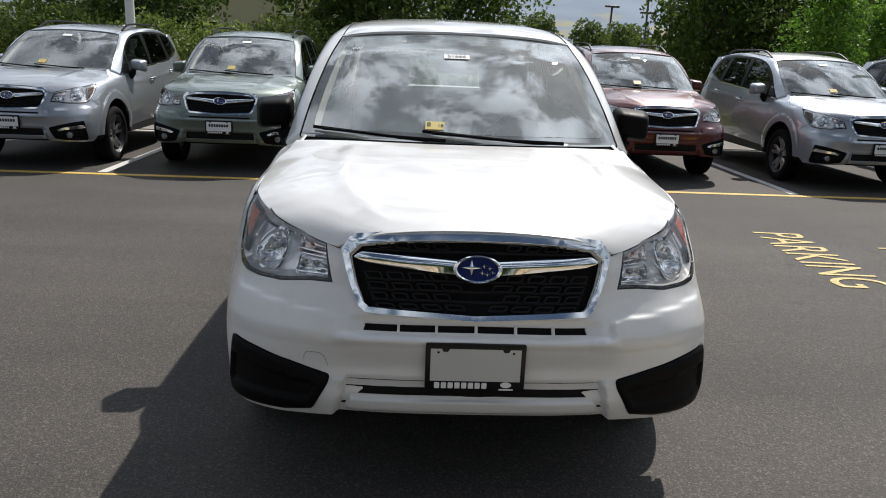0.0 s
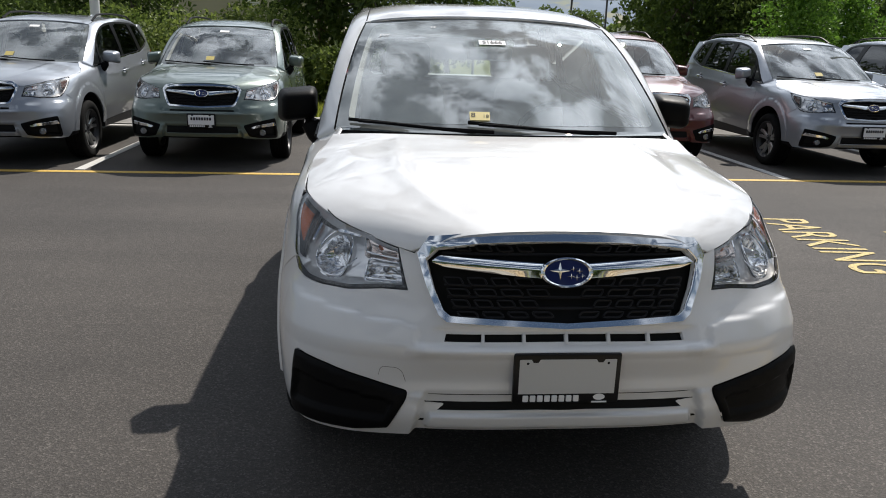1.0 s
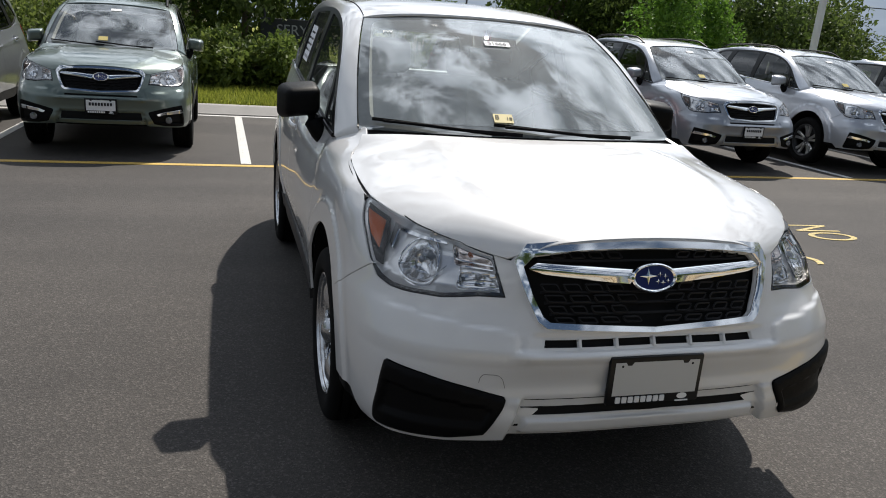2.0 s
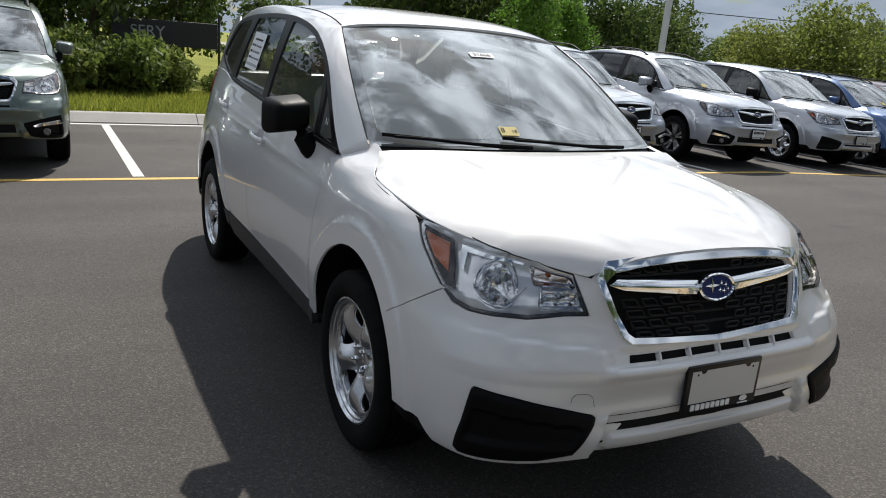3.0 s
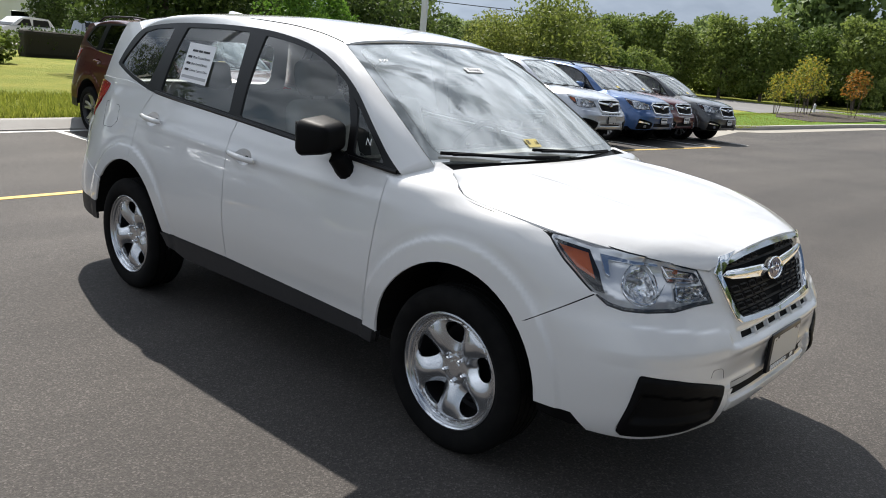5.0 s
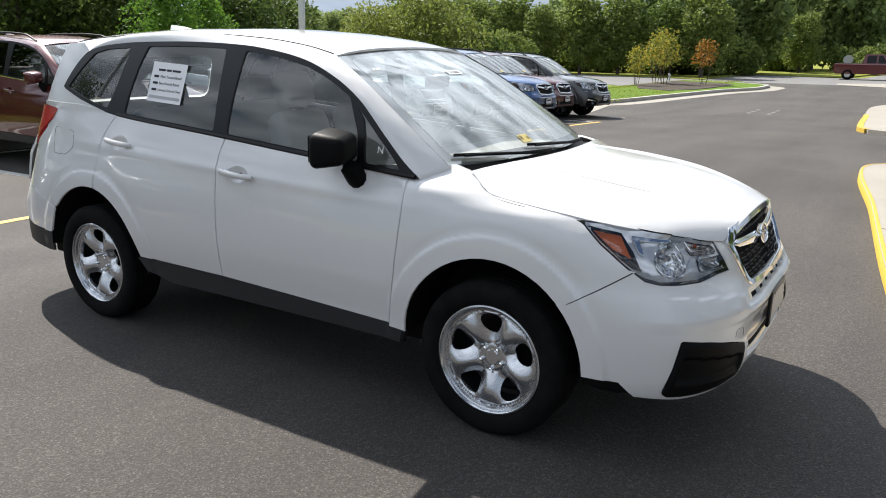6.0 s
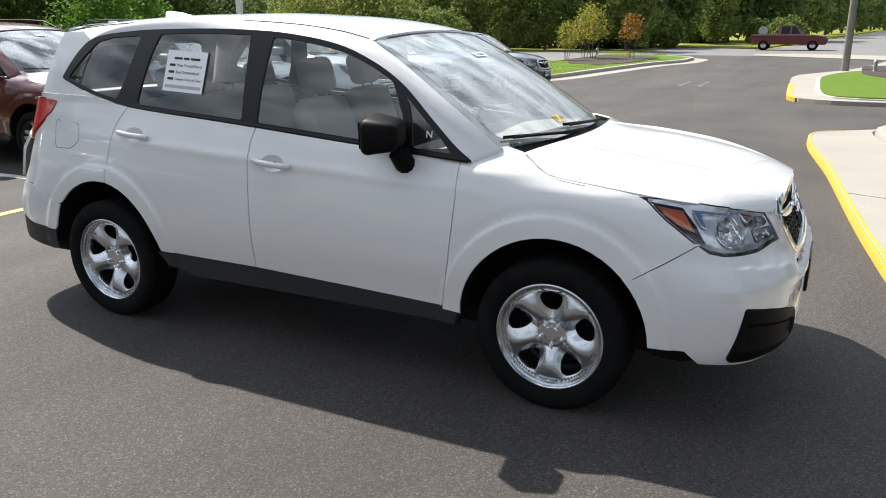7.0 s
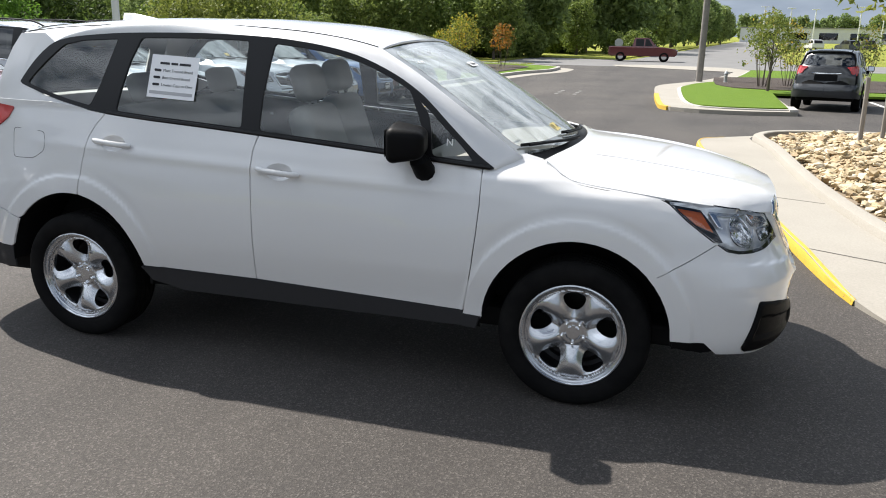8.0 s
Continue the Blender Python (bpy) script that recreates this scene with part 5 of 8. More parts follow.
            bulb.matrix_basis = pose(q[0] * 0.965, q[1] + 0.040, q[2], 0, 0, side * 24)
            # bright ring or edge round each reflector
            bm = bmesh.new()
            ring = resample(loop, 0.012)
            offs = -0.028
            rp = wrap(np.array([side * q_[0] for q_ in ring]), np.array([q_[1] for q_ in ring]))
            tube(bm, [Vector((v[0] * 0.976, v[1] + 0.018, v[2])) for v in rp], 0.0030, 6, closed=True)
            part("reflector_edge", bm, M_CHROME, lamp, smooth=True)
        amber = [(s_at(0.82, -0.41, 0.920), 0.920), (s_at(0.79, -0.520, 0.90), 0.902), (s_at(0.82, -0.565, 0.83), 0.828), (s_at(0.83, -0.50, 0.855), 0.856)]
        panel("amber_marker", wrap, sides(side, amber), M_AMBER if base else M_AMBER_DARK, lamp, step=0.02, off=-0.007, flange=0.02, gap=0, flip=fl, label="orange side marker")
        bez = [(s_at(0.788, -0.37, 0.945), 0.938), (s_at(0.79, -0.530, 0.92), 0.914), (s_at(0.81, -0.575, 0.855), 0.850), (s_at(0.812, -0.610, 0.785), 0.785), (s_at(0.822, -0.575, 0.79), 0.790), (s_at(0.836, -0.47, 0.868), 0.868)]
        panel("bezel", wrap, sides(side, bez), M_GLOSSBLACK, lamp, step=0.02, off=-0.012, flange=0.01, gap=0, flip=fl)
        brow = [(s_at(0.757, -0.545, 0.905), 0.905), (s_at(0.67, -0.63, 0.885), 0.890), (s_at(0.61, -0.69, 0.88), 0.879), (s_at(0.61, -0.69, 0.88), 0.874), (s_at(0.67, -0.63, 0.88), 0.882), (s_at(0.745, -0.565, 0.89), 0.890), (s_at(0.765, -0.600, 0.85), 0.842), (s_at(0.775, -0.585, 0.86), 0.850)]
        panel("chrome_brow", wrap, sides(side, brow), M_CHROME, lamp, step=0.012, off=-0.010, flange=0.012, gap=0, flip=fl)
        # fan of flutes under the bowl
        for k in range(7):
            s0 = s_at(0.625, -0.71, 0.76) - 0.007 * k
            pts = [Vector(wrap(np.array([side * (s0 + 0.045 * t)]), np.array([0.776 + 0.006 * k - (0.014 + 0.003 * k) * t]))[0]) + Vector((0, 0.024, 0)) for t in np.linspace(0, 1, 5)]
            bm = bmesh.new()
            tube(bm, pts, 0.0016, 5)
            part("flute", bm, M_CHROME, lamp, smooth=True)
        panel("lens", wrap, sides(side, shrink(hl, 0.004)), M_LENS, lamp, step=0.03, off=-0.001, flange=0, gap=0, flip=fl).visible_shadow = False

        # tail lamp
        tl2 = [(sy(3.035, 1.20), 1.198), (sy(3.20, 1.21), 1.212), (sy(3.40, 1.1) + 0.10, 1.18), (sy(3.40, 1.0) + 0.06, 1.0), (sy(3.33, 0.95), 0.955), (sy(3.29, 1.0), 0.995), (sy(3.17, 1.07), 1.075), (sy(3.075, 1.13), 1.135)]
        tl2 = rounded(tl2, 0.02, 2)
        panel("tail_lamp", wrap, sides(side, tl2), M_TAIL, car, step=0.03, off=0.007, flange=0.03, gap=0.003, flip=fl, label="red tail lamp")

    # windscreen with a black edge band
    def ws(a, b):
        return screen(a, b)
    wp = [(-0.992, 0.0), (0.992, 0.0), (0.992, 0.996), (-0.992, 0.996)]
    glass_hole = rounded([(-0.930, 0.060), (0.930, 0.060), (0.922, 0.950), (-0.922, 0.950)], 0.07, 4)
    fr = panel("windscreen", ws, resample(wp, 0.1), M_FRIT, car, holes=[resample(glass_hole, 0.1)], step=0.06, flange=0, gap=0, off=-0.004, label="clear windscreen with black edge")
    panel("pane", ws, resample(glass_hole, 0.1), M_WINDSCREEN if base else M_WINDSCREEN_CLEAN, fr, step=0.07, flange=0, gap=0, off=-0.003).visible_shadow = False
    if not base:
        panel("stock_label", ws, [(-0.10, 0.78), (0.09, 0.78), (0.09, 0.845), (-0.10, 0.845)], M_PAPER, fr, step=0.06, flange=0, gap=0, off=0.002, label="white stock sticker")
        panel("inspection_label", ws, [(-0.21, 0.10), (-0.07, 0.10), (-0.07, 0.175), (-0.21, 0.175)], M_STICKER, fr, step=0.06, flange=0, gap=0, off=0.002, label="yellow inspection sticker")
    # cowl
    verts, faces = [], []
    us = np.linspace(-0.97, 0.97, 36)
    for u in us:
        a = np.array(hood_surf(u * 1.0, 0.19))
        b = np.array(screen(u * 0.985, 0.02))
        for t in (0, 0.25, 0.6, 1.0):
            p = a * (1 - t) + b * t
            p[2] += (-0.03 if 0 < t < 1 else -0.012)
            verts.append(p)
    for i in range(len(us) - 1):
        for j in range(3):
            faces.append((i * 4 + j, (i + 1) * 4 + j, (i + 1) * 4 + j + 1, i * 4 + j + 1))
    mesh_object("cowl", verts, faces, M_PLASTIC, car, label="black plastic cowl")
    # wipers
    for u0, u1, v0, v1 in ((0.62, -0.18, -0.035, 0.028), (-0.10, -0.86, -0.035, 0.030)):
        a, b = Vector(screen(u0, v0 + 0.01)), Vector(screen(u1, v1))
        up = Vector((0, -0.022, 0.030))
        pts = [Vector(screen(u0 + (u1 - u0) * t, v0 + 0.012 + (v1 - v0) * t)) + up * (0.36 + 0.16 * math.sin(t * 3)) for t in np.linspace(0, 1, 12)]
        bm = bmesh.new()
        tube(bm, pts, [0.009] * 5 + [0.006] * 7, 6)
        wip = part("wiper", bm, M_PLASTIC, car, "black wiper arm and blade", smooth=True)
        pts = [Vector(screen(u0 - 0.10 + (u1 - 0.06 - u0 + 0.10) * t, v0 + 0.03 + (v1 - v0) * t)) + up * 0.26 for t in np.linspace(0.0, 1, 12)]
        bm = bmesh.new()
        tube(bm, pts, 0.005, 6, 1.6)
        part("blade", bm, M_BLACK, wip, smooth=True)

    # roof
    def rf(a, b):
        return roof_surf(a / 0.57, b)
    panel("roof", rf, resample([(-0.57, ROOF_Y0 + 0.004), (0.57, ROOF_Y0 + 0.004), (0.57, ROOF_Y1), (-0.57, ROOF_Y1)], 0.2), paint, car, step=0.05, gap=0.0, flange=0.012)
    for side in (-1, 1):
        bm = bmesh.new()
        tube(bm, [Vector(roof_surf(side * 0.995, y)) + Vector((0, 0, 0.001)) for y in np.linspace(1.02, 3.1, 40)], 0.0028, 6)
        part("roof_ditch", bm, M_SEAM, car)
        if not base:
            pts = [Vector(roof_surf(side * 0.96, y)) + Vector((0, 0, 0.055 * min(1, math.sin(math.pi * min(1, max(0, (y - 1.2) / 1.75))) * 2.6))) for y in np.linspace(1.2, 2.95, 30)]
            bm = bmesh.new()
            tube(bm, pts, 0.016, 8, 0.8)
            part("roof_rail", bm, M_PLASTIC, car, "dark roof rail", smooth=True)
    # antenna fin
    bm = bmesh.new()
    fin = [(2.60, 0.0, 0.020), (2.68, 0.018, 0.030), (2.76, 0.036, 0.032), (2.84, 0.052, 0.028), (2.885, 0.056, 0.018), (2.90, 0.0, 0.02)]
    rows = []
    for y, h, w in fin:
        zb = float(ROOF_MID(y)) - 0.004
        rows.append([bm.verts.new(c) for c in ((-w, y, zb), (-w * 0.35, y, zb + h * 0.85), (0, y, zb + h), (w * 0.35, y, zb + h * 0.85), (w, y, zb))])
    for A, B in zip(rows, rows[1:]):
        for k in range(4):
            bm.faces.new((A[k], B[k], B[k + 1], A[k + 1]))
    part("antenna_fin", bm, paint, car, smooth=True)

    # tail: tailgate, rear glass, spoiler
    redge = pch([0.55, 0.72, 0.95, 1.16, 1.24, 1.40, 1.575], [3.56, 3.53, 3.49, 3.44, 3.40, 3.33, 3.22])
    rw = pch([0.55, 0.72, 0.95, 1.16, 1.24, 1.40, 1.575], [0.74, 0.74, 0.72, 0.70, 0.685, 0.65, 0.585])

    def tail(a, b):
        u = a / 0.7
        return np.stack([-u * rw(b), redge(b) - 0.17 * np.abs(u) ** 2.6 * np.clip((b - 0.9) / 0.3, 0, 1) - 0.05 * u * u, b], -1)
    gl = rounded([(-0.60, 1.20), (0.60, 1.20), (0.61, 1.50), (-0.61, 1.50)], 0.06, 3)
    gate = panel("tailgate", tail, resample([(-0.70, 0.72), (0.70, 0.72), (0.70, 1.575), (-0.70, 1.575)], 0.1), paint, car, holes=[gl], step=0.05, flange=0.02, label="painted tailgate")
    panel("rear_pane", tail, gl, M_GLASS if base else M_GLASS_DARK, gate, step=0.08, off=-0.004, flange=0, gap=0)
    panel("plate_recess", tail, rounded([(-0.28, 0.80), (0.28, 0.80), (0.28, 0.97), (-0.28, 0.97)], 0.03, 3), M_PLASTIC, gate, step=0.05, off=0.003, flange=0.01, gap=0)
    bm = bmesh.new()
    tube(bm, [tail(np.array(a), np.array(1.0)) + np.array((0, 0.01, 0)) for a in np.linspace(-0.36, 0.36, 12)], 0.014, 6)
    part("gate_garnish", bm, M_CHROME if not base else paint, gate, smooth=True)
    bm = bmesh.new()
    prev = None
    for u in np.linspace(-0.97, 0.97, 25):
        a, b = Vector(roof_surf(u, 3.05)), Vector(roof_surf(u * 0.97, 3.13))
        cur = [bm.verts.new(v) for v in (a + Vector((0, 0, 0.004)), b + Vector((0, 0.10 * (1 - 0.9 * u * u), 0.0)), b + Vector((0, 0.10 * (1 - 0.9 * u * u), -0.03 * (1 - u ** 6))), b + Vector((0, -0.02, -0.05 * (1 - u ** 6))))]
        if prev:
            for i in range(3):
                bm.faces.new((prev[i], cur[i], cur[i + 1], prev[i + 1]))
        prev = cur
    part("spoiler", bm, paint, car, smooth=True)

    # underside and cabin tub
    bm = bmesh.new()
    rbox(bm, (-0.72, -0.45, 0.26), (0.72, 3.3, 0.36), 0.02)
    part("underbody", bm, M_BLACK, car)
    # black filler box, sized to keep sun from leaking through the nose
    bm = bmesh.new()
    rbox(bm, (-0.42, -0.81, 0.30), (0.42, 0.40, 0.79), 0.05)
    part("engine_bay", bm, M_BLACK, car)
    bm = bmesh.new()
    prev = None
    for u in np.linspace(-1, 1, 15):
        a = [Vector((u * 0.74, 0.33 + 0.0, 0.72)), Vector((u * 0.72, 0.85, 0.70)), Vector((u * 0.72, 0.88, 0.98)), Vector((u * 0.72, 0.80, 1.045)), Vector((u * 0.70, 0.50, 1.075)), Vector(screen(u * 0.96, 0.02)) + Vector((0, 0.03, -0.03))]
        cur = [bm.verts.new(v) for v in a]
        if prev:
            for i in range(5):
                bm.faces.new((prev[i], cur[i], cur[i + 1], prev[i + 1]))
        prev = cur
    part("dashboard", bm, M_DASH, car, "light grey dashboard", smooth=True)
    bm = bmesh.new()
    ring = [Vector((0.37, 0.0, 0.0)) + Matrix.Rotation(radians(-62), 3, "X") @ Vector((0.185 * math.cos(a), 0.185 * math.sin(a), 0)) for a in np.linspace(0, 2 * math.pi, 28, endpoint=False)]
    tube(bm, [v + Vector((0, 0.98, 1.0)) for v in ring], 0.016, 8, closed=True)
    rbox(bm, (0.29, 0.955, 0.965), (0.45, 0.985, 1.035), 0.015)
    part("steering_wheel", bm, M_BLACK, car, smooth=True)
    for side in (-1, 1):
        seat = empty("front_seat")
        seat.parent = car
        seat.location = (side * 0.36, 1.08 + 0.08 * side, 0.345)
        bm = bmesh.new()
        rbox(bm, (-0.25, -0.25, 0.12), (0.25, 0.28, 0.30), 0.06, 3)
        part("seat_cushion", bm, M_SEAT, seat, smooth=True)
        bm = bmesh.new()
        rbox(bm, (-0.24, -0.07, 0.0), (0.24, 0.07, 0.66), 0.06, 3)
        for q in bm.verts:
            q.co.x *= 1.0 - 0.22 * max(0, q.co.z - 0.3) / 0.36
        sb = part("seat_back", bm, M_SEAT, seat, smooth=True)
        sb.matrix_basis = pose(0, 0.30, 0.26, -17)
        bm = bmesh.new()
        rbox(bm, (-0.125, -0.055, 0.675), (0.125, 0.055, 0.865), 0.05, 4)
        for xx in (-0.05, 0.05):
            tube(bm, [(xx, 0, 0.60), (xx, 0, 0.70)], 0.007, 6)
        hr = part("headrest", bm, M_SEAT_DARK, seat, smooth=True)
        hr.matrix_basis = pose(0, 0.30, 0.26, -15)
    bench = empty("rear_seat")
    bench.parent = car
    bench.location = (0, 2.02, 0.36)
    bm = bmesh.new()
    rbox(bm, (-0.64, -0.30, 0.10), (0.64, 0.25, 0.32), 0.06, 3)
    part("seat_cushion", bm, M_SEAT, bench, smooth=True)
    bm = bmesh.new()
    rbox(bm, (-0.64, -0.07, 0.0), (0.64, 0.07, 0.60), 0.05, 3)
    part("seat_back", bm, M_SEAT, bench, smooth=True).matrix_basis = pose(0, 0.28, 0.28, -18)
    for xx in (-0.38, 0.38):
        bm = bmesh.new()
        rbox(bm, (-0.12, -0.05, 0.60), (0.12, 0.05, 0.76), 0.04, 3)
        part("headrest", bm, M_SEAT_DARK, bench, smooth=True).matrix_basis = pose(xx, 0.28, 0.28, -16)
    # headliner and inner pillars
    bm = bmesh.new()
    prev = None
    for y in np.linspace(1.08, 3.05, 12):
        cur = [bm.verts.new(Vector(roof_surf(u, y)) + Vector((0, 0, -0.045))) for u in np.linspace(-0.98, 0.98, 9)]
        if prev:
            for i in range(8):
                bm.faces.new((prev[i], cur[i], cur[i + 1], prev[i + 1]))
        prev = cur
    part("headliner", bm, M_HEADLINER, car, smooth=True)
    for side in (-1, 1):
        v, f = [], []
        for k, t in enumerate(np.linspace(0.02, 0.97, 14)):
            v += [Vector(screen(side * 0.935, t)) + Vector((0, 0.016, -0.016)), Vector(screen(side * 0.895, t)) + Vector((0, 0.045, -0.024)), Vector(screen(side * 0.92, t)) + Vector((0, 0.10, -0.035))]
            if k:
                a = 3 * k
                f += [(a - 3, a, a + 1, a - 2), (a - 2, a + 1, a + 2, a - 1)]
        mesh_object("pillar_trim", v, f, M_HEADLINER, car)
    bm = bmesh.new()
    rbox(bm, (-0.11, 0.80, 1.37), (0.11, 0.825, 1.43), 0.012)
    part("rear_view_mirror", bm, M_BLACK, car)

    # front plate and holder
    q = wrap(np.array([0.0]), np.array([0.585]))[0]
    holder = bmesh.new()
    rbox(holder, (-0.158, -0.006, -0.078), (0.158, 0.010, 0.078), 0.006, 2)
    plate = part("number_plate", holder, M_GLOSSBLACK, car, "blank front plate in a black dealer frame", smooth=True)
    plate.matrix_basis = pose(0.0, q[1] - 0.011, 0.520, 1)
    bm = bmesh.new()
    pl = [(-0.142, -0.046), (0.142, -0.046), (0.142, 0.062), (0.108, 0.062), (0.102, 0.052), (0.088, 0.052), (0.082, 0.062), (-0.082, 0.062), (-0.088, 0.052), (-0.102, 0.052), (-0.108, 0.062), (-0.142, 0.062)]
    f1 = bm.faces.new([bm.verts.new((x, -0.0075, z)) for x, z in pl])
    bmesh.ops.recalc_face_normals(bm, faces=bm.faces)
    part("plate_face", bm, M_PLATE if base else M_PAPER, plate, "plain grey-white plate" if base else "white card plate with dark lettering")
    if not base:
        for k in range(8):
            bm = bmesh.new()
            rbox(bm, (-0.115 + 0.029 * k, -0.0088, 0.004), (-0.115 + 0.029 * k + 0.021, -0.0070, 0.036), 0.003, 1)
            part("lettering", bm, M_INK, plate)
    x = -0.128
    for w, h in [(0.0165, 0.0195)] * 8:
        bm = bmesh.new()
        rbox(bm, (x, -0.0085, -0.0705), (x + w, -0.006, -0.0705 + h), 0.0025, 2)
        x += w + 0.0048
        part("lettering", bm, M_WHITE, plate)
    bm = bmesh.new()
    bmesh.ops.create_circle(bm, cap_ends=True, radius=0.016, segments=20, matrix=pose(0.098, -0.0078, -0.057, 90) @ Matrix.Diagonal((1.1, 0.62, 1, 1)))
    part("frame_mark", bm, M_WHITE, plate)
    bm = bmesh.new()
    rbox(bm, (0.076, -0.0085, -0.0755), (0.122, -0.006, -0.0705), 0.001, 1)
    part("frame_mark", bm, M_WHITE, plate)
    if base:
        for x in (-0.118, 0.118):
            bm = bmesh.new()
            bmesh.ops.create_circle(bm, cap_ends=True, radius=0.004, segments=10, matrix=pose(x, -0.0078, 0.050, 90))
            part("screw_hole", bm, M_BLACK, plate)
    return car


# ---------- ground, road markings, kerbs ----------
def slab(name, poly, z0, z1, mat, label="", kind="structure", bevel=0.0, parent=None, sub=0.0):
    """A flat slab with a polygonal outline (x, y)."""
    bm = bmesh.new()
    bot = [bm.verts.new((x, y, z0)) for x, y in poly]
    top = [bm.verts.new((x, y, z1)) for x, y in poly]
    n = len(poly)
    area = sum(poly[i][0] * poly[(i + 1) % n][1] - poly[(i + 1) % n][0] * poly[i][1] for i in range(n))
    f = bm.faces.new(top if area > 0 else top[::-1])
    for i in range(n):
        q = (bot[i], bot[(i + 1) % n], top[(i + 1) % n], top[i])
        bm.faces.new(q if area > 0 else q[::-1])
    if bevel:
        bmesh.ops.bevel(bm, geom=[e for e in f.edges], offset=bevel, segments=3, affect="EDGES")
    ob = part(name, bm, mat, parent)
    if kind and not parent:
        tagged(ob, label, name.replace("_", " "), kind=kind)
    return ob


def band(line, w0, w1):
    """The polygon between two parallels of a polyline, w0 and w1 to its left."""
    p = np.array(line, float)
    d = np.gradient(p, axis=0)
    d /= np.hypot(*d.T)[:, None]
    nl = np.stack([-d[:, 1], d[:, 0]], 1)
    return [tuple(q) for q in p + nl * w0] + [tuple(q) for q in (p + nl * w1)[::-1]]


def smooth_line(pts, n=40):
    p = np.array(pts, float)
    k = np.r_[0, np.cumsum(np.hypot(*np.diff(p, axis=0).T))]
    t = np.linspace(0, k[-1], n)
    return list(zip(pch(k, p[:, 0])(t), pch(k, p[:, 1])(t)))


slab("ground", [(-900, -900), (900, -900), (900, 900), (-900, 900)], -0.6, -0.04, M_TURF, "wide grassy ground reaching the horizon")
slab("parking_lot", [(-70, -70), (40, -70), (40, 10.62), (-70, 10.62)], -0.04, 0.0, M_ASPHALT, "dark asphalt of the car lot with worn tyre tracks")
slab("street", [(37.2, -70.0), (46.5, -70.0), (46.5, -6.6), (220, -24), (220, -15), (48.0, 2.6), (53.5, 20), (78, 90), (66, 92), (40.5, 18), (37.2, 6)], -0.04, 0.005, M_STREET, "pale grey street beyond the car lot")

YL = 5.60
stripe_x = [-9.2, -6.48, -3.76, -1.00, 1.72, 4.40, 7.06, 9.72, 12.36, 14.98, 17.36]
tagged(slab("trim_yellow_line", [(-30, YL - 0.055), (15.2, YL - 0.03), (15.2, YL + 0.08), (-30, YL + 0.055)], 0.0, 0.004, M_LINE_YELLOW, "worn yellow line along the parking row"), category="road line")
tagged(slab("trim_kerb_line", [(-30, 10.12), (17.5, 10.12), (17.5, 10.24), (-30, 10.24)], 0.0, 0.004, M_LINE_WHITE, "white line along the kerb"), category="road line")
for i, x in enumerate(stripe_x):
    tagged(slab("stall_line", [(x - 0.055, YL + 0.14), (x + 0.055, YL + 0.14), (x + 0.055, 10.12), (x - 0.055, 10.12)], 0.0, 0.004, M_LINE_WHITE, "white painted line between two parking stalls", kind=""),
           "white painted line between two parking stalls", "road line", "stall lines")

# kerb behind the parked row: pieces with joints
kerb = empty("kerb_row")
tagged(kerb, "grey concrete kerb behind the parking stalls", "kerb", kind="structure")
kx = -30.0
while kx < 17.4:
    x1 = min(kx + 3.04, 17.6)
    bm = bmesh.new()
    ends = [[bm.verts.new((xx, yy, zz)) for yy, zz in ((10.36, -0.03), (10.36, 0.012), (10.40, 0.030), (10.54, 0.125), (10.58, 0.142), (10.66, 0.145), (10.66, -0.03))] for xx in (kx + 0.006, x1 - 0.006)]
    for q in range(6):
        bm.faces.new((ends[0][q], ends[1][q], ends[1][q + 1], ends[0][q + 1]))
    bm.faces.new(ends[0])
    bm.faces.new(ends[1][::-1])
    bmesh.ops.recalc_face_normals(bm, faces=bm.faces)
    part("kerb_stone", bm, M_KERB, kerb, smooth=True)
    kx += 3.04

# lawn behind the row with a gently uneven top
def lawn(name, poly, z, mat, label, step=0.6, amp=0.03, rise=0.0):
    p = np.array(poly)
    lo, hi = p.min(0), p.max(0)
    gx, gy = np.meshgrid(np.arange(lo[0], hi[0], step), np.arange(lo[1], hi[1], step))
    g = np.stack([gx.ravel(), gy.ravel()], 1)
    g = g[inside(poly, g) & (near_edge(poly, g) > step * 0.4)]
    lp = resample(poly, step)
    from mathutils.geometry import delaunay_2d_cdt
    v, _, f, *_ = delaunay_2d_cdt([Vector(q) for q in lp] + [Vector(q) for q in g], [(i, (i + 1) % len(lp)) for i in range(len(lp))], [], 1, 1e-6)
    co = [(q.x, q.y, z + amp * noise.noise(Vector((q.x * 0.7, q.y * 0.7, 3))) * (0 if i < len(lp) else 1) + rise * max(0, q.y - 10.7)) for i, q in enumerate(v)]
    ob = mesh_object(name, co, f, mat)
    tagged(ob, label, "lawn", kind="structure")
    return ob


lawn("lawn_back", [(-60, 10.66), (17.45, 10.66), (17.7, 12), (36.0, 12.6), (41, 22), (60, 75), (-60, 75)], 0.135, M_TURF, "rough green and yellow lawn behind the kerb", 1.2, 0.05)

# grass peninsula at the end of the row
KERB_A = smooth_line([(17.62, 10.6), (17.60, 8.2), (17.75, 7.25), (18.6, 6.75), (22.0, 6.25), (27.0, 5.55), (30.3, 4.75), (32.2, 4.75), (33.6, 5.7), (35.2, 8.6), (36.2, 12.8)], 60)
lawn("lawn_peninsula", band(KERB_A, 0.14, 0.15)[:60] + [(30, 12.6), (18.0, 12.0)], 0.14, M_TURF_BRIGHT, "bright mown grass on the corner of the lot", 0.6, 0.03)
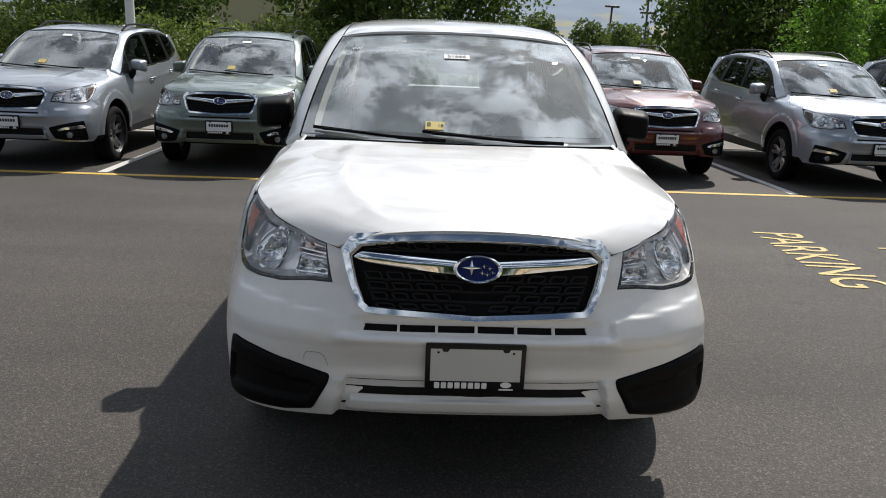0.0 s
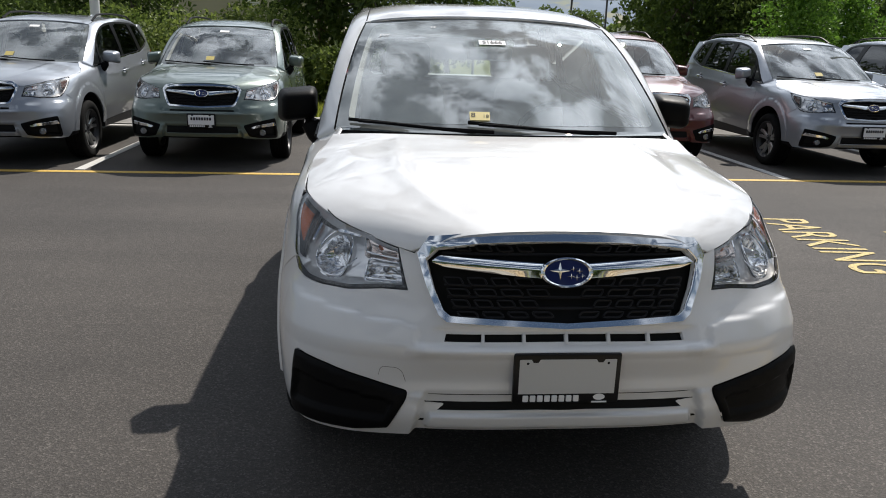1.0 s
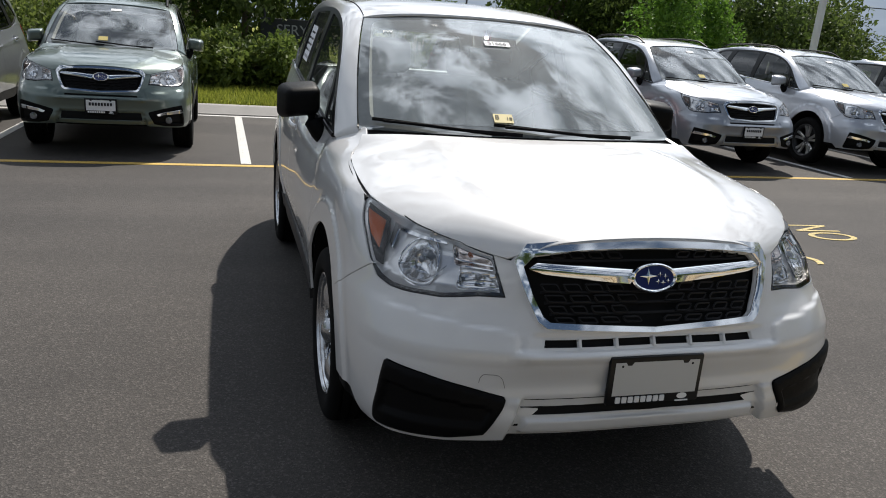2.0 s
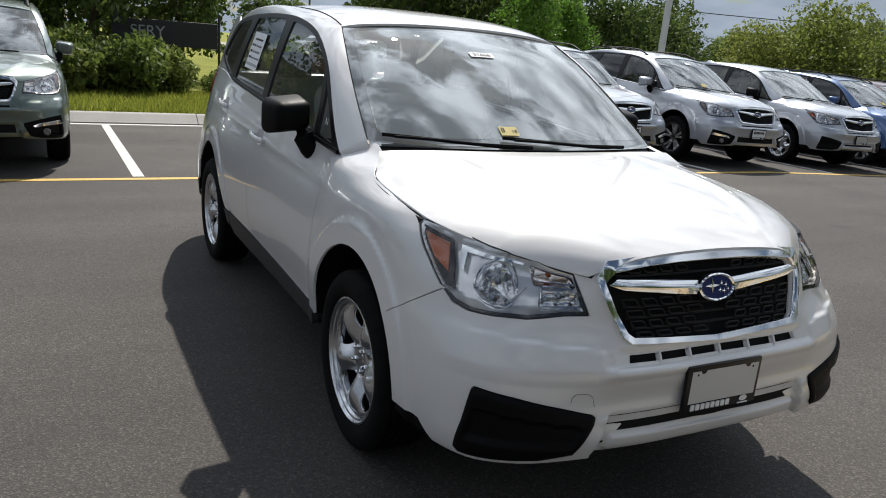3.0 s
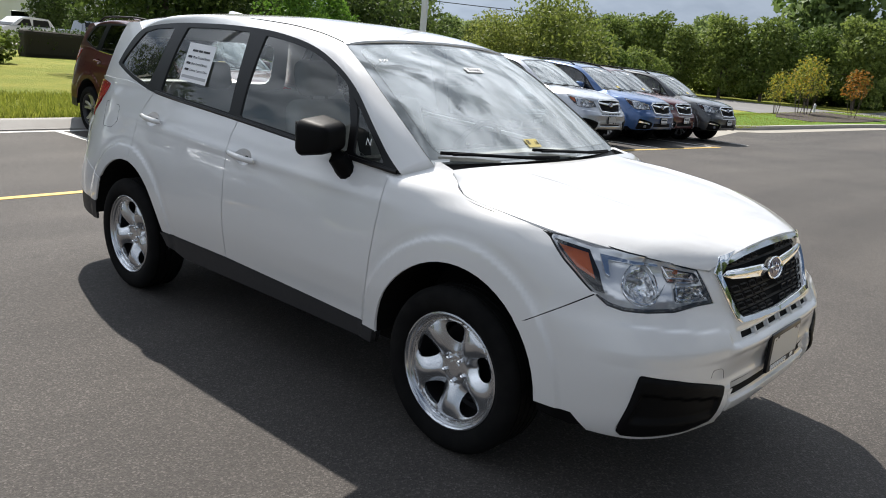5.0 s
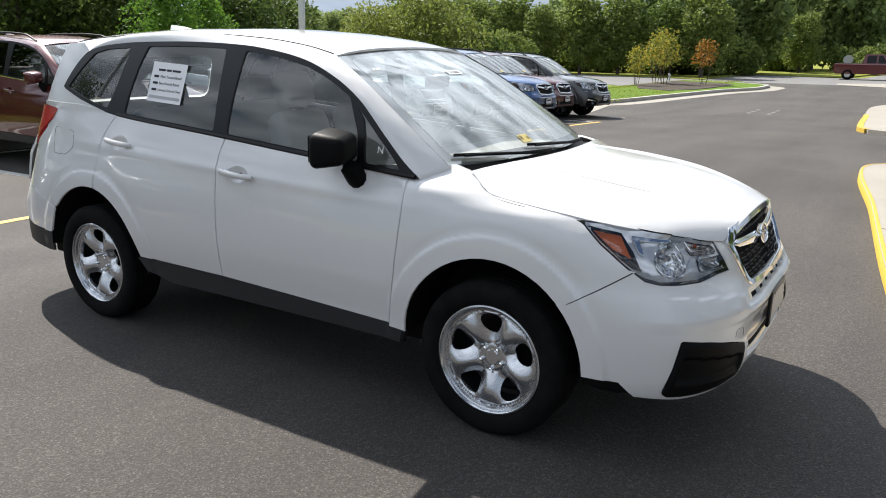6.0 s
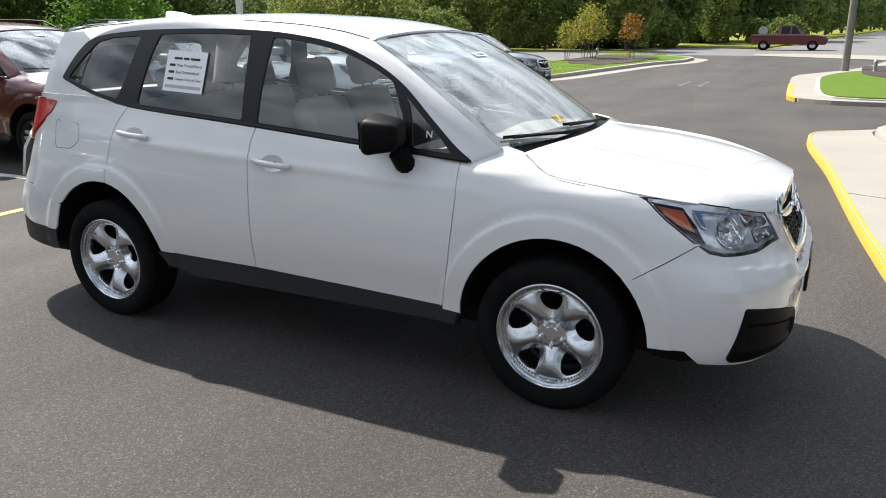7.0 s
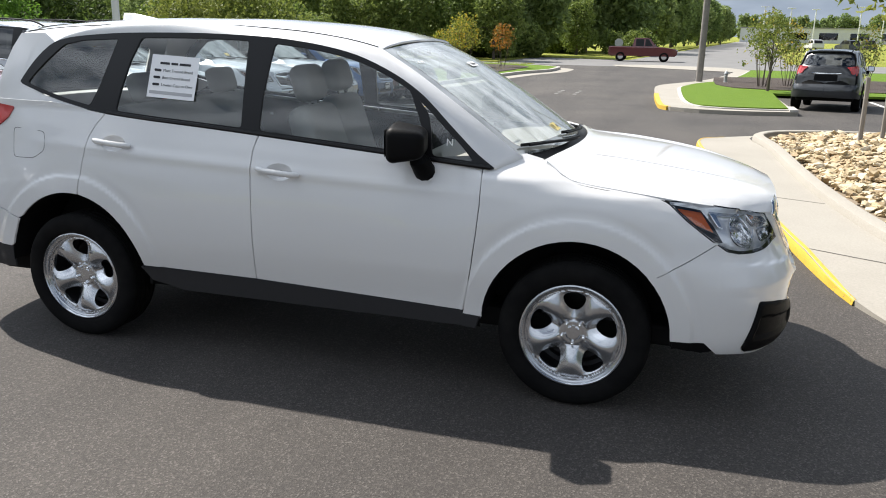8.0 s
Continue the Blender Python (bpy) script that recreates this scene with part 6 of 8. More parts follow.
slab("kerb_peninsula", band(KERB_A, 0.0, 0.15), -0.02, 0.145, M_KERB, "rounded concrete kerb round the grass corner", bevel=0.0)


def strip(name, left, right, z, mat, label):
    """A thin paved strip between two lines of equal count, 3 cm deep."""
    bm = bmesh.new()
    prev = None
    for (x0, y0), (x1, y1) in zip(left, right):
        cur = [bm.verts.new(q) for q in ((x0, y0, z - 0.03), (x0, y0, z), (x1, y1, z), (x1, y1, z - 0.03))]
        if prev:
            for k in range(3):
                bm.faces.new((prev[k], cur[k], cur[k + 1], prev[k + 1]))
        prev = cur
    bmesh.ops.recalc_face_normals(bm, faces=bm.faces)
    return tagged(part(name, bm, mat), label, "gutter", kind="structure")


PAN_A = [q for q in KERB_A if q[1] < 7.6]
gutter = band(PAN_A, -0.62, -0.004)
strip("pan_peninsula", gutter[:len(PAN_A)], gutter[len(PAN_A):][::-1], 0.008, M_CONCRETE, "pale concrete gutter along the grass corner")
slab("mulch_bed", smooth_line([(24.5, 6.8), (27, 6.2), (31, 6.0), (32.6, 7.2), (33.2, 9.4), (31.5, 10.4), (28, 9.2), (25.2, 8.2)], 30), 0.10, 0.168, M_MULCH, "dark bark mulch bed under the shrubs")

# far island with a path, grass and mulch
ISL = smooth_line([(34.0, -3.0), (28.0, -2.0), (24.75, -1.16), (22.97, -0.41), (21.6, 0.10), (20.5, 0.20), (18.0, 0.13), (15.2, 0.0), (14.3, -0.08), (13.95, -0.24), (13.72, -0.6), (13.54, -1.1), (13.52, -1.7), (13.80, -2.9)], 70)
slab("island_path", ISL + [(24, -3.0), (34.0, -4.0)], -0.02, 0.10, M_CONCRETE, "pale concrete edge of the grass island")
slab("yellow_kerb_far", band(smooth_line([(18.0, 0.13), (15.2, 0.0), (14.3, -0.08), (13.95, -0.24)], 24), -0.02, 0.10), -0.02, 0.106, M_KERB_YELLOW, "yellow painted kerb edge of the grass island")
ISL2 = smooth_line([(34.0, -3.6), (28.0, -2.7), (24.5, -1.9), (22.0, -0.9), (20.0, -0.55), (17.0, -0.60), (15.0, -0.72), (14.2, -0.98), (13.95, -1.6), (14.0, -2.3), (14.15, -2.75)], 50)
slab("island_lawn", ISL2 + [(18.9, -2.95), (18.9, -9.0), (34.0, -10.0)], 0.08, 0.16, M_TURF_BRIGHT, "bright mown grass on the far island")
slab("island_kerb", band(ISL2, -0.10, 0.02), 0.05, 0.13, M_KERB, "concrete kerb of the far island")
slab("island_kerb_front", [(13.80, -2.75), (14.7, -2.78), (14.7, -2.94), (13.82, -2.92)], 0.0, 0.15, M_KERB, "concrete kerb beside the stall")
slab("island_mulch", smooth_line([(20.6, -2.1), (22, -1.6), (26, -1.7), (27, -3.0), (26.5, -8.0), (22.0, -8.5), (20.4, -8.0), (20.2, -3.2)], 30), 0.10, 0.185, M_MULCH, "dark bark mulch round the shrubs of the island")
for yy in (-5.3, -8.0):
    tagged(slab("stall_line", [(13.8, yy - 0.05), (18.5, yy - 0.05), (18.5, yy + 0.05), (13.8, yy + 0.05)], 0.0, 0.004, M_LINE_WHITE, kind=""), "white painted stall line on the far side", "road line", "stall lines")
slab("median", [(33.6, -3.4), (34.6, -4.2), (38.6, -2.9), (40.2, 1.2), (38.8, 2.9), (37.2, 2.6)], -0.02, 0.03, M_CONCRETE, "pale concrete traffic island at the lot's mouth")
slab("verge", [(47.6, 3.4), (220, -14.6), (220, 60), (80, 95), (54.2, 20.5)], -0.04, 0.06, M_TURF, "grass verge before the woods")

# near island: concrete apron with a yellow edge, kerb, stone bed
EDGE = smooth_line([(-0.6, -2.25), (0.45, -1.80), (1.14, -1.53), (2.36, -1.345), (5.3, -1.04), (8.15, -0.735), (8.55, -0.82), (8.80, -1.15)], 50)
INNER = smooth_line([(9.15, -1.62), (8.70, -1.52), (7.6, -1.66), (5.20, -1.74), (3.95, -1.83), (2.5, -2.02), (0.6, -2.55), (-1.6, -3.25)], 30)
bm = bmesh.new()
ne = len(EDGE)
top_z = [0.012 + 0.085 * min(1, max(0, (x - 0.6) / 1.4)) for x, y in EDGE]
lo = [bm.verts.new((x, y, -0.02)) for x, y in EDGE]
hi = [bm.verts.new((x, y, z)) for (x, y), z in zip(EDGE, top_z)]
inn = [bm.verts.new((x, y, 0.012 + 0.085 * min(1, max(0, (x - 0.0) / 1.4)))) for x, y in INNER[::-1]]
for i in range(ne - 1):
    bm.faces.new((lo[i + 1], lo[i], hi[i], hi[i + 1]))
k2 = [round(i * (len(inn) - 1) / (ne - 1)) for i in range(ne)]
for i in range(ne - 1):
    a, b = k2[i], k2[i + 1]
    q = [hi[i], hi[i + 1], inn[b]] + ([inn[a]] if a != b else [])
    bm.faces.new(q[::-1])
bmesh.ops.recalc_face_normals(bm, faces=bm.faces)
tagged(part("apron", bm, M_CONCRETE), "pale concrete apron in front of the car", "pavement", kind="structure")
ye = [p for p in EDGE if p[0] > 1.05]
bm = bmesh.new()
prev = None
for i, (x, y) in enumerate(ye):
    z = 0.012 + 0.085 * min(1, max(0, (x - 0.6) / 1.4))
    w = 0.035 * min(1, 0.2 + (x - 1.05) * 2.0)
    j = min(i + 1, len(ye) - 1)
    d = Vector((ye[j][0] - ye[max(0, j - 1)][0], ye[j][1] - ye[max(0, j - 1)][1])).normalized()
    nl = Vector((d.y, -d.x))
    cur = [bm.verts.new((x - nl.x * 0.014, y - nl.y * 0.014, 0.002)), bm.verts.new((x - nl.x * 0.006, y - nl.y * 0.006, z * 0.85)), bm.verts.new((x + nl.x * 0.01, y + nl.y * 0.01, z + 0.004)), bm.verts.new((x + nl.x * w, y + nl.y * w, z + 0.004))]
    if prev:
        for s in range(3):
            bm.faces.new((prev[s], cur[s], cur[s + 1], prev[s + 1]))
    prev = cur
bmesh.ops.recalc_face_normals(bm, faces=bm.faces)
tagged(part("yellow_kerb_near", bm, M_KERB_YELLOW, smooth=True), "yellow painted kerb edge of the concrete apron", "kerb", kind="structure")
for x0, y0, x1, y1 in ((2.05, -1.42, 1.62, -2.26), (4.10, -1.20, 3.86, -1.82)):
    tagged(slab("trim_apron_joint", [(x0, y0), (x0 + 0.008, y0), (x1 + 0.008, y1), (x1, y1)], 0.0975, 0.1005, M_JOINT, "narrow joint across the concrete apron"), category="joint")
kerb2 = empty("kerb_bed")
tagged(kerb2, "sloping concrete kerb round the stone bed", "kerb", kind="structure")
RIM = smooth_line([(-5.3, -9.6), (-5.4, -6.0), (-3.4, -4.25), (-1.6, -3.25), (0.6, -2.55), (2.5, -2.02), (3.95, -1.83), (5.20, -1.74), (7.6, -1.66), (8.75, -1.56), (9.35, -1.78), (9.75, -2.35), (9.95, -3.4), (10.1, -9.6)], 92)
seg = []
for i in range(0, 91, 7):
    line = RIM[i:i + 8]
    bm = bmesh.new()
    prev = None
    p = np.array(line)
    d = np.gradient(p, axis=0)
    d /= np.hypot(*d.T)[:, None]
    for (x, y), (dx, dy) in zip(p, d):
        cur = [bm.verts.new((x + dy * o, y - dx * o, z)) for o, z in ((-0.012, -0.01), (0.0, 0.11), (0.02, 0.158), (0.04, 0.166), (0.145, 0.170), (0.16, 0.158), (0.16, 0.0))]
        if prev:
            for s in range(6):
                bm.faces.new((prev[s], cur[s], cur[s + 1], prev[s + 1]))
        else:
            bm.faces.new(cur[::-1])
        prev = cur
    bm.faces.new(prev)
    sc_k = 0.997
    bmesh.ops.recalc_face_normals(bm, faces=bm.faces)
    part("kerb_stone", bm, M_CONCRETE, kerb2, smooth=True)
slab("bed_soil", [(-1.5, -3.42), (0.6, -2.72), (2.5, -2.19), (5.2, -1.92), (8.7, -1.74), (9.6, -2.4), (9.85, -5.2), (9.9, -9.5), (-5.0, -9.5), (-5.2, -6.0), (-3.2, -4.4)], 0.0, 0.10, M_SOIL, "bare soil under the stone bed")

# words painted on the asphalt
note = empty("ground_lettering")
tagged(note, "worn yellow painted words on the asphalt", "road marking")
text_mesh("word", "PARKING", 0.62, M_TEXT_YELLOW, pose(3.06, 2.70, 0.004, 0, 0, -94) @ Matrix.Diagonal((0.68, 1.0, 1, 1)), note, 0.001)
text_mesh("word", "NO", 0.62, M_TEXT_YELLOW, pose(4.0, 2.80, 0.004, 0, 0, -94) @ Matrix.Diagonal((0.60, 1.06, 1, 1)), note, 0.001)
far_mark = empty("far_lettering")
tagged(far_mark, "faded unreadable yellow marking on the asphalt", "road marking")
for i in range(6):
    bm = bmesh.new()
    rbox(bm, (17.4 + 0.62 * (i % 3), 2.2 + 0.5 * (i // 3), 0.001), (17.75 + 0.62 * (i % 3), 2.30 + 0.5 * (i // 3), 0.004), 0)
    part("bar", bm, M_LINE_FAINT, far_mark)


# ---------- cars ----------
main_car = build_car("car", "base", PAINT_WHITE, "white compact SUV with black mirrors and steel wheels", "parked SUVs")
main_car.matrix_basis = pose(0, 0, RIDE)
DETAIL = 2.05
row_car = build_car("car", "mid", PAINT_SILVER, "silver SUV with roof rails parked facing the lane", "parked SUVs")

DETAIL = 1.0


def repaint(ob, old, paint):
    for o in ob.children_recursive:
        for slot in o.material_slots:
            if slot.material == old:
                slot.link = "OBJECT"
                slot.material = paint
    return ob


NOSE = 0.968
row_car.matrix_basis = pose(-4.78, 5.72 + NOSE, RIDE, 0, 0, -0.6)
ROW = [
    (row_car, PAINT_SILVER, -2.47, 5.93, 0.4, PAINT_GREEN, "sage green SUV with roof rails parked facing the lane"),
    (row_car, PAINT_SILVER, 2.98, 6.33, 0.0, PAINT_RED, "dark red SUV with roof rails parked facing the lane"),
    (row_car, PAINT_SILVER, 5.56, 5.96, 0.3, PAINT_SILVER, "silver SUV with roof rails and a paper in the window"),
    (row_car, PAINT_SILVER, 8.05, 5.93, 0.0, PAINT_ICE, "pale silver SUV with roof rails parked in the row"),
    (main_car, PAINT_WHITE, 10.75, 6.05, 0.0, PAINT_ICE, "pale silver SUV with steel wheels and no roof rails"),
    (row_car, PAINT_SILVER, 13.2, 6.15, 0.0, PAINT_BLUE, "bright blue SUV with roof rails parked in the row"),
    (row_car, PAINT_SILVER, 15.0, 6.45, 0.0, PAINT_RED, "dark red SUV with roof rails at the row's far end"),
    (row_car, PAINT_SILVER, 16.9, 6.15, 0.0, PAINT_GREY, "dark grey SUV with roof rails at the row's end"),
]
for master, old, x, y, turn, paint, label in ROW:
    c = copy_thing(master, pose(x, y + NOSE, RIDE, 0, 0, turn))
    repaint(c, old, paint)
    tagged(c, label, "car", "parked SUVs")
far_suv = copy_thing(row_car, pose(16.9, -4.15, RIDE, 0, 0, 75))
repaint(far_suv, PAINT_SILVER, PAINT_BLACK)
tagged(far_suv, "black SUV parked nose-in, its tail to the lane", "car", "parked SUVs")

# papers and stickers on the white car
def on_screen(u, v):
    p = Vector(screen(u, v)) + Vector((0, 0, RIDE))
    du, dv = Vector(screen(u + 0.01, v)) - Vector(screen(u - 0.01, v)), Vector(screen(u, v + 0.01)) - Vector(screen(u, v - 0.01))
    n = du.cross(dv).normalized()
    return p, du.normalized(), n


def sticker(name, u, v, w, h, mat, label, lift=0.0015):
    p, x, n = on_screen(u, v)
    y = n.cross(x)
    m = Matrix((x, y, n)).transposed().to_4x4()
    m.translation = p + n * lift
    bm = bmesh.new()
    rbox(bm, (-w / 2, -h / 2, -0.0003), (w / 2, h / 2, 0.0003), 0)
    ob = part(name, bm, mat, None)
    ob.matrix_basis = m
    tagged(ob, label, "sticker")
    return ob


st = sticker("stock_sticker", -0.01, 0.695, 0.125, 0.040, M_PAPER, "white stock number sticker high on the windscreen")
text_mesh("number", "S1666", 0.038, M_INK, pose(0, 0, 0.0012), st, 0.0002)
st = sticker("inspection_sticker", -0.165, 0.110, 0.084, 0.054, M_STICKER, "yellow inspection sticker low on the windscreen")
text_mesh("month", "8", 0.040, M_INK, pose(-0.027, 0.004, 0.0012), st, 0.0002)
text_mesh("year", "18", 0.028, M_INK, pose(0.025, -0.002, 0.0012), st, 0.0002)
for name, body, u, v, sz in (("chalk_mark", "FW", -0.80, 0.80, 0.032), ("chalk_mark", "TZ", -0.44, 0.875, 0.022)):
    p, x, n = on_screen(u, v)
    m = Matrix((x, n.cross(x), n)).transposed().to_4x4()
    m.translation = p + n * 0.001
    tagged(text_mesh(name, body, sz, M_WHITE, m, None, 0.0002), "small white letters written on the windscreen", "marking")


def on_side(y, z, lift):
    p = Vector(cabin(np.array(y), np.array(z), -1))
    t = (Vector(cabin(np.array(y - 0.01), np.array(z), -1)) - Vector(cabin(np.array(y + 0.01), np.array(z), -1))).normalized()
    u = (Vector(cabin(np.array(y), np.array(z + 0.01), -1)) - Vector(cabin(np.array(y), np.array(z - 0.01), -1))).normalized()
    n = t.cross(u).normalized()
    m = Matrix((t, n.cross(t), n)).transposed().to_4x4()
    m.translation = p + n * lift + Vector((0, 0, RIDE))
    return m


bm = bmesh.new()
rbox(bm, (-0.138, -0.108, -0.0003), (0.138, 0.108, 0.0003), 0)
paper = part("window_paper", bm, M_PAPER)
paper.matrix_basis = on_side(2.06, 1.375, 0.004) @ pose(0, 0, 0, 0, 0, -3)
tagged(paper, "white printed sheet taped to the rear side window", "paper")
bm = bmesh.new()
for x0, x1 in ((-0.085, -0.030), (-0.020, 0.018), (0.028, 0.092)):
    rbox(bm, (x0, 0.061, 0.0003), (x1, 0.072, 0.0012), 0.002, 1)
part("heading_bar", bm, M_INK, paper)
for i, words in enumerate(("Most Trusted Brand", "Best Overall Brand", "Lowest Cost to Own")):
    z = 0.030 - 0.036 * i
    text_mesh("line", words, 0.021, M_INK, pose(-0.062, z, 0.0012), paper, 0.0002, "LEFT")
    bm = bmesh.new()
    rbox(bm, (-0.112, z - 0.006, 0.0003), (-0.074, z + 0.006, 0.0012), 0.003, 1)
    part("bullet", bm, M_INK, paper)
bm = bmesh.new()
rbox(bm, (-0.125, -0.090, 0.0003), (0.125, -0.074, 0.0010), 0.001, 1)
part("small_print", bm, Mat("grey_print", (0.45, 0.45, 0.46), 0.8).m, paper)
tagged(text_mesh("chalk_mark", "N", 0.045, M_WHITE, on_side(0.605, 1.137, 0.002), None, 0.0002), "small white letter on the quarter pane", "marking")
bm = bmesh.new()
rbox(bm, (-0.10, -0.13, -0.0003), (0.10, 0.13, 0.0003), 0)
paper2 = part("window_paper", bm, M_PAPER)
paper2.matrix_basis = pose(5.56, 5.96 + NOSE, 0) @ on_side(2.06, 1.375, 0.004)
tagged(paper2, "white sheet in the silver SUV's rear window", "paper")


# ---------- plants ----------
RNG = np.random.default_rng(7)


def leaf_cloud(centres, radii, count, size, flat=0.6, rng=RNG, up=0.3):
    """Small bent leaves spread over the outer part of many lobes."""
    centres, radii = np.array(centres, float), np.array(radii, float)
    wts = radii ** 2
    idx = rng.choice(len(centres), count, p=wts / wts.sum())
    d = rng.normal(size=(count, 3))
    d /= np.linalg.norm(d, axis=1)[:, None]
    d[:, 2] *= 0.85
    r = radii[idx] * (0.55 + 0.5 * rng.random(count) ** 0.6)
    p = centres[idx] + d * r[:, None]
    ax = rng.normal(size=(count, 3)) + d * 0.6
    ax /= np.linalg.norm(ax, axis=1)[:, None]
    nrm = d + rng.normal(size=(count, 3)) * 0.7 + np.array((0, 0, up))
    sd = np.cross(nrm, ax)
    sd /= np.maximum(np.linalg.norm(sd, axis=1)[:, None], 1e-6)
    s = size * (0.55 + 0.9 * rng.random(count))[:, None]
    nn = np.cross(ax, sd)
    a, b = p - ax * s, p + ax * s
    m1, m2 = p + sd * s * flat + nn * s * 0.2, p - sd * s * flat + nn * s * 0.2
    v = np.stack([a, m1, b, m2], 1).reshape(-1, 3)
    f = [(4 * i, 4 * i + 1, 4 * i + 2, 4 * i + 3) for i in range(count)]
    return v, f


def make_tree(name, h, crown_r, trunk_h, lobes, leaves, leaf, mat, label, category, squash=1.0, stems=1, seed=1, cone=False):
    """A plant with tapered stems, limbs and a crown of leaves."""
    rng = np.random.default_rng(seed)
    t = empty(name)
    tagged(t, label, category)
    bm = bmesh.new()
    cs, rs = [], []
    for k in range(lobes):
        u = (k + 0.5) / lobes
        z = trunk_h + (h - trunk_h) * (0.12 + 0.80 * u)
        wide = (1.05 - u) if cone else math.sin(math.pi * (0.16 + 0.74 * u)) ** 0.8
        a = 2.4 * k + rng.random() * 1.2
        rr = crown_r * wide * (0.25 + 0.55 * rng.random())
        cs.append((rr * math.cos(a), rr * math.sin(a), z))
        rs.append(crown_r * (0.28 + 0.22 * rng.random()) * (0.55 + 0.5 * wide) * squash)
    base_r = max(0.03, h * 0.018)
    for s in range(stems):
        a = 6.28 * s / max(1, stems) + 0.4
        off = 0.0 if stems == 1 else 0.25
        b0 = Vector((off * math.cos(a) * 0.5, off * math.sin(a) * 0.5, -0.05))
        b1 = Vector((off * math.cos(a) * 2.2, off * math.sin(a) * 2.2, trunk_h + (h - trunk_h) * 0.55))
        mid = (b0 + b1) / 2 + Vector((rng.normal() * 0.06, rng.normal() * 0.06, 0))
        k = 1.0 if stems == 1 else 0.28
        tube(bm, [b0, b0.lerp(mid, 0.5), mid, mid.lerp(b1, 0.5), b1], [base_r * k * 1.25, base_r * k, base_r * k * 0.8, base_r * k * 0.55, base_r * k * 0.3], 7)
        for c in cs[s::max(1, stems)][:9]:
            st = b0.lerp(b1, 0.35 + 0.5 * rng.random())
            tube(bm, [st, st.lerp(Vector(c), 0.5) + Vector((0, 0, 0.05 * h)), Vector(c)], [base_r * 0.4 * k, base_r * 0.25 * k, base_r * 0.1 * k], 5)
    part("trunk", bm, M_BARK, t, smooth=True)
    v, f = leaf_cloud(cs, rs, leaves, leaf, rng=rng)
    mesh_object("crown", v, f, mat, t, smooth=False)
    return t


def put(ob, x, y, s=1.0, turn=0.0, z=0.0, sz=None):
    m = Matrix.Translation((x, y, z)) @ Matrix.Rotation(turn, 4, "Z") @ Matrix.Diagonal((s, s, sz or s, 1))
    c = copy_thing(ob, m)
    return c


T_ROUND = make_tree("tree", 6.0, 2.4, 0.7, 30, 2700, 0.18, M_LEAF_DARK, "dark green broadleaf tree far across the lawn", "tree", seed=3)
T_NEAR = make_tree("tree", 6.0, 2.4, 0.6, 36, 6500, 0.09, M_LEAF_DARK, "dense dark green broadleaf tree behind the parked row", "tree", seed=4)
T_MID = make_tree("tree", 6.0, 2.3, 0.2, 26, 5200, 0.13, M_LEAF_MID, "green broadleaf tree at the edge of the woods", "tree", seed=5)
T_LIGHT = make_tree("tree", 3.8, 2.3, 0.4, 30, 9500, 0.062, M_LEAF_LIGHT, "large light green willowy bush behind the parked cars", "tree", seed=8)
T_BRIGHT = make_tree("conifer", 3.4, 1.65, 0.1, 40, 8500, 0.048, M_LEAF_BRIGHT, "bright green young conifer behind the parked silver SUV", "tree", cone=True, seed=11)
T_SHRUB = make_tree("shrub", 1.15, 0.85, 0.05, 16, 2500, 0.064, M_LEAF_MID, "leafy green shrub on the lawn", "shrub", stems=4, seed=13)
T_HEDGE = make_tree("bush", 2.05, 1.5, 0.05, 30, 6200, 0.05, M_LEAF_MID, "wide leafy green bush behind the parked row", "bush", stems=5, seed=14)
T_YELLOW = make_tree("shrub", 3.0, 1.0, 0.75, 26, 900, 0.062, M_LEAF_AUTUMN, "multi-stemmed shrub turning yellow in a mulch bed", "shrub", stems=6, seed=17)
T_THIN = make_tree("shrub", 3.0, 1.05, 0.7, 24, 520, 0.06, M_LEAF_THIN, "thin multi-stemmed shrub with sparse leaves in the mulch", "shrub", stems=7, seed=43)
T_ORANGE = make_tree("shrub", 2.5, 0.75, 0.85, 16, 520, 0.07, M_LEAF_ORANGE, "thin multi-stemmed shrub with orange leaves", "shrub", stems=5, seed=19)
T_TALL = make_tree("tree", 13.0, 4.2, 0.1, 50, 3500, 0.38, M_LEAF_HAZED, "tall dense tree of the woods", "tree", seed=23)
T_FAR = make_tree("tree", 13.0, 4.2, 0.1, 30, 1500, 0.55, M_LEAF_HAZED, "tree of the distant wood line", "tree", seed=37)
T_YOUNG = make_tree("tree", 4.6, 1.4, 1.5, 14, 1500, 0.075, M_LEAF_LIGHT, "young staked tree in the stone bed", "tree", seed=29)
T_CREPE = make_tree("tree", 4.0, 1.9, 0.7, 22, 4600, 0.085, M_LEAF_DARK, "dark flowering tree behind the parked row", "tree", stems=4, seed=31)

# masters stand at their own places
T_ROUND.matrix_basis = Matrix.Translation((24.5, 88.0, 0.0))
T_NEAR.matrix_basis = Matrix.Translation((11.0, 20.5, 0.1))
T_MID.matrix_basis = Matrix.Translation((57.5, 33.0, 0.05))
T_LIGHT.matrix_basis = Matrix.Translation((19.2, 13.6, 0.1))
T_BRIGHT.matrix_basis = Matrix.Translation((8.6, 13.6, 0.1))
T_SHRUB.matrix_basis = Matrix.Translation((-0.2, 14.4, 0.1))
T_HEDGE.matrix_basis = Matrix.Translation((-17.0, 14.6, 0.1))
T_YELLOW.matrix_basis = Matrix.Translation((29.6, 8.55, 0.12))
T_THIN.matrix_basis = Matrix.Translation((21.5, -2.9, 0.12))
T_ORANGE.matrix_basis = Matrix.Translation((30.4, 7.1, 0.12))
T_FAR.matrix_basis = Matrix.Translation((232.0, -112.0, 0))
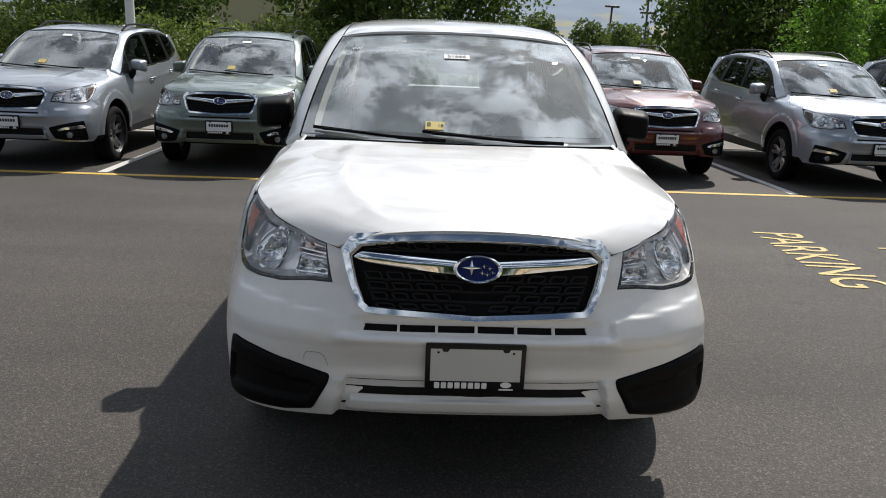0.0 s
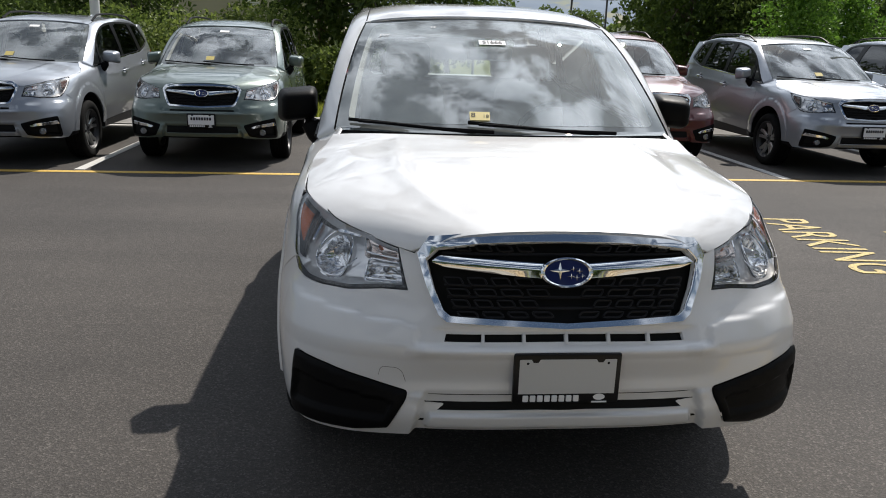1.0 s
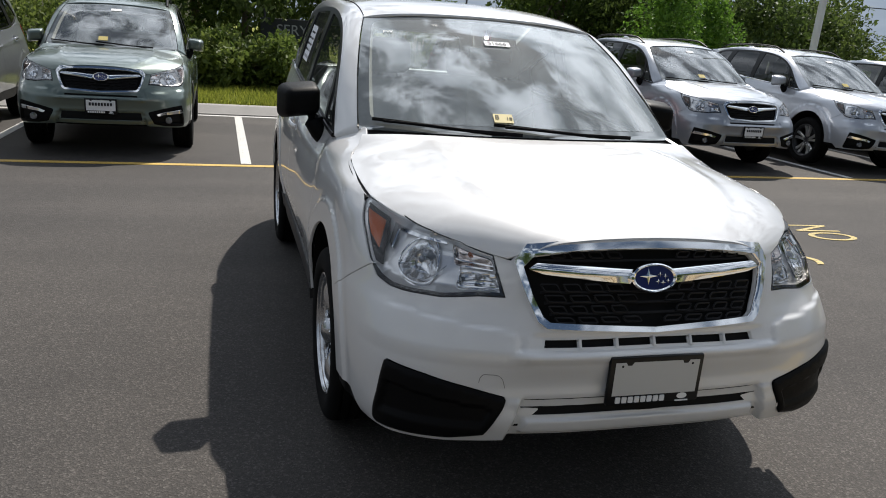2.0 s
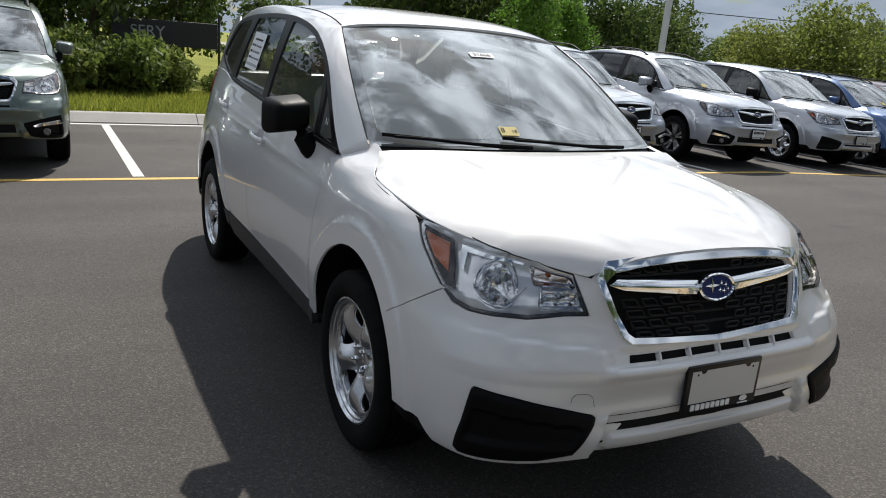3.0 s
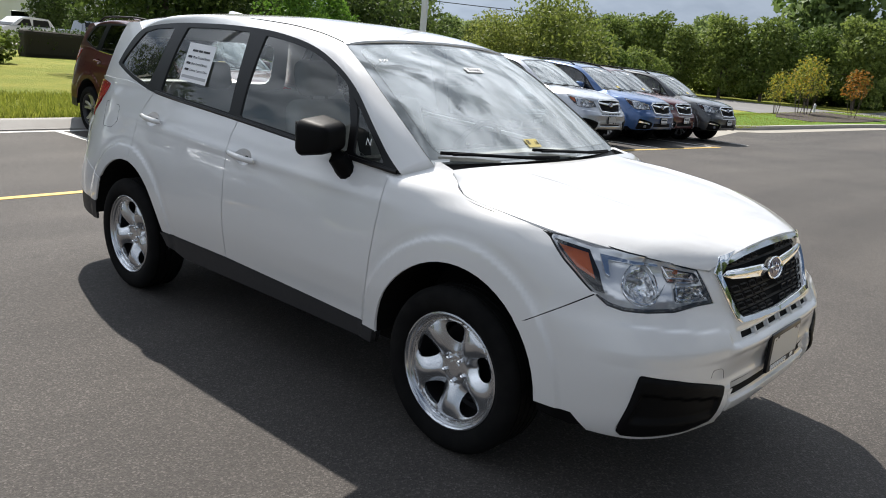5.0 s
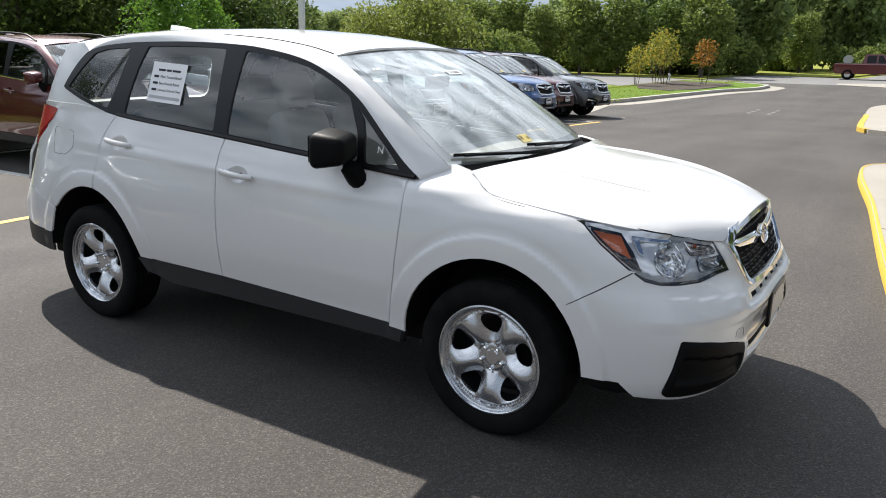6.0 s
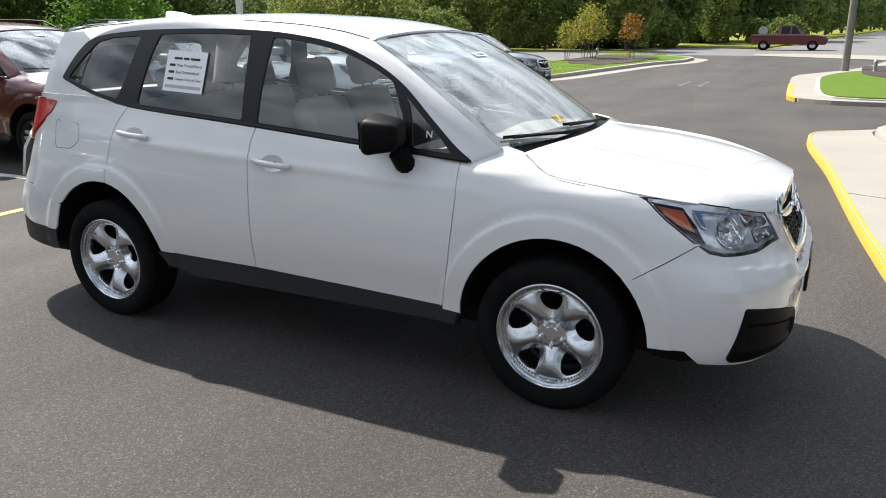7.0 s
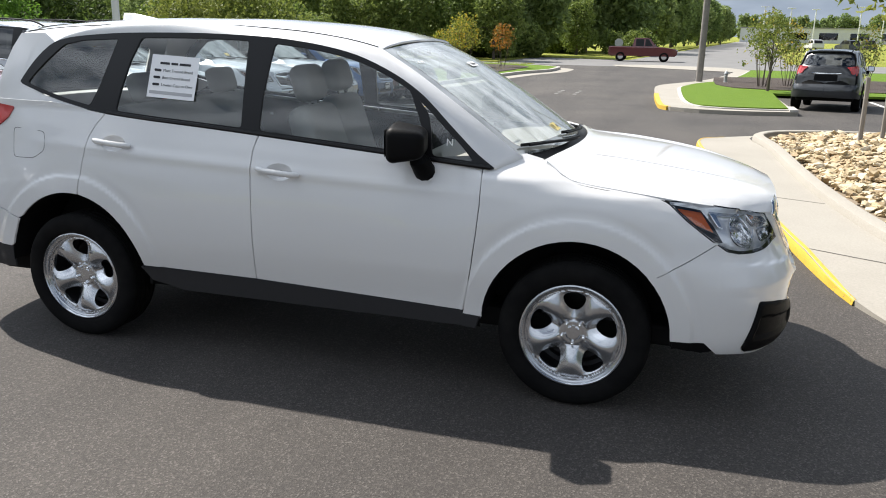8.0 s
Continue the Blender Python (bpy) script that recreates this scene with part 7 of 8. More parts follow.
T_TALL.matrix_basis = Matrix.Translation((66.0, 19.0, 0))
T_YOUNG.matrix_basis = Matrix.Translation((9.1, -3.75, 0.1))
T_CREPE.matrix_basis = Matrix.Translation((17.8, 19.6, 0.1))
put(T_CREPE, 12.9, 15.8, 0.85, 2.0, 0.1)
put(T_CREPE, 15.2, 16.4, 0.78, 3.0, 0.1)
put(T_CREPE, 13.9, 17.2, 0.75, 3.6, 0.1)
put(T_BRIGHT, 10.2, 14.3, 0.9, 1.0, 0.1)
for x, y, s, sz in ((13.6, 22.5, 1.0, 1.1), (9.6, 23.0, 1.0, 1.15), (8.6, 19.6, 0.9, 1.0), (16.5, 20.5, 0.85, 0.58), (-13.5, 17.0, 0.75, 0.7), (-6.5, 16.6, 0.85, 0.95), (-1.9, 19.0, 1.0, 1.1), (1.6, 19.5, 0.75, 0.85), (-0.7, 17.9, 0.85, 1.0), (-17.5, 18.5, 0.75, 0.7), (-7.6, 18.2, 0.6, 0.55),
                (14.5, 27.0, 1.1, 1.2), (18.8, 19.2, 0.75, 0.50), (10.2, 17.2, 0.72, 0.8), (21.0, 24.0, 0.8, 0.62)):
    put(T_NEAR, x, y, s, x * 1.7, 0.1, sz)
for x, y, s, sz in ((22.0, 16.0, 0.62, 0.60), (24.5, 17.5, 0.62, 0.52), (27.5, 18.2, 0.70, 0.58), (30.5, 20.0, 0.72, 0.55), (33.5, 21.0, 0.7, 0.62), (35.5, 24.0, 0.9, 0.62), (39.0, 30.0, 1.0, 0.66), (23.0, 13.8, 0.50, 0.50), (25.8, 14.4, 0.42, 0.42), (28.6, 15.2, 0.42, 0.45), (31.5, 16.0, 0.40, 0.40), (20.8, 15.0, 0.6, 0.62)):
    put(T_MID, x, y, s, x * 2.1, 0.1, sz)
put(T_LIGHT, 17.2, 14.2, 0.78, 1.1, 0.1)
put(T_LIGHT, 21.2, 14.6, 0.72, 2.2, 0.1)
put(T_LIGHT, 24.0, 12.9, 0.45, 0.4, 0.1)
put(T_YELLOW, 31.6, 9.5, 0.95, 2.0, 0.12)
put(T_YELLOW, 28.3, 9.3, 0.7, 4.0, 0.12)
put(T_THIN, 22.2, -3.7, 0.85, 1.0, 0.12)
put(T_YOUNG, 19.8, -2.9, 0.62, 0.6, 0.12)
put(T_THIN, 24.5, -6.3, 0.9, 0.5, 0.12)
# woods beyond the street
for i in range(34):
    y = 3.5 + i * 1.9 + RNG.normal() * 0.6
    x = 58.0 + RNG.random() * 7 + (6 if i < 2 else 0) + 0.12 * y
    put(T_TALL, x, y + (6 if i < 1 else 0), (0.42 + 0.10 * RNG.random()) if y > 13 else (0.66 + 0.2 * RNG.random()), i * 1.3, 0)
for i in range(16):
    put(T_TALL, 70 + i * 7.0, 4.5 - 0.30 * i * 3 + RNG.normal(), 0.62 + 0.2 * RNG.random(), i * 2.3, 0)
for i in range(12):
    put(T_MID, 54.0 + RNG.random() * 2, 7.0 + i * 3.1, 0.75 + 0.3 * RNG.random(), i * 1.9, 0)
# undergrowth along the edge of the woods
for i in range(30):
    put(T_SHRUB, 56.5 + RNG.random() * 2.5 + 0.10 * (3 + 2.1 * i), 3.0 + 2.1 * i + RNG.normal() * 0.5, 1.9 + 0.9 * RNG.random(), i * 2.1, 0)
# shrubs before the signboard and along the left
for x, y, s in ((-1.4, 14.2, 1.05), (0.6, 14.9, 0.8), (-2.6, 14.4, 1.1), (-0.9, 15.2, 0.95), (0.2, 15.6, 0.9), (1.6, 14.9, 0.45), (2.1, 15.4, 0.4), (24.8, 11.6, 0.7), (22.6, 12.0, 0.8), (26.6, 12.2, 0.6), (5.2, 26.0, 1.3), (6.4, 27.5, 1.2), (9.5, 40.0, 1.6), (8.0, 32.0, 0.7)):
    put(T_SHRUB, x, y, s, x * 3.3, 0.1)
for x, y, s in ((-4.2, 13.8, 0.85), (-5.8, 14.0, 0.9), (-7.6, 13.9, 0.95), (-9.4, 14.0, 0.97), (-11.2, 14.0, 1.0), (-13.0, 14.2, 1.0), (-15.0, 14.4, 1.05), (-8.4, 15.3, 1.12), (-12.2, 15.4, 1.12), (-3.2, 15.2, 0.95)):
    put(T_HEDGE, x, y, s, x * 3.3, 0.1)
# round trees far behind the red SUV, and distant tree line
for x, y, s in ((31.5, 86, 1.0), (37, 95, 1.2), (16, 100, 1.2), (42, 110, 1.4), (52, 90, 1.5), (60, 85, 1.6), (28, 70, 0.6), (14, 62, 0.8), (20, 75, 0.9)):
    put(T_ROUND, x, y, s, x)
for i in range(62):
    put(T_FAR, 255 + RNG.random() * 20, -118 + i * 3.0, 0.62 + 0.25 * RNG.random(), i * 1.1)
for i in range(26):
    put(T_FAR, -75 + i * 7.5, 120 + RNG.random() * 10, 0.36 + 0.12 * RNG.random(), i * 0.7)

# unseen trees behind the way, mirrored in the chrome and enlarged to shade the car's front
for i in range(12):
    put(T_ROUND, -14 + 5.4 * i, -31.0 - 3.5 * (i % 3), 1.9 + 0.25 * (i % 2), i * 1.37)

# pampas grass
pam = empty("pampas_grass")
tagged(pam, "clump of pampas grass with pale plumes on the lawn", "grass clump")
bm = bmesh.new()
for i in range(150):
    a, l = RNG.random() * 6.28, 0.9 + RNG.random() * 0.7
    r0 = RNG.random() * 0.25
    p0 = Vector((r0 * math.cos(a), r0 * math.sin(a), 0))
    p1 = p0 + Vector((math.cos(a) * 0.35 * l, math.sin(a) * 0.35 * l, l * 0.85))
    p2 = p0 + Vector((math.cos(a) * 0.85 * l, math.sin(a) * 0.85 * l, l * 0.75))
    w = Vector((-math.sin(a), math.cos(a), 0)) * 0.02
    v = [bm.verts.new(q) for q in (p0 - w, p0 + w, p1 + w, p1 - w, p2)]
    bm.faces.new(v[:4])
    bm.faces.new((v[3], v[2], v[4]))
part("leaf_tuft", bm, M_LEAF_LIGHT, pam)
for i in range(9):
    a, r = RNG.random() * 6.28, 0.15 + RNG.random() * 0.4
    x, y, z = r * math.cos(a), r * math.sin(a), 1.35 + RNG.random() * 0.45
    bm = bmesh.new()
    tube(bm, [(x * 0.4, y * 0.4, 0.2), (x, y, z), (x * 1.05, y * 1.05, z + 0.12), (x * 1.15, y * 1.15, z + 0.35), (x * 1.3, y * 1.3, z + 0.55)], [0.008, 0.012, 0.06, 0.065, 0.01], 7)
    part("plume", bm, M_PLUME, pam, smooth=True)
pam.matrix_basis = pose(4.5, 23.8, 0.1) @ Matrix.Diagonal((0.72, 0.72, 0.78, 1))
copy_thing(pam, pose(5.4, 24.6, 0.1, 0, 0, 80) @ Matrix.Diagonal((0.7, 0.7, 0.75, 1)))

# grass blades near the kerb
def blades(name, xs, ys, count, h, mat, label, z=0.13):
    rng = np.random.default_rng(41)
    x, y = xs[0] + (xs[1] - xs[0]) * rng.random(count), ys[0] + (ys[1] - ys[0]) * rng.random(count) ** 1.4
    a = rng.random(count) * 6.283
    hh = h * (0.4 + 0.9 * rng.random(count))
    w = 0.012
    lean = rng.normal(size=(count, 2)) * 0.35 * hh[:, None]
    p = np.stack([x, y, np.full(count, z - 0.02)], 1)
    d = np.stack([np.cos(a) * w, np.sin(a) * w, np.zeros(count)], 1)
    tip = p + np.c_[lean, hh + 0.02]
    v = np.stack([p - d, p + d, tip], 1).reshape(-1, 3)
    ob = mesh_object(name, v, [(3 * i, 3 * i + 1, 3 * i + 2) for i in range(count)], mat, smooth=False)
    return tagged(ob, label, "grass", kind="stuff")


blades("grass_blades", (-4.5, 6.5), (10.72, 15.0), 26000, 0.11, M_BLADE, "rough tufted grass of the lawn behind the kerb")
blades("grass_blades", (17.8, 36.0), (6.6, 12.0), 9000, 0.06, M_BLADE, "mown grass of the corner lawn")


# ---------- poles, signs, far buildings, small things ----------
def pole(name, x, y, h, r0, r1, mat, label, square=False, z=0.0):
    bm = bmesh.new()
    tube(bm, [(0, 0, 0), (0, 0, h * 0.5), (0, 0, h)], [r0, (r0 + r1) / 2, r1], 4 if square else 16)
    ob = part(name, bm, mat, smooth=not square)
    ob.matrix_basis = pose(x, y, z, 0, 0, 45 if square else 0)
    tagged(ob, label, "pole")
    return ob


pole("light_pole", 11.6, 12.3, 8.5, 0.085, 0.075, M_POLE_WHITE, "white metal light pole behind the parked row")
pole("light_pole", -5.45, 11.8, 8.5, 0.085, 0.075, M_POLE_WHITE, "white metal light pole on the lawn behind the kerb")
pole("utility_pole", 24.35, -1.15, 10.0, 0.145, 0.125, M_POLE, "weathered grey wooden utility pole on the island")
for i, (x, y) in enumerate(((20.4, 81.0), (25.0, 83.0))):
    lp = empty("street_lamp")
    tagged(lp, "tall dark street lamp far behind the row", "street lamp", "far lamps")
    bm = bmesh.new()
    tube(bm, [(0, 0, 0), (0, 0, 7.2 - i * 0.3 + (2 if i else 0))], 0.11, 8)
    part("post", bm, M_POLE_DARK, lp)
    bm = bmesh.new()
    rbox(bm, (-0.75, -0.2, 7.1 - i * 0.3), (0.75, 0.2, 7.3 - i * 0.3), 0.04)
    part("lamp_head", bm, M_POLE_DARK, lp)
    lp.matrix_basis = pose(x, y, 0)

# overhead cable
bm = bmesh.new()
pts = []
for k in range(25):
    t = k / 24
    pts.append((10 + 70 * t, 46 - 22 * t, 5.35 + 0.9 * (2 * t - 1) ** 2))
tube(bm, pts, 0.03, 5)
tagged(part("overhead_cable", bm, M_POLE_DARK), "thin black overhead cable above the trees", "cable")

# signboard half hidden by shrubs
sb = empty("signboard")
tagged(sb, "dark signboard with pale letters behind the shrubs", "sign")
bm = bmesh.new()
rbox(bm, (-1.15, -0.03, -0.28), (1.10, 0.03, 0.28), 0.01)
part("board", bm, M_SIGNBOARD, sb)
text_mesh("letters", "SERY", 0.34, Mat("pale_letters", (0.34, 0.35, 0.35), 0.6).m, pose(-0.42, -0.034, 0.02, 90), sb, 0.002)
for x in (-1.05, 1.14):
    bm = bmesh.new()
    tube(bm, [(x, 0.02, -1.35), (x, 0.02, 0.5)], 0.03, 8)
    part("post", bm, M_POLE_DARK, sb)
sb.matrix_basis = pose(0.78, 16.3, 1.34)

# road sign seen from behind, hydrant, stakes
rs = empty("road_sign")
tagged(rs, "grey back of a road sign on a thin post", "road sign")
bm = bmesh.new()
tube(bm, [(0, 0, -0.1), (0, 0, 1.65)], 0.035, 8)
part("post", bm, M_SIGNBACK, rs)
bm = bmesh.new()
bmesh.ops.create_cone(bm, cap_ends=True, segments=8, radius1=0.38, radius2=0.38, depth=0.02, matrix=pose(-0.05, 0, 1.32, 0, 90, 0) @ pose(0, 0, 0, 0, 0, 22.5))
part("sign_plate", bm, M_SIGNBACK, rs)
rs.matrix_basis = pose(51.0, 3.55, 0.0)


def hydrant(x, y, z, mat, label):
    h = empty("fire_hydrant")
    tagged(h, label, "hydrant")
    bm = bmesh.new()
    revolve(bm, [(0, 0.13), (0.05, 0.13), (0.06, 0.09), (0.45, 0.09), (0.47, 0.12), (0.52, 0.12), (0.60, 0.07), (0.66, 0.03), (0.68, 0.0005)], 16, "z")
    part("barrel", bm, mat, h, smooth=True)
    bm = bmesh.new()
    tube(bm, [(-0.17, 0, 0.38), (0.17, 0, 0.38)], 0.05, 10)
    part("outlets", bm, mat, h, smooth=True)
    h.matrix_basis = pose(x, y, z) @ Matrix.Diagonal((0.75, 0.75, 0.75, 1))
    return h


hydrant(23.3, -1.95, 0.15, M_SIGNBACK, "grey fire hydrant in the mulch of the island")
hydrant(35.2, 9.9, 0.13, M_POLE_WHITE, "white fire hydrant at the lawn's edge")
for i, (x, y) in enumerate(((8.53, -3.02), (9.12, -3.45))):
    bm = bmesh.new()
    tube(bm, [(0, 0, -0.1), (0.01, 0, 0.5), (0.0, 0.01, 0.98)], [0.034, 0.034, 0.032], 8)
    st = part("tree_stake", bm, M_POLE, smooth=True)
    st.matrix_basis = pose(x, y, 0.12)
    tagged(st, "grey wooden tree stake standing in the stone bed", "stake", "tree stakes")

# pickup on the street
def pickup(x, y, turn, paint, label):
    p = empty("pickup_truck")
    tagged(p, label, "pickup truck")
    prof = [(-2.60, 0.55), (-2.62, 0.80), (-2.50, 0.98), (-1.55, 1.10), (-1.05, 1.12), (2.58, 1.12), (2.62, 0.60), (2.45, 0.42), (-2.45, 0.42)]
    bm = bmesh.new()
    rows = []
    for sx_, k in ((-0.90, 0.96), (-0.86, 1.0), (0.86, 1.0), (0.90, 0.96)):
        rows.append([bm.verts.new((sx_, yy * k if abs(yy) > 2 else yy, zz - (0.05 if abs(sx_) > 0.88 and zz > 1 else 0))) for yy, zz in prof])
    for A, B in zip(rows, rows[1:]):
        for i in range(len(prof)):
            j = (i + 1) % len(prof)
            bm.faces.new((A[i], A[j], B[j], B[i]))
    bm.faces.new(rows[0][::-1])
    bm.faces.new(rows[-1])
    bmesh.ops.recalc_face_normals(bm, faces=bm.faces)
    body = part("body", bm, paint, p)
    bm = bmesh.new()
    lo_, hi_ = [(-1.10, 1.10), (0.80, 1.10)], [(-0.45, 1.80), (0.66, 1.80)]
    v = []
    for sx_, q in ((-0.84, lo_), (0.84, lo_), (-0.66, hi_), (0.66, hi_)):
        v.append([bm.verts.new((sx_, a, b)) for a, b in q])
    bm.faces.new((v[0][0], v[0][1], v[2][1], v[2][0]))
    bm.faces.new((v[1][1], v[1][0], v[3][0], v[3][1]))
    bm.faces.new((v[2][0], v[2][1], v[3][1], v[3][0]))
    bm.faces.new((v[0][0], v[2][0], v[3][0], v[1][0]))
    bm.faces.new((v[0][1], v[1][1], v[3][1], v[2][1]))
    bmesh.ops.recalc_face_normals(bm, faces=bm.faces)
    bmesh.ops.bevel(bm, geom=list(bm.edges), offset=0.06, segments=2, affect="EDGES")
    cabn = part("cab", bm, paint, p, smooth=True)
    for sd in (-1, 1):
        for y0, y1 in ((-0.78, -0.18), (-0.08, 0.52)):
            bm = bmesh.new()
            f = [bm.verts.new((sd * (0.850 - 0.18 * (zz - 1.10) / 0.70), yy, zz)) for yy, zz in ((y0, 1.18), (y1, 1.18), (y1, 1.70), (y0 + 0.36 * (y0 < -0.5), 1.70))]
            bm.faces.new(f)
            part("window", bm, M_GLOSSBLACK, cabn)
        for yy in (-1.65, 1.65):
            bm = bmesh.new()
            revolve(bm, [(-0.1, 0.2), (-0.1, 0.36), (0.08, 0.37), (0.11, 0.33), (0.11, 0.22), (0.07, 0.20), (0.08, 0.05), (0.09, 0.001)], 24)
            wheel = part("wheel", bm, M_TYRE, p, smooth=True)
            wheel.matrix_basis = pose(sd * 0.80, yy, 0.37, 0, 0, 0 if sd > 0 else 180)
            bm = bmesh.new()
            revolve(bm, [(0.085, 0.20), (0.10, 0.16), (0.09, 0.08), (0.10, 0.001)], 20)
            part("rim", bm, M_ALLOY, wheel, smooth=True)
    bm = bmesh.new()
    rbox(bm, (-0.70, 0.85, 0.95), (0.70, 2.5, 1.135), 0.01)
    part("load_bed", bm, M_BLACK, p)
    for sd in (-1, 1):
        bm = bmesh.new()
        rbox(bm, (sd * 0.72 - 0.14, -2.66, 0.76), (sd * 0.72 + 0.14, -2.52, 0.92), 0.03)
        part("headlight", bm, M_GLASS_LAMP, p)
    p.matrix_basis = pose(x, y, 0, 0, 0, turn)
    return p


pickup(46.0, 1.73, 0, PAINT_RED, "red crew-cab pickup on the street")
pickup(21.6, 54.5, 93, PAINT_SILVER, "silver pickup parked far across the lawn").location.z = 0.45


def far_car(x, y, turn, paint, label, group=""):
    """A car seen far off: body, cabin with panes, wheels, lamps."""
    c = empty("car")
    tagged(c, label, "car", group)
    for name, pr, w, mat in (("body", [(-2.2, 0.30), (-2.28, 0.62), (-2.1, 0.86), (-1.15, 1.02), (2.2, 1.08), (2.25, 0.45), (2.1, 0.28)], 0.89, paint), ("cabin", [(-1.2, 1.0), (-0.35, 1.58), (0.5, 1.66), (1.75, 1.60), (2.2, 1.05)], 0.70, paint)):
        bm = bmesh.new()
        rows = [[bm.verts.new((sx_, yy, zz)) for yy, zz in pr] for sx_ in (-w, w)]
        for i in range(len(pr)):
            j = (i + 1) % len(pr)
            bm.faces.new((rows[0][i], rows[0][j], rows[1][j], rows[1][i]))
        bm.faces.new(rows[0][::-1])
        bm.faces.new(rows[1])
        bmesh.ops.recalc_face_normals(bm, faces=bm.faces)
        bmesh.ops.bevel(bm, geom=list(bm.edges), offset=0.06, segments=2, affect="EDGES")
        part(name, bm, mat, c, smooth=True)
    for sd in (-1, 1):
        for y0, y1 in ((-0.75, 0.35), (0.45, 1.75)):
            bm = bmesh.new()
            bm.faces.new([bm.verts.new((sd * 0.704, yy, zz)) for yy, zz in ((y0, 1.08), (y1, 1.10), (y1 - 0.15, 1.50), (y0 + (0.5 if y0 < 0 else 0), 1.50))])
            part("window", bm, M_GLOSSBLACK, c)
        for yy in (-1.4, 1.3):
            bm = bmesh.new()
            revolve(bm, [(-0.1, 0.1), (-0.1, 0.32), (0.07, 0.33), (0.1, 0.22), (0.08, 0.2), (0.09, 0.001)], 16)
            part("wheel", bm, M_TYRE, c, smooth=True).matrix_basis = pose(sd * 0.80, yy, 0.33, 0, 0, 0 if sd > 0 else 180)
    for yy, z0, nm in ((-0.82, 1.05, "windscreen"), (2.03, 1.1, "rear_pane")):
        bm = bmesh.new()
        dy = 0.50 if yy < 0 else -0.33
        bm.faces.new([bm.verts.new((a, b, cc)) for a, b, cc in ((-0.62, yy - 0.33 if yy < 0 else yy + 0.17, z0), (0.62, yy - 0.33 if yy < 0 else yy + 0.17, z0), (0.58, yy + dy - 0.06 if yy < 0 else yy + dy + 0.14, 1.53), (-0.58, yy + dy - 0.06 if yy < 0 else yy + dy + 0.14, 1.53))])
        part(nm, bm, M_GLOSSBLACK, c)
    c.matrix_basis = pose(x, y, 0.02, 0, 0, turn)
    return c


far_car(16.6, 53.0, -70, PAINT_WHITE, "white SUV parked far across the lawn").location.z = 0.46

# clipped dark hedge by the far lot
hd = empty("hedge")
tagged(hd, "low dark clipped hedge by the far parking area", "hedge")
bm = bmesh.new()
rbox(bm, (-3.6, -0.6, 0), (3.6, 0.6, 0.95), 0.15, 2)
part("core", bm, M_HEDGE, hd)
v, f = leaf_cloud([(-3.3 + 0.55 * i, 0, 0.55) for i in range(13)], [0.66] * 13, 2600, 0.07)
mesh_object("leaves", v, f, M_LEAF_DARK, hd, smooth=False)
hd.matrix_basis = pose(13.2, 35.4, 0.1) @ Matrix.Diagonal((0.8, 0.8, 1.25, 1))

slab("far_lot", [(9, 46), (60, 46), (60, 96), (9, 96)], 0.05, 0.45, M_CONCRETE, "pale paved parking area far across the lawn")


# buildings
def building(name, x, y, w, d, h, mat, label, wins, turn=0.0, roof=0.3):
    b = empty(name)
    tagged(b, label, "building")
    bm = bmesh.new()
    rbox(bm, (-w / 2, -d / 2, -0.3), (w / 2, d / 2, h), 0)
    part("wall", bm, mat, b)
    bm = bmesh.new()
    rbox(bm, (-w / 2 - roof, -d / 2 - roof, h), (w / 2 + roof, d / 2 + roof, h + 0.25), 0.03)
    part("roof", bm, M_ROOFGREY, b)
    for wx, wz, ww, wh in wins:
        bm = bmesh.new()
        rbox(bm, (wx - ww / 2 - 0.06, -d / 2 - 0.05, wz - wh / 2 - 0.06), (wx + ww / 2 + 0.06, -d / 2 + 0.02, wz + wh / 2 + 0.06), 0.01)
        win = part("window", bm, M_POLE_WHITE, b)
        bm = bmesh.new()
        rbox(bm, (wx - ww / 2, -d / 2 - 0.06, wz - wh / 2), (wx + ww / 2, -d / 2 - 0.055, wz + wh / 2), 0)
        part("pane", bm, M_GLASS_DARK, win)
    b.matrix_basis = pose(x, y, 0, 0, 0, turn)
    return b


nursery = building("nursery_building", -10.0, 44.0, 16.0, 8.0, 6.5, M_STUCCO, "beige stuccoed building behind the hedge", [])
vent = empty("wall_vent")
vent.parent = nursery
for i in range(7):
    bm = bmesh.new()
    rbox(bm, (2.7, -4.06, 3.02 + 0.11 * i), (3.6, -4.01, 3.09 + 0.11 * i), 0.01)
    part("slat", bm, M_POLE_WHITE, vent)
fence = empty("rail_fence")
tagged(fence, "grey railing with boards beyond the hedge", "fence")
for i in range(14):
    bm = bmesh.new()
    rbox(bm, (i * 0.9 - 0.04, -0.04, 0), (i * 0.9 + 0.04, 0.04, 2.55), 0.01)
    part("post", bm, M_POLE, fence)
for z in (1.45, 1.95, 2.48):
    bm = bmesh.new()
    rbox(bm, (0, -0.03, z - 0.07), (11.7, 0.03, z + 0.07), 0.01)
    part("rail", bm, M_POLE, fence)
fence.matrix_basis = pose(-21.5, 27.0, 0.1)
dealer = building("showroom", 225.0, -44.0, 70.0, 26.0, 4.6, M_CLAD, "pale flat-roofed showroom far down the street", [(-26 + 9 * i, 2.1, 5.5, 2.2) for i in range(6)], -100)
building("shed", 43.0, 106.0, 16.0, 10.0, 5.0, M_CLAD, "white shed far behind the lawn", [(-9 + 6 * i, 2.4, 2.0, 1.4) for i in range(4)])
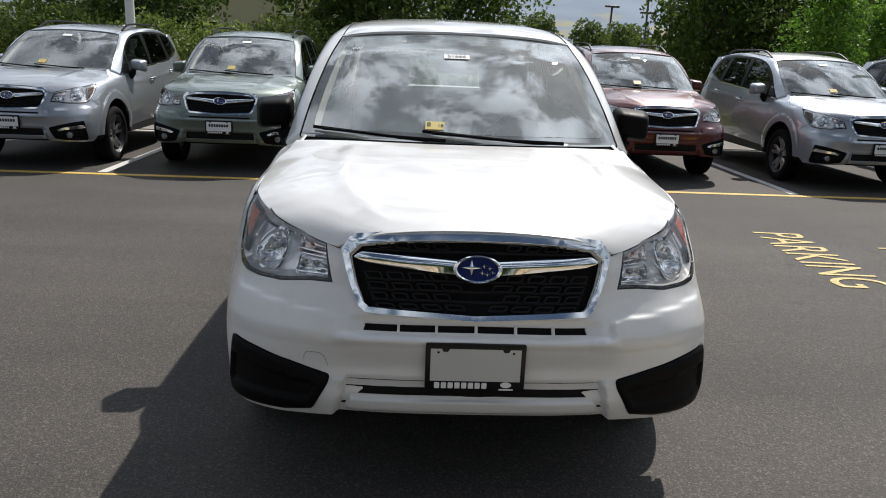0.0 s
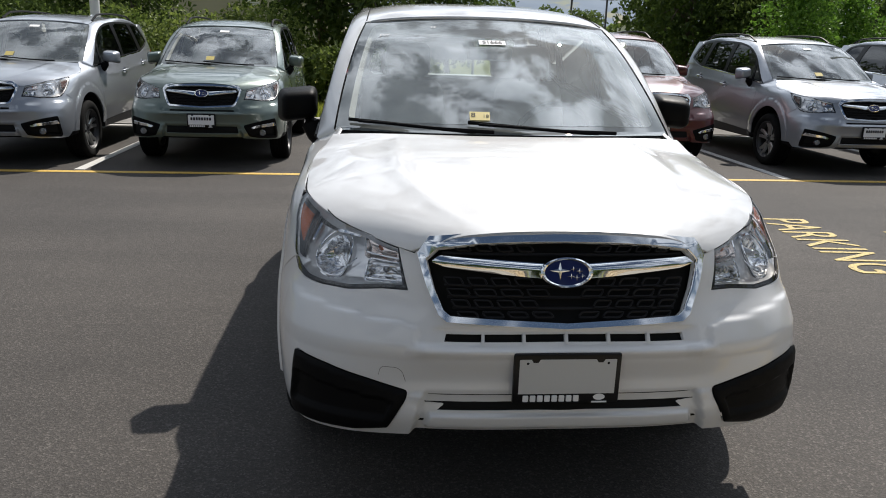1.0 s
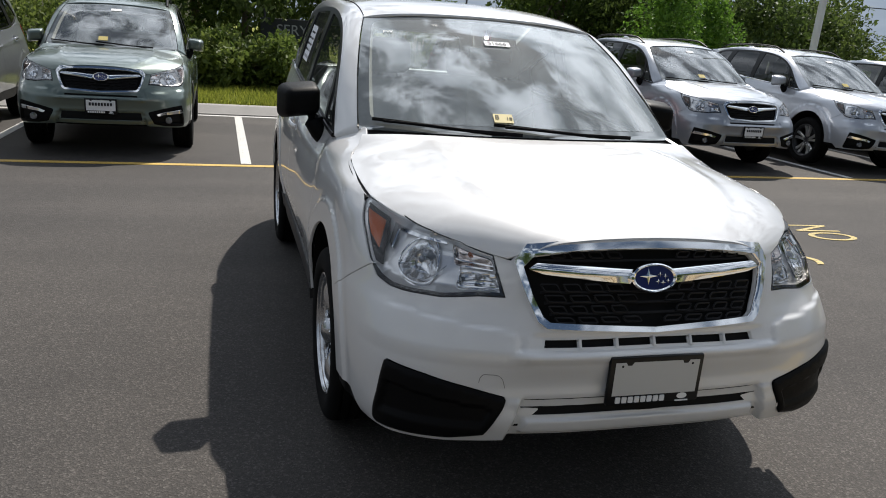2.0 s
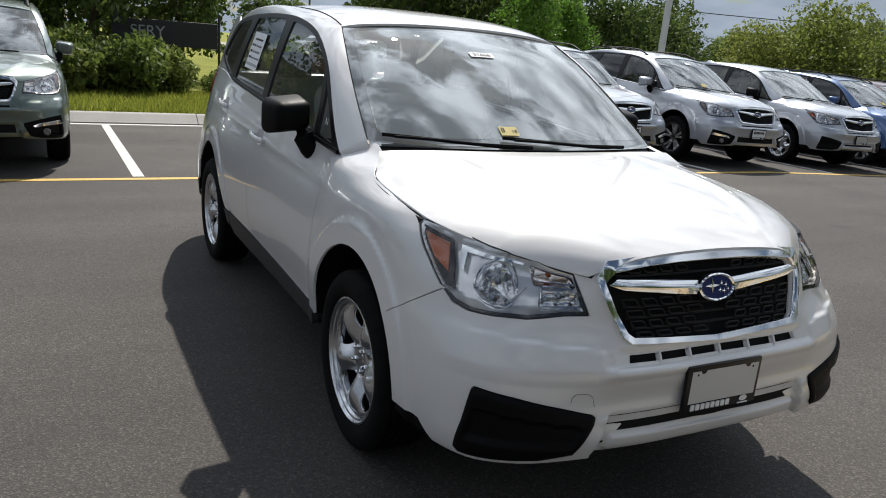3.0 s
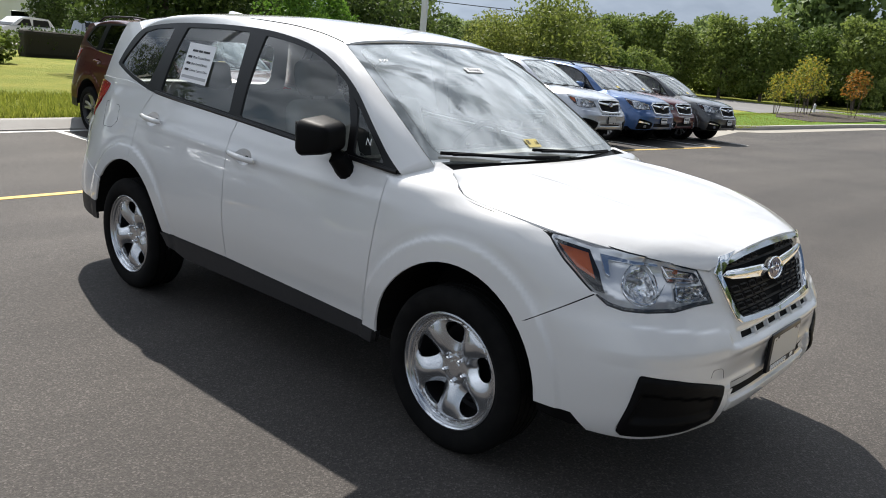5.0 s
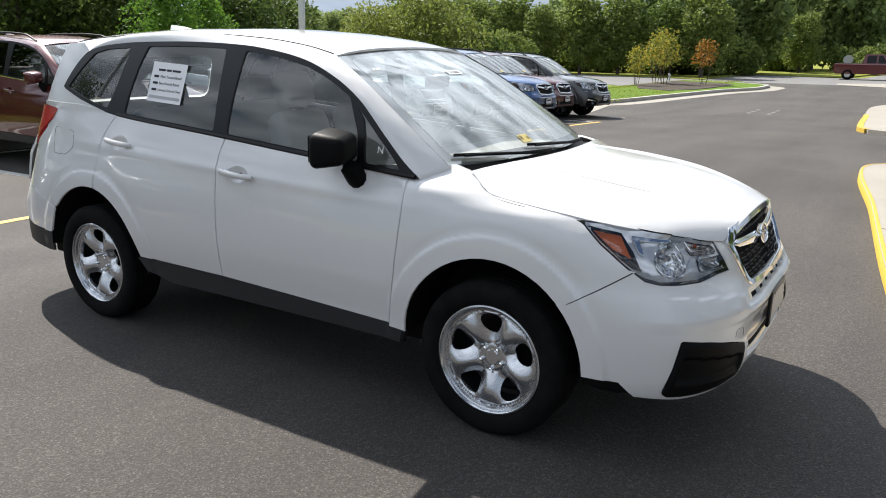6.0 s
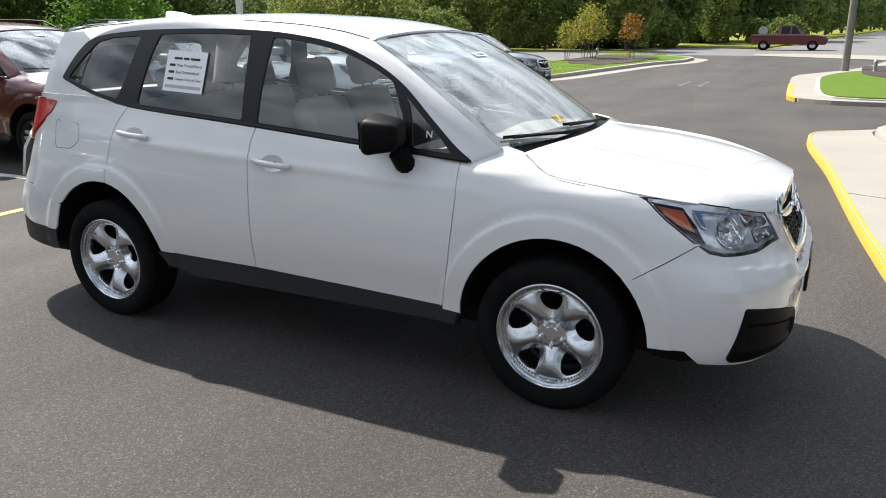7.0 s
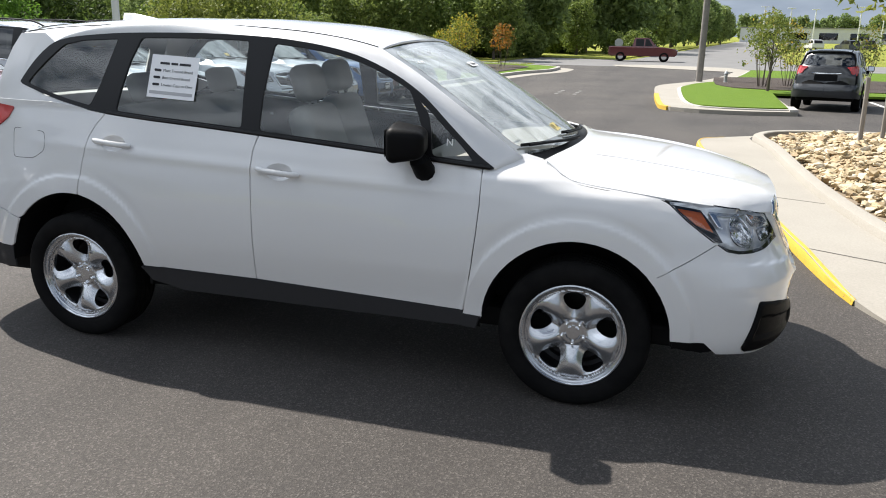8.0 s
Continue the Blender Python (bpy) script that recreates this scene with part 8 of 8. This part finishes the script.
# far car lot down the street
for i in range(9):
    lp = empty("lot_lamp")
    tagged(lp, "pale lamp post in the far car lot", "street lamp", "far lot lamps")
    bm = bmesh.new()
    tube(bm, [(0, 0, 0), (0, 0, 8.4)], 0.13, 8)
    part("post", bm, M_POLE_WHITE, lp)
    bm = bmesh.new()
    rbox(bm, (-0.9, -0.2, 8.4), (0.9, 0.2, 8.6), 0.04)
    part("lamp_head", bm, M_POLE_WHITE, lp)
    lp.matrix_basis = pose(150 + 7.0 * (i % 3), -14.5 - 5.2 * i, 0, 0, 0, 90)
paints = (PAINT_SILVER, PAINT_WHITE, PAINT_GREY, PAINT_BLACK, PAINT_RED, PAINT_ICE)
for i in range(11):
    far_car(96 + 4.5 * (i % 2), -13.0 - 2.9 * i, 90 + 8 * (i % 3), paints[i % 6], "car parked in the far lot down the street", "far lot cars")

# stone bed: the nearest stones singly, the rest as one mass
def stone_shape(seed):
    rng = np.random.default_rng(seed)
    bm = bmesh.new()
    bmesh.ops.create_icosphere(bm, subdivisions=1, radius=1)
    sx_, sy_, sz_ = 1.0, 0.55 + 0.35 * rng.random(), 0.24 + 0.20 * rng.random()
    for q in bm.verts:
        n = 1 + 0.26 * rng.normal()
        q.co = Vector((q.co.x * sx_ * n, q.co.y * sy_ * n, q.co.z * sz_ * n))
    v = [tuple(q.co) for q in bm.verts]
    f = [tuple(q.index for q in fc.verts) for fc in bm.faces]
    bm.free()
    return v, f


shapes = [stone_shape(100 + i) for i in range(9)]
meshes = []
for v, f in shapes:
    me = bpy.data.meshes.new("stone")
    me.from_pydata(v, [], f)
    me.materials.append(M_STONE)
    meshes.append(me)
bed = empty("stone_bed")
tagged(bed, "bed of tan river stones behind the sloping kerb", "stone bed")
region = [(-1.4, -3.52), (0.7, -2.82), (2.6, -2.27), (5.2, -1.97), (8.65, -1.80), (9.45, -2.35), (9.75, -3.4), (9.85, -9.4), (-4.9, -9.4), (-5.0, -6.1), (-3.1, -4.5)]
rng = np.random.default_rng(55)
placed, rest_v, rest_f, tries = [], [], [], 0
while len(placed) < 8200 and tries < 90000:
    tries += 1
    x, y = (2.2 + 7.7 * rng.random(), -4.6 + 2.8 * rng.random()) if len(placed) < 3900 else (-5.0 + 14.9 * rng.random(), -9.4 + 7.4 * rng.random())
    if not inside(region, np.array([[x, y]]))[0]:
        continue
    placed.append((x, y))
    s = 0.032 + 0.040 * rng.random() ** 1.8
    layer = 0.0 if len(placed) < 2000 else 0.025
    if len(placed) > 3900:
        s *= 1.5
    m = Matrix.Translation((x, y, 0.112 + layer + 0.02 * rng.random())) @ Euler((rng.normal() * 0.3, rng.normal() * 0.3, rng.random() * 6.28)).to_matrix().to_4x4() @ Matrix.Diagonal((s, s, s, 1))
    k = int(rng.integers(9))
    if layer and x < 6.4 and len(bed.children) < 300:
        ob = new("stone", meshes[k])
        ob.parent = bed
        ob.matrix_basis = m
    else:
        o = len(rest_v)
        rest_v += [m @ Vector(q) for q in shapes[k][0]]
        rest_f += [tuple(i + o for i in fc) for fc in shapes[k][1]]
mass = mesh_object("stone_mass", rest_v, rest_f, M_STONE, bed, smooth=False)
tagged(mass, "tan river stones", kind="stuff")


# ---------- the ground falls away to the east: far things are pushed out from the camera's mean eye to fit its view ---
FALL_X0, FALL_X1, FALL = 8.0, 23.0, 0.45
# mean camera eye; far things move along sight lines from here
MEAN_EYE = Vector((-4.1, -0.6, 1.58))


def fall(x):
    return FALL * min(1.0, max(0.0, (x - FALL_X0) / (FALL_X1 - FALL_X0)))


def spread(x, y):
    """How far the plan is scaled out from the camera's mean eye, to look the same in view where the ground lies lower;
    the parked row and what lies behind it keep their places.
    """
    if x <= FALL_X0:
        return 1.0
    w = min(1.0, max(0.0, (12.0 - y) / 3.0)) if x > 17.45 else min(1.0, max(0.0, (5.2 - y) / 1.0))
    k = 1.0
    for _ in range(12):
        k = 1.0 + w * fall(MEAN_EYE.x + k * (x - MEAN_EYE.x)) / MEAN_EYE.z
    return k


def pushed_out(p):
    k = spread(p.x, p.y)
    x, y = MEAN_EYE.x + k * (p.x - MEAN_EYE.x), MEAN_EYE.y + k * (p.y - MEAN_EYE.y)
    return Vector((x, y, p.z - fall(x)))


def push_mesh_out(me, cut):
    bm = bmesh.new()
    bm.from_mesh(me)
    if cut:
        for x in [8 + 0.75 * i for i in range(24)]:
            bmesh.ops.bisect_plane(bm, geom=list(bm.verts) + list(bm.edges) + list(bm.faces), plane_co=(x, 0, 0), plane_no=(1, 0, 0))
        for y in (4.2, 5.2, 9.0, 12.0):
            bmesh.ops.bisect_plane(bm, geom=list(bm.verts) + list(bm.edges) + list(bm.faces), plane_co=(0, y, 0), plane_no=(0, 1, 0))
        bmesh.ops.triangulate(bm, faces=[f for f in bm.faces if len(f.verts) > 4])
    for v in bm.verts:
        v.co = pushed_out(v.co)
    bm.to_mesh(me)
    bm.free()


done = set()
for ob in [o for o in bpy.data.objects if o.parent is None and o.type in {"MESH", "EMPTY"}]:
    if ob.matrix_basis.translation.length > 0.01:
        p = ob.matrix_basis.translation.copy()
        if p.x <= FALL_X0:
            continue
        q = pushed_out(p)
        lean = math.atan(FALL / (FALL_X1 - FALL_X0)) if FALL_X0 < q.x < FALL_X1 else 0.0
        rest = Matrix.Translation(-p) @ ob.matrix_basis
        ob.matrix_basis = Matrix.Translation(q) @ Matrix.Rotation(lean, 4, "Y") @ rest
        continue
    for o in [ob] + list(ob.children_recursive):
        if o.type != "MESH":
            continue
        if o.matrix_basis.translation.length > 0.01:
            o.matrix_basis = Matrix.Translation(pushed_out(o.matrix_basis.translation) - o.matrix_basis.translation) @ o.matrix_basis
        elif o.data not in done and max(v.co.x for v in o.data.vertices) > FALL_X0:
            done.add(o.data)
            push_mesh_out(o.data, len(o.data.vertices) < 400)
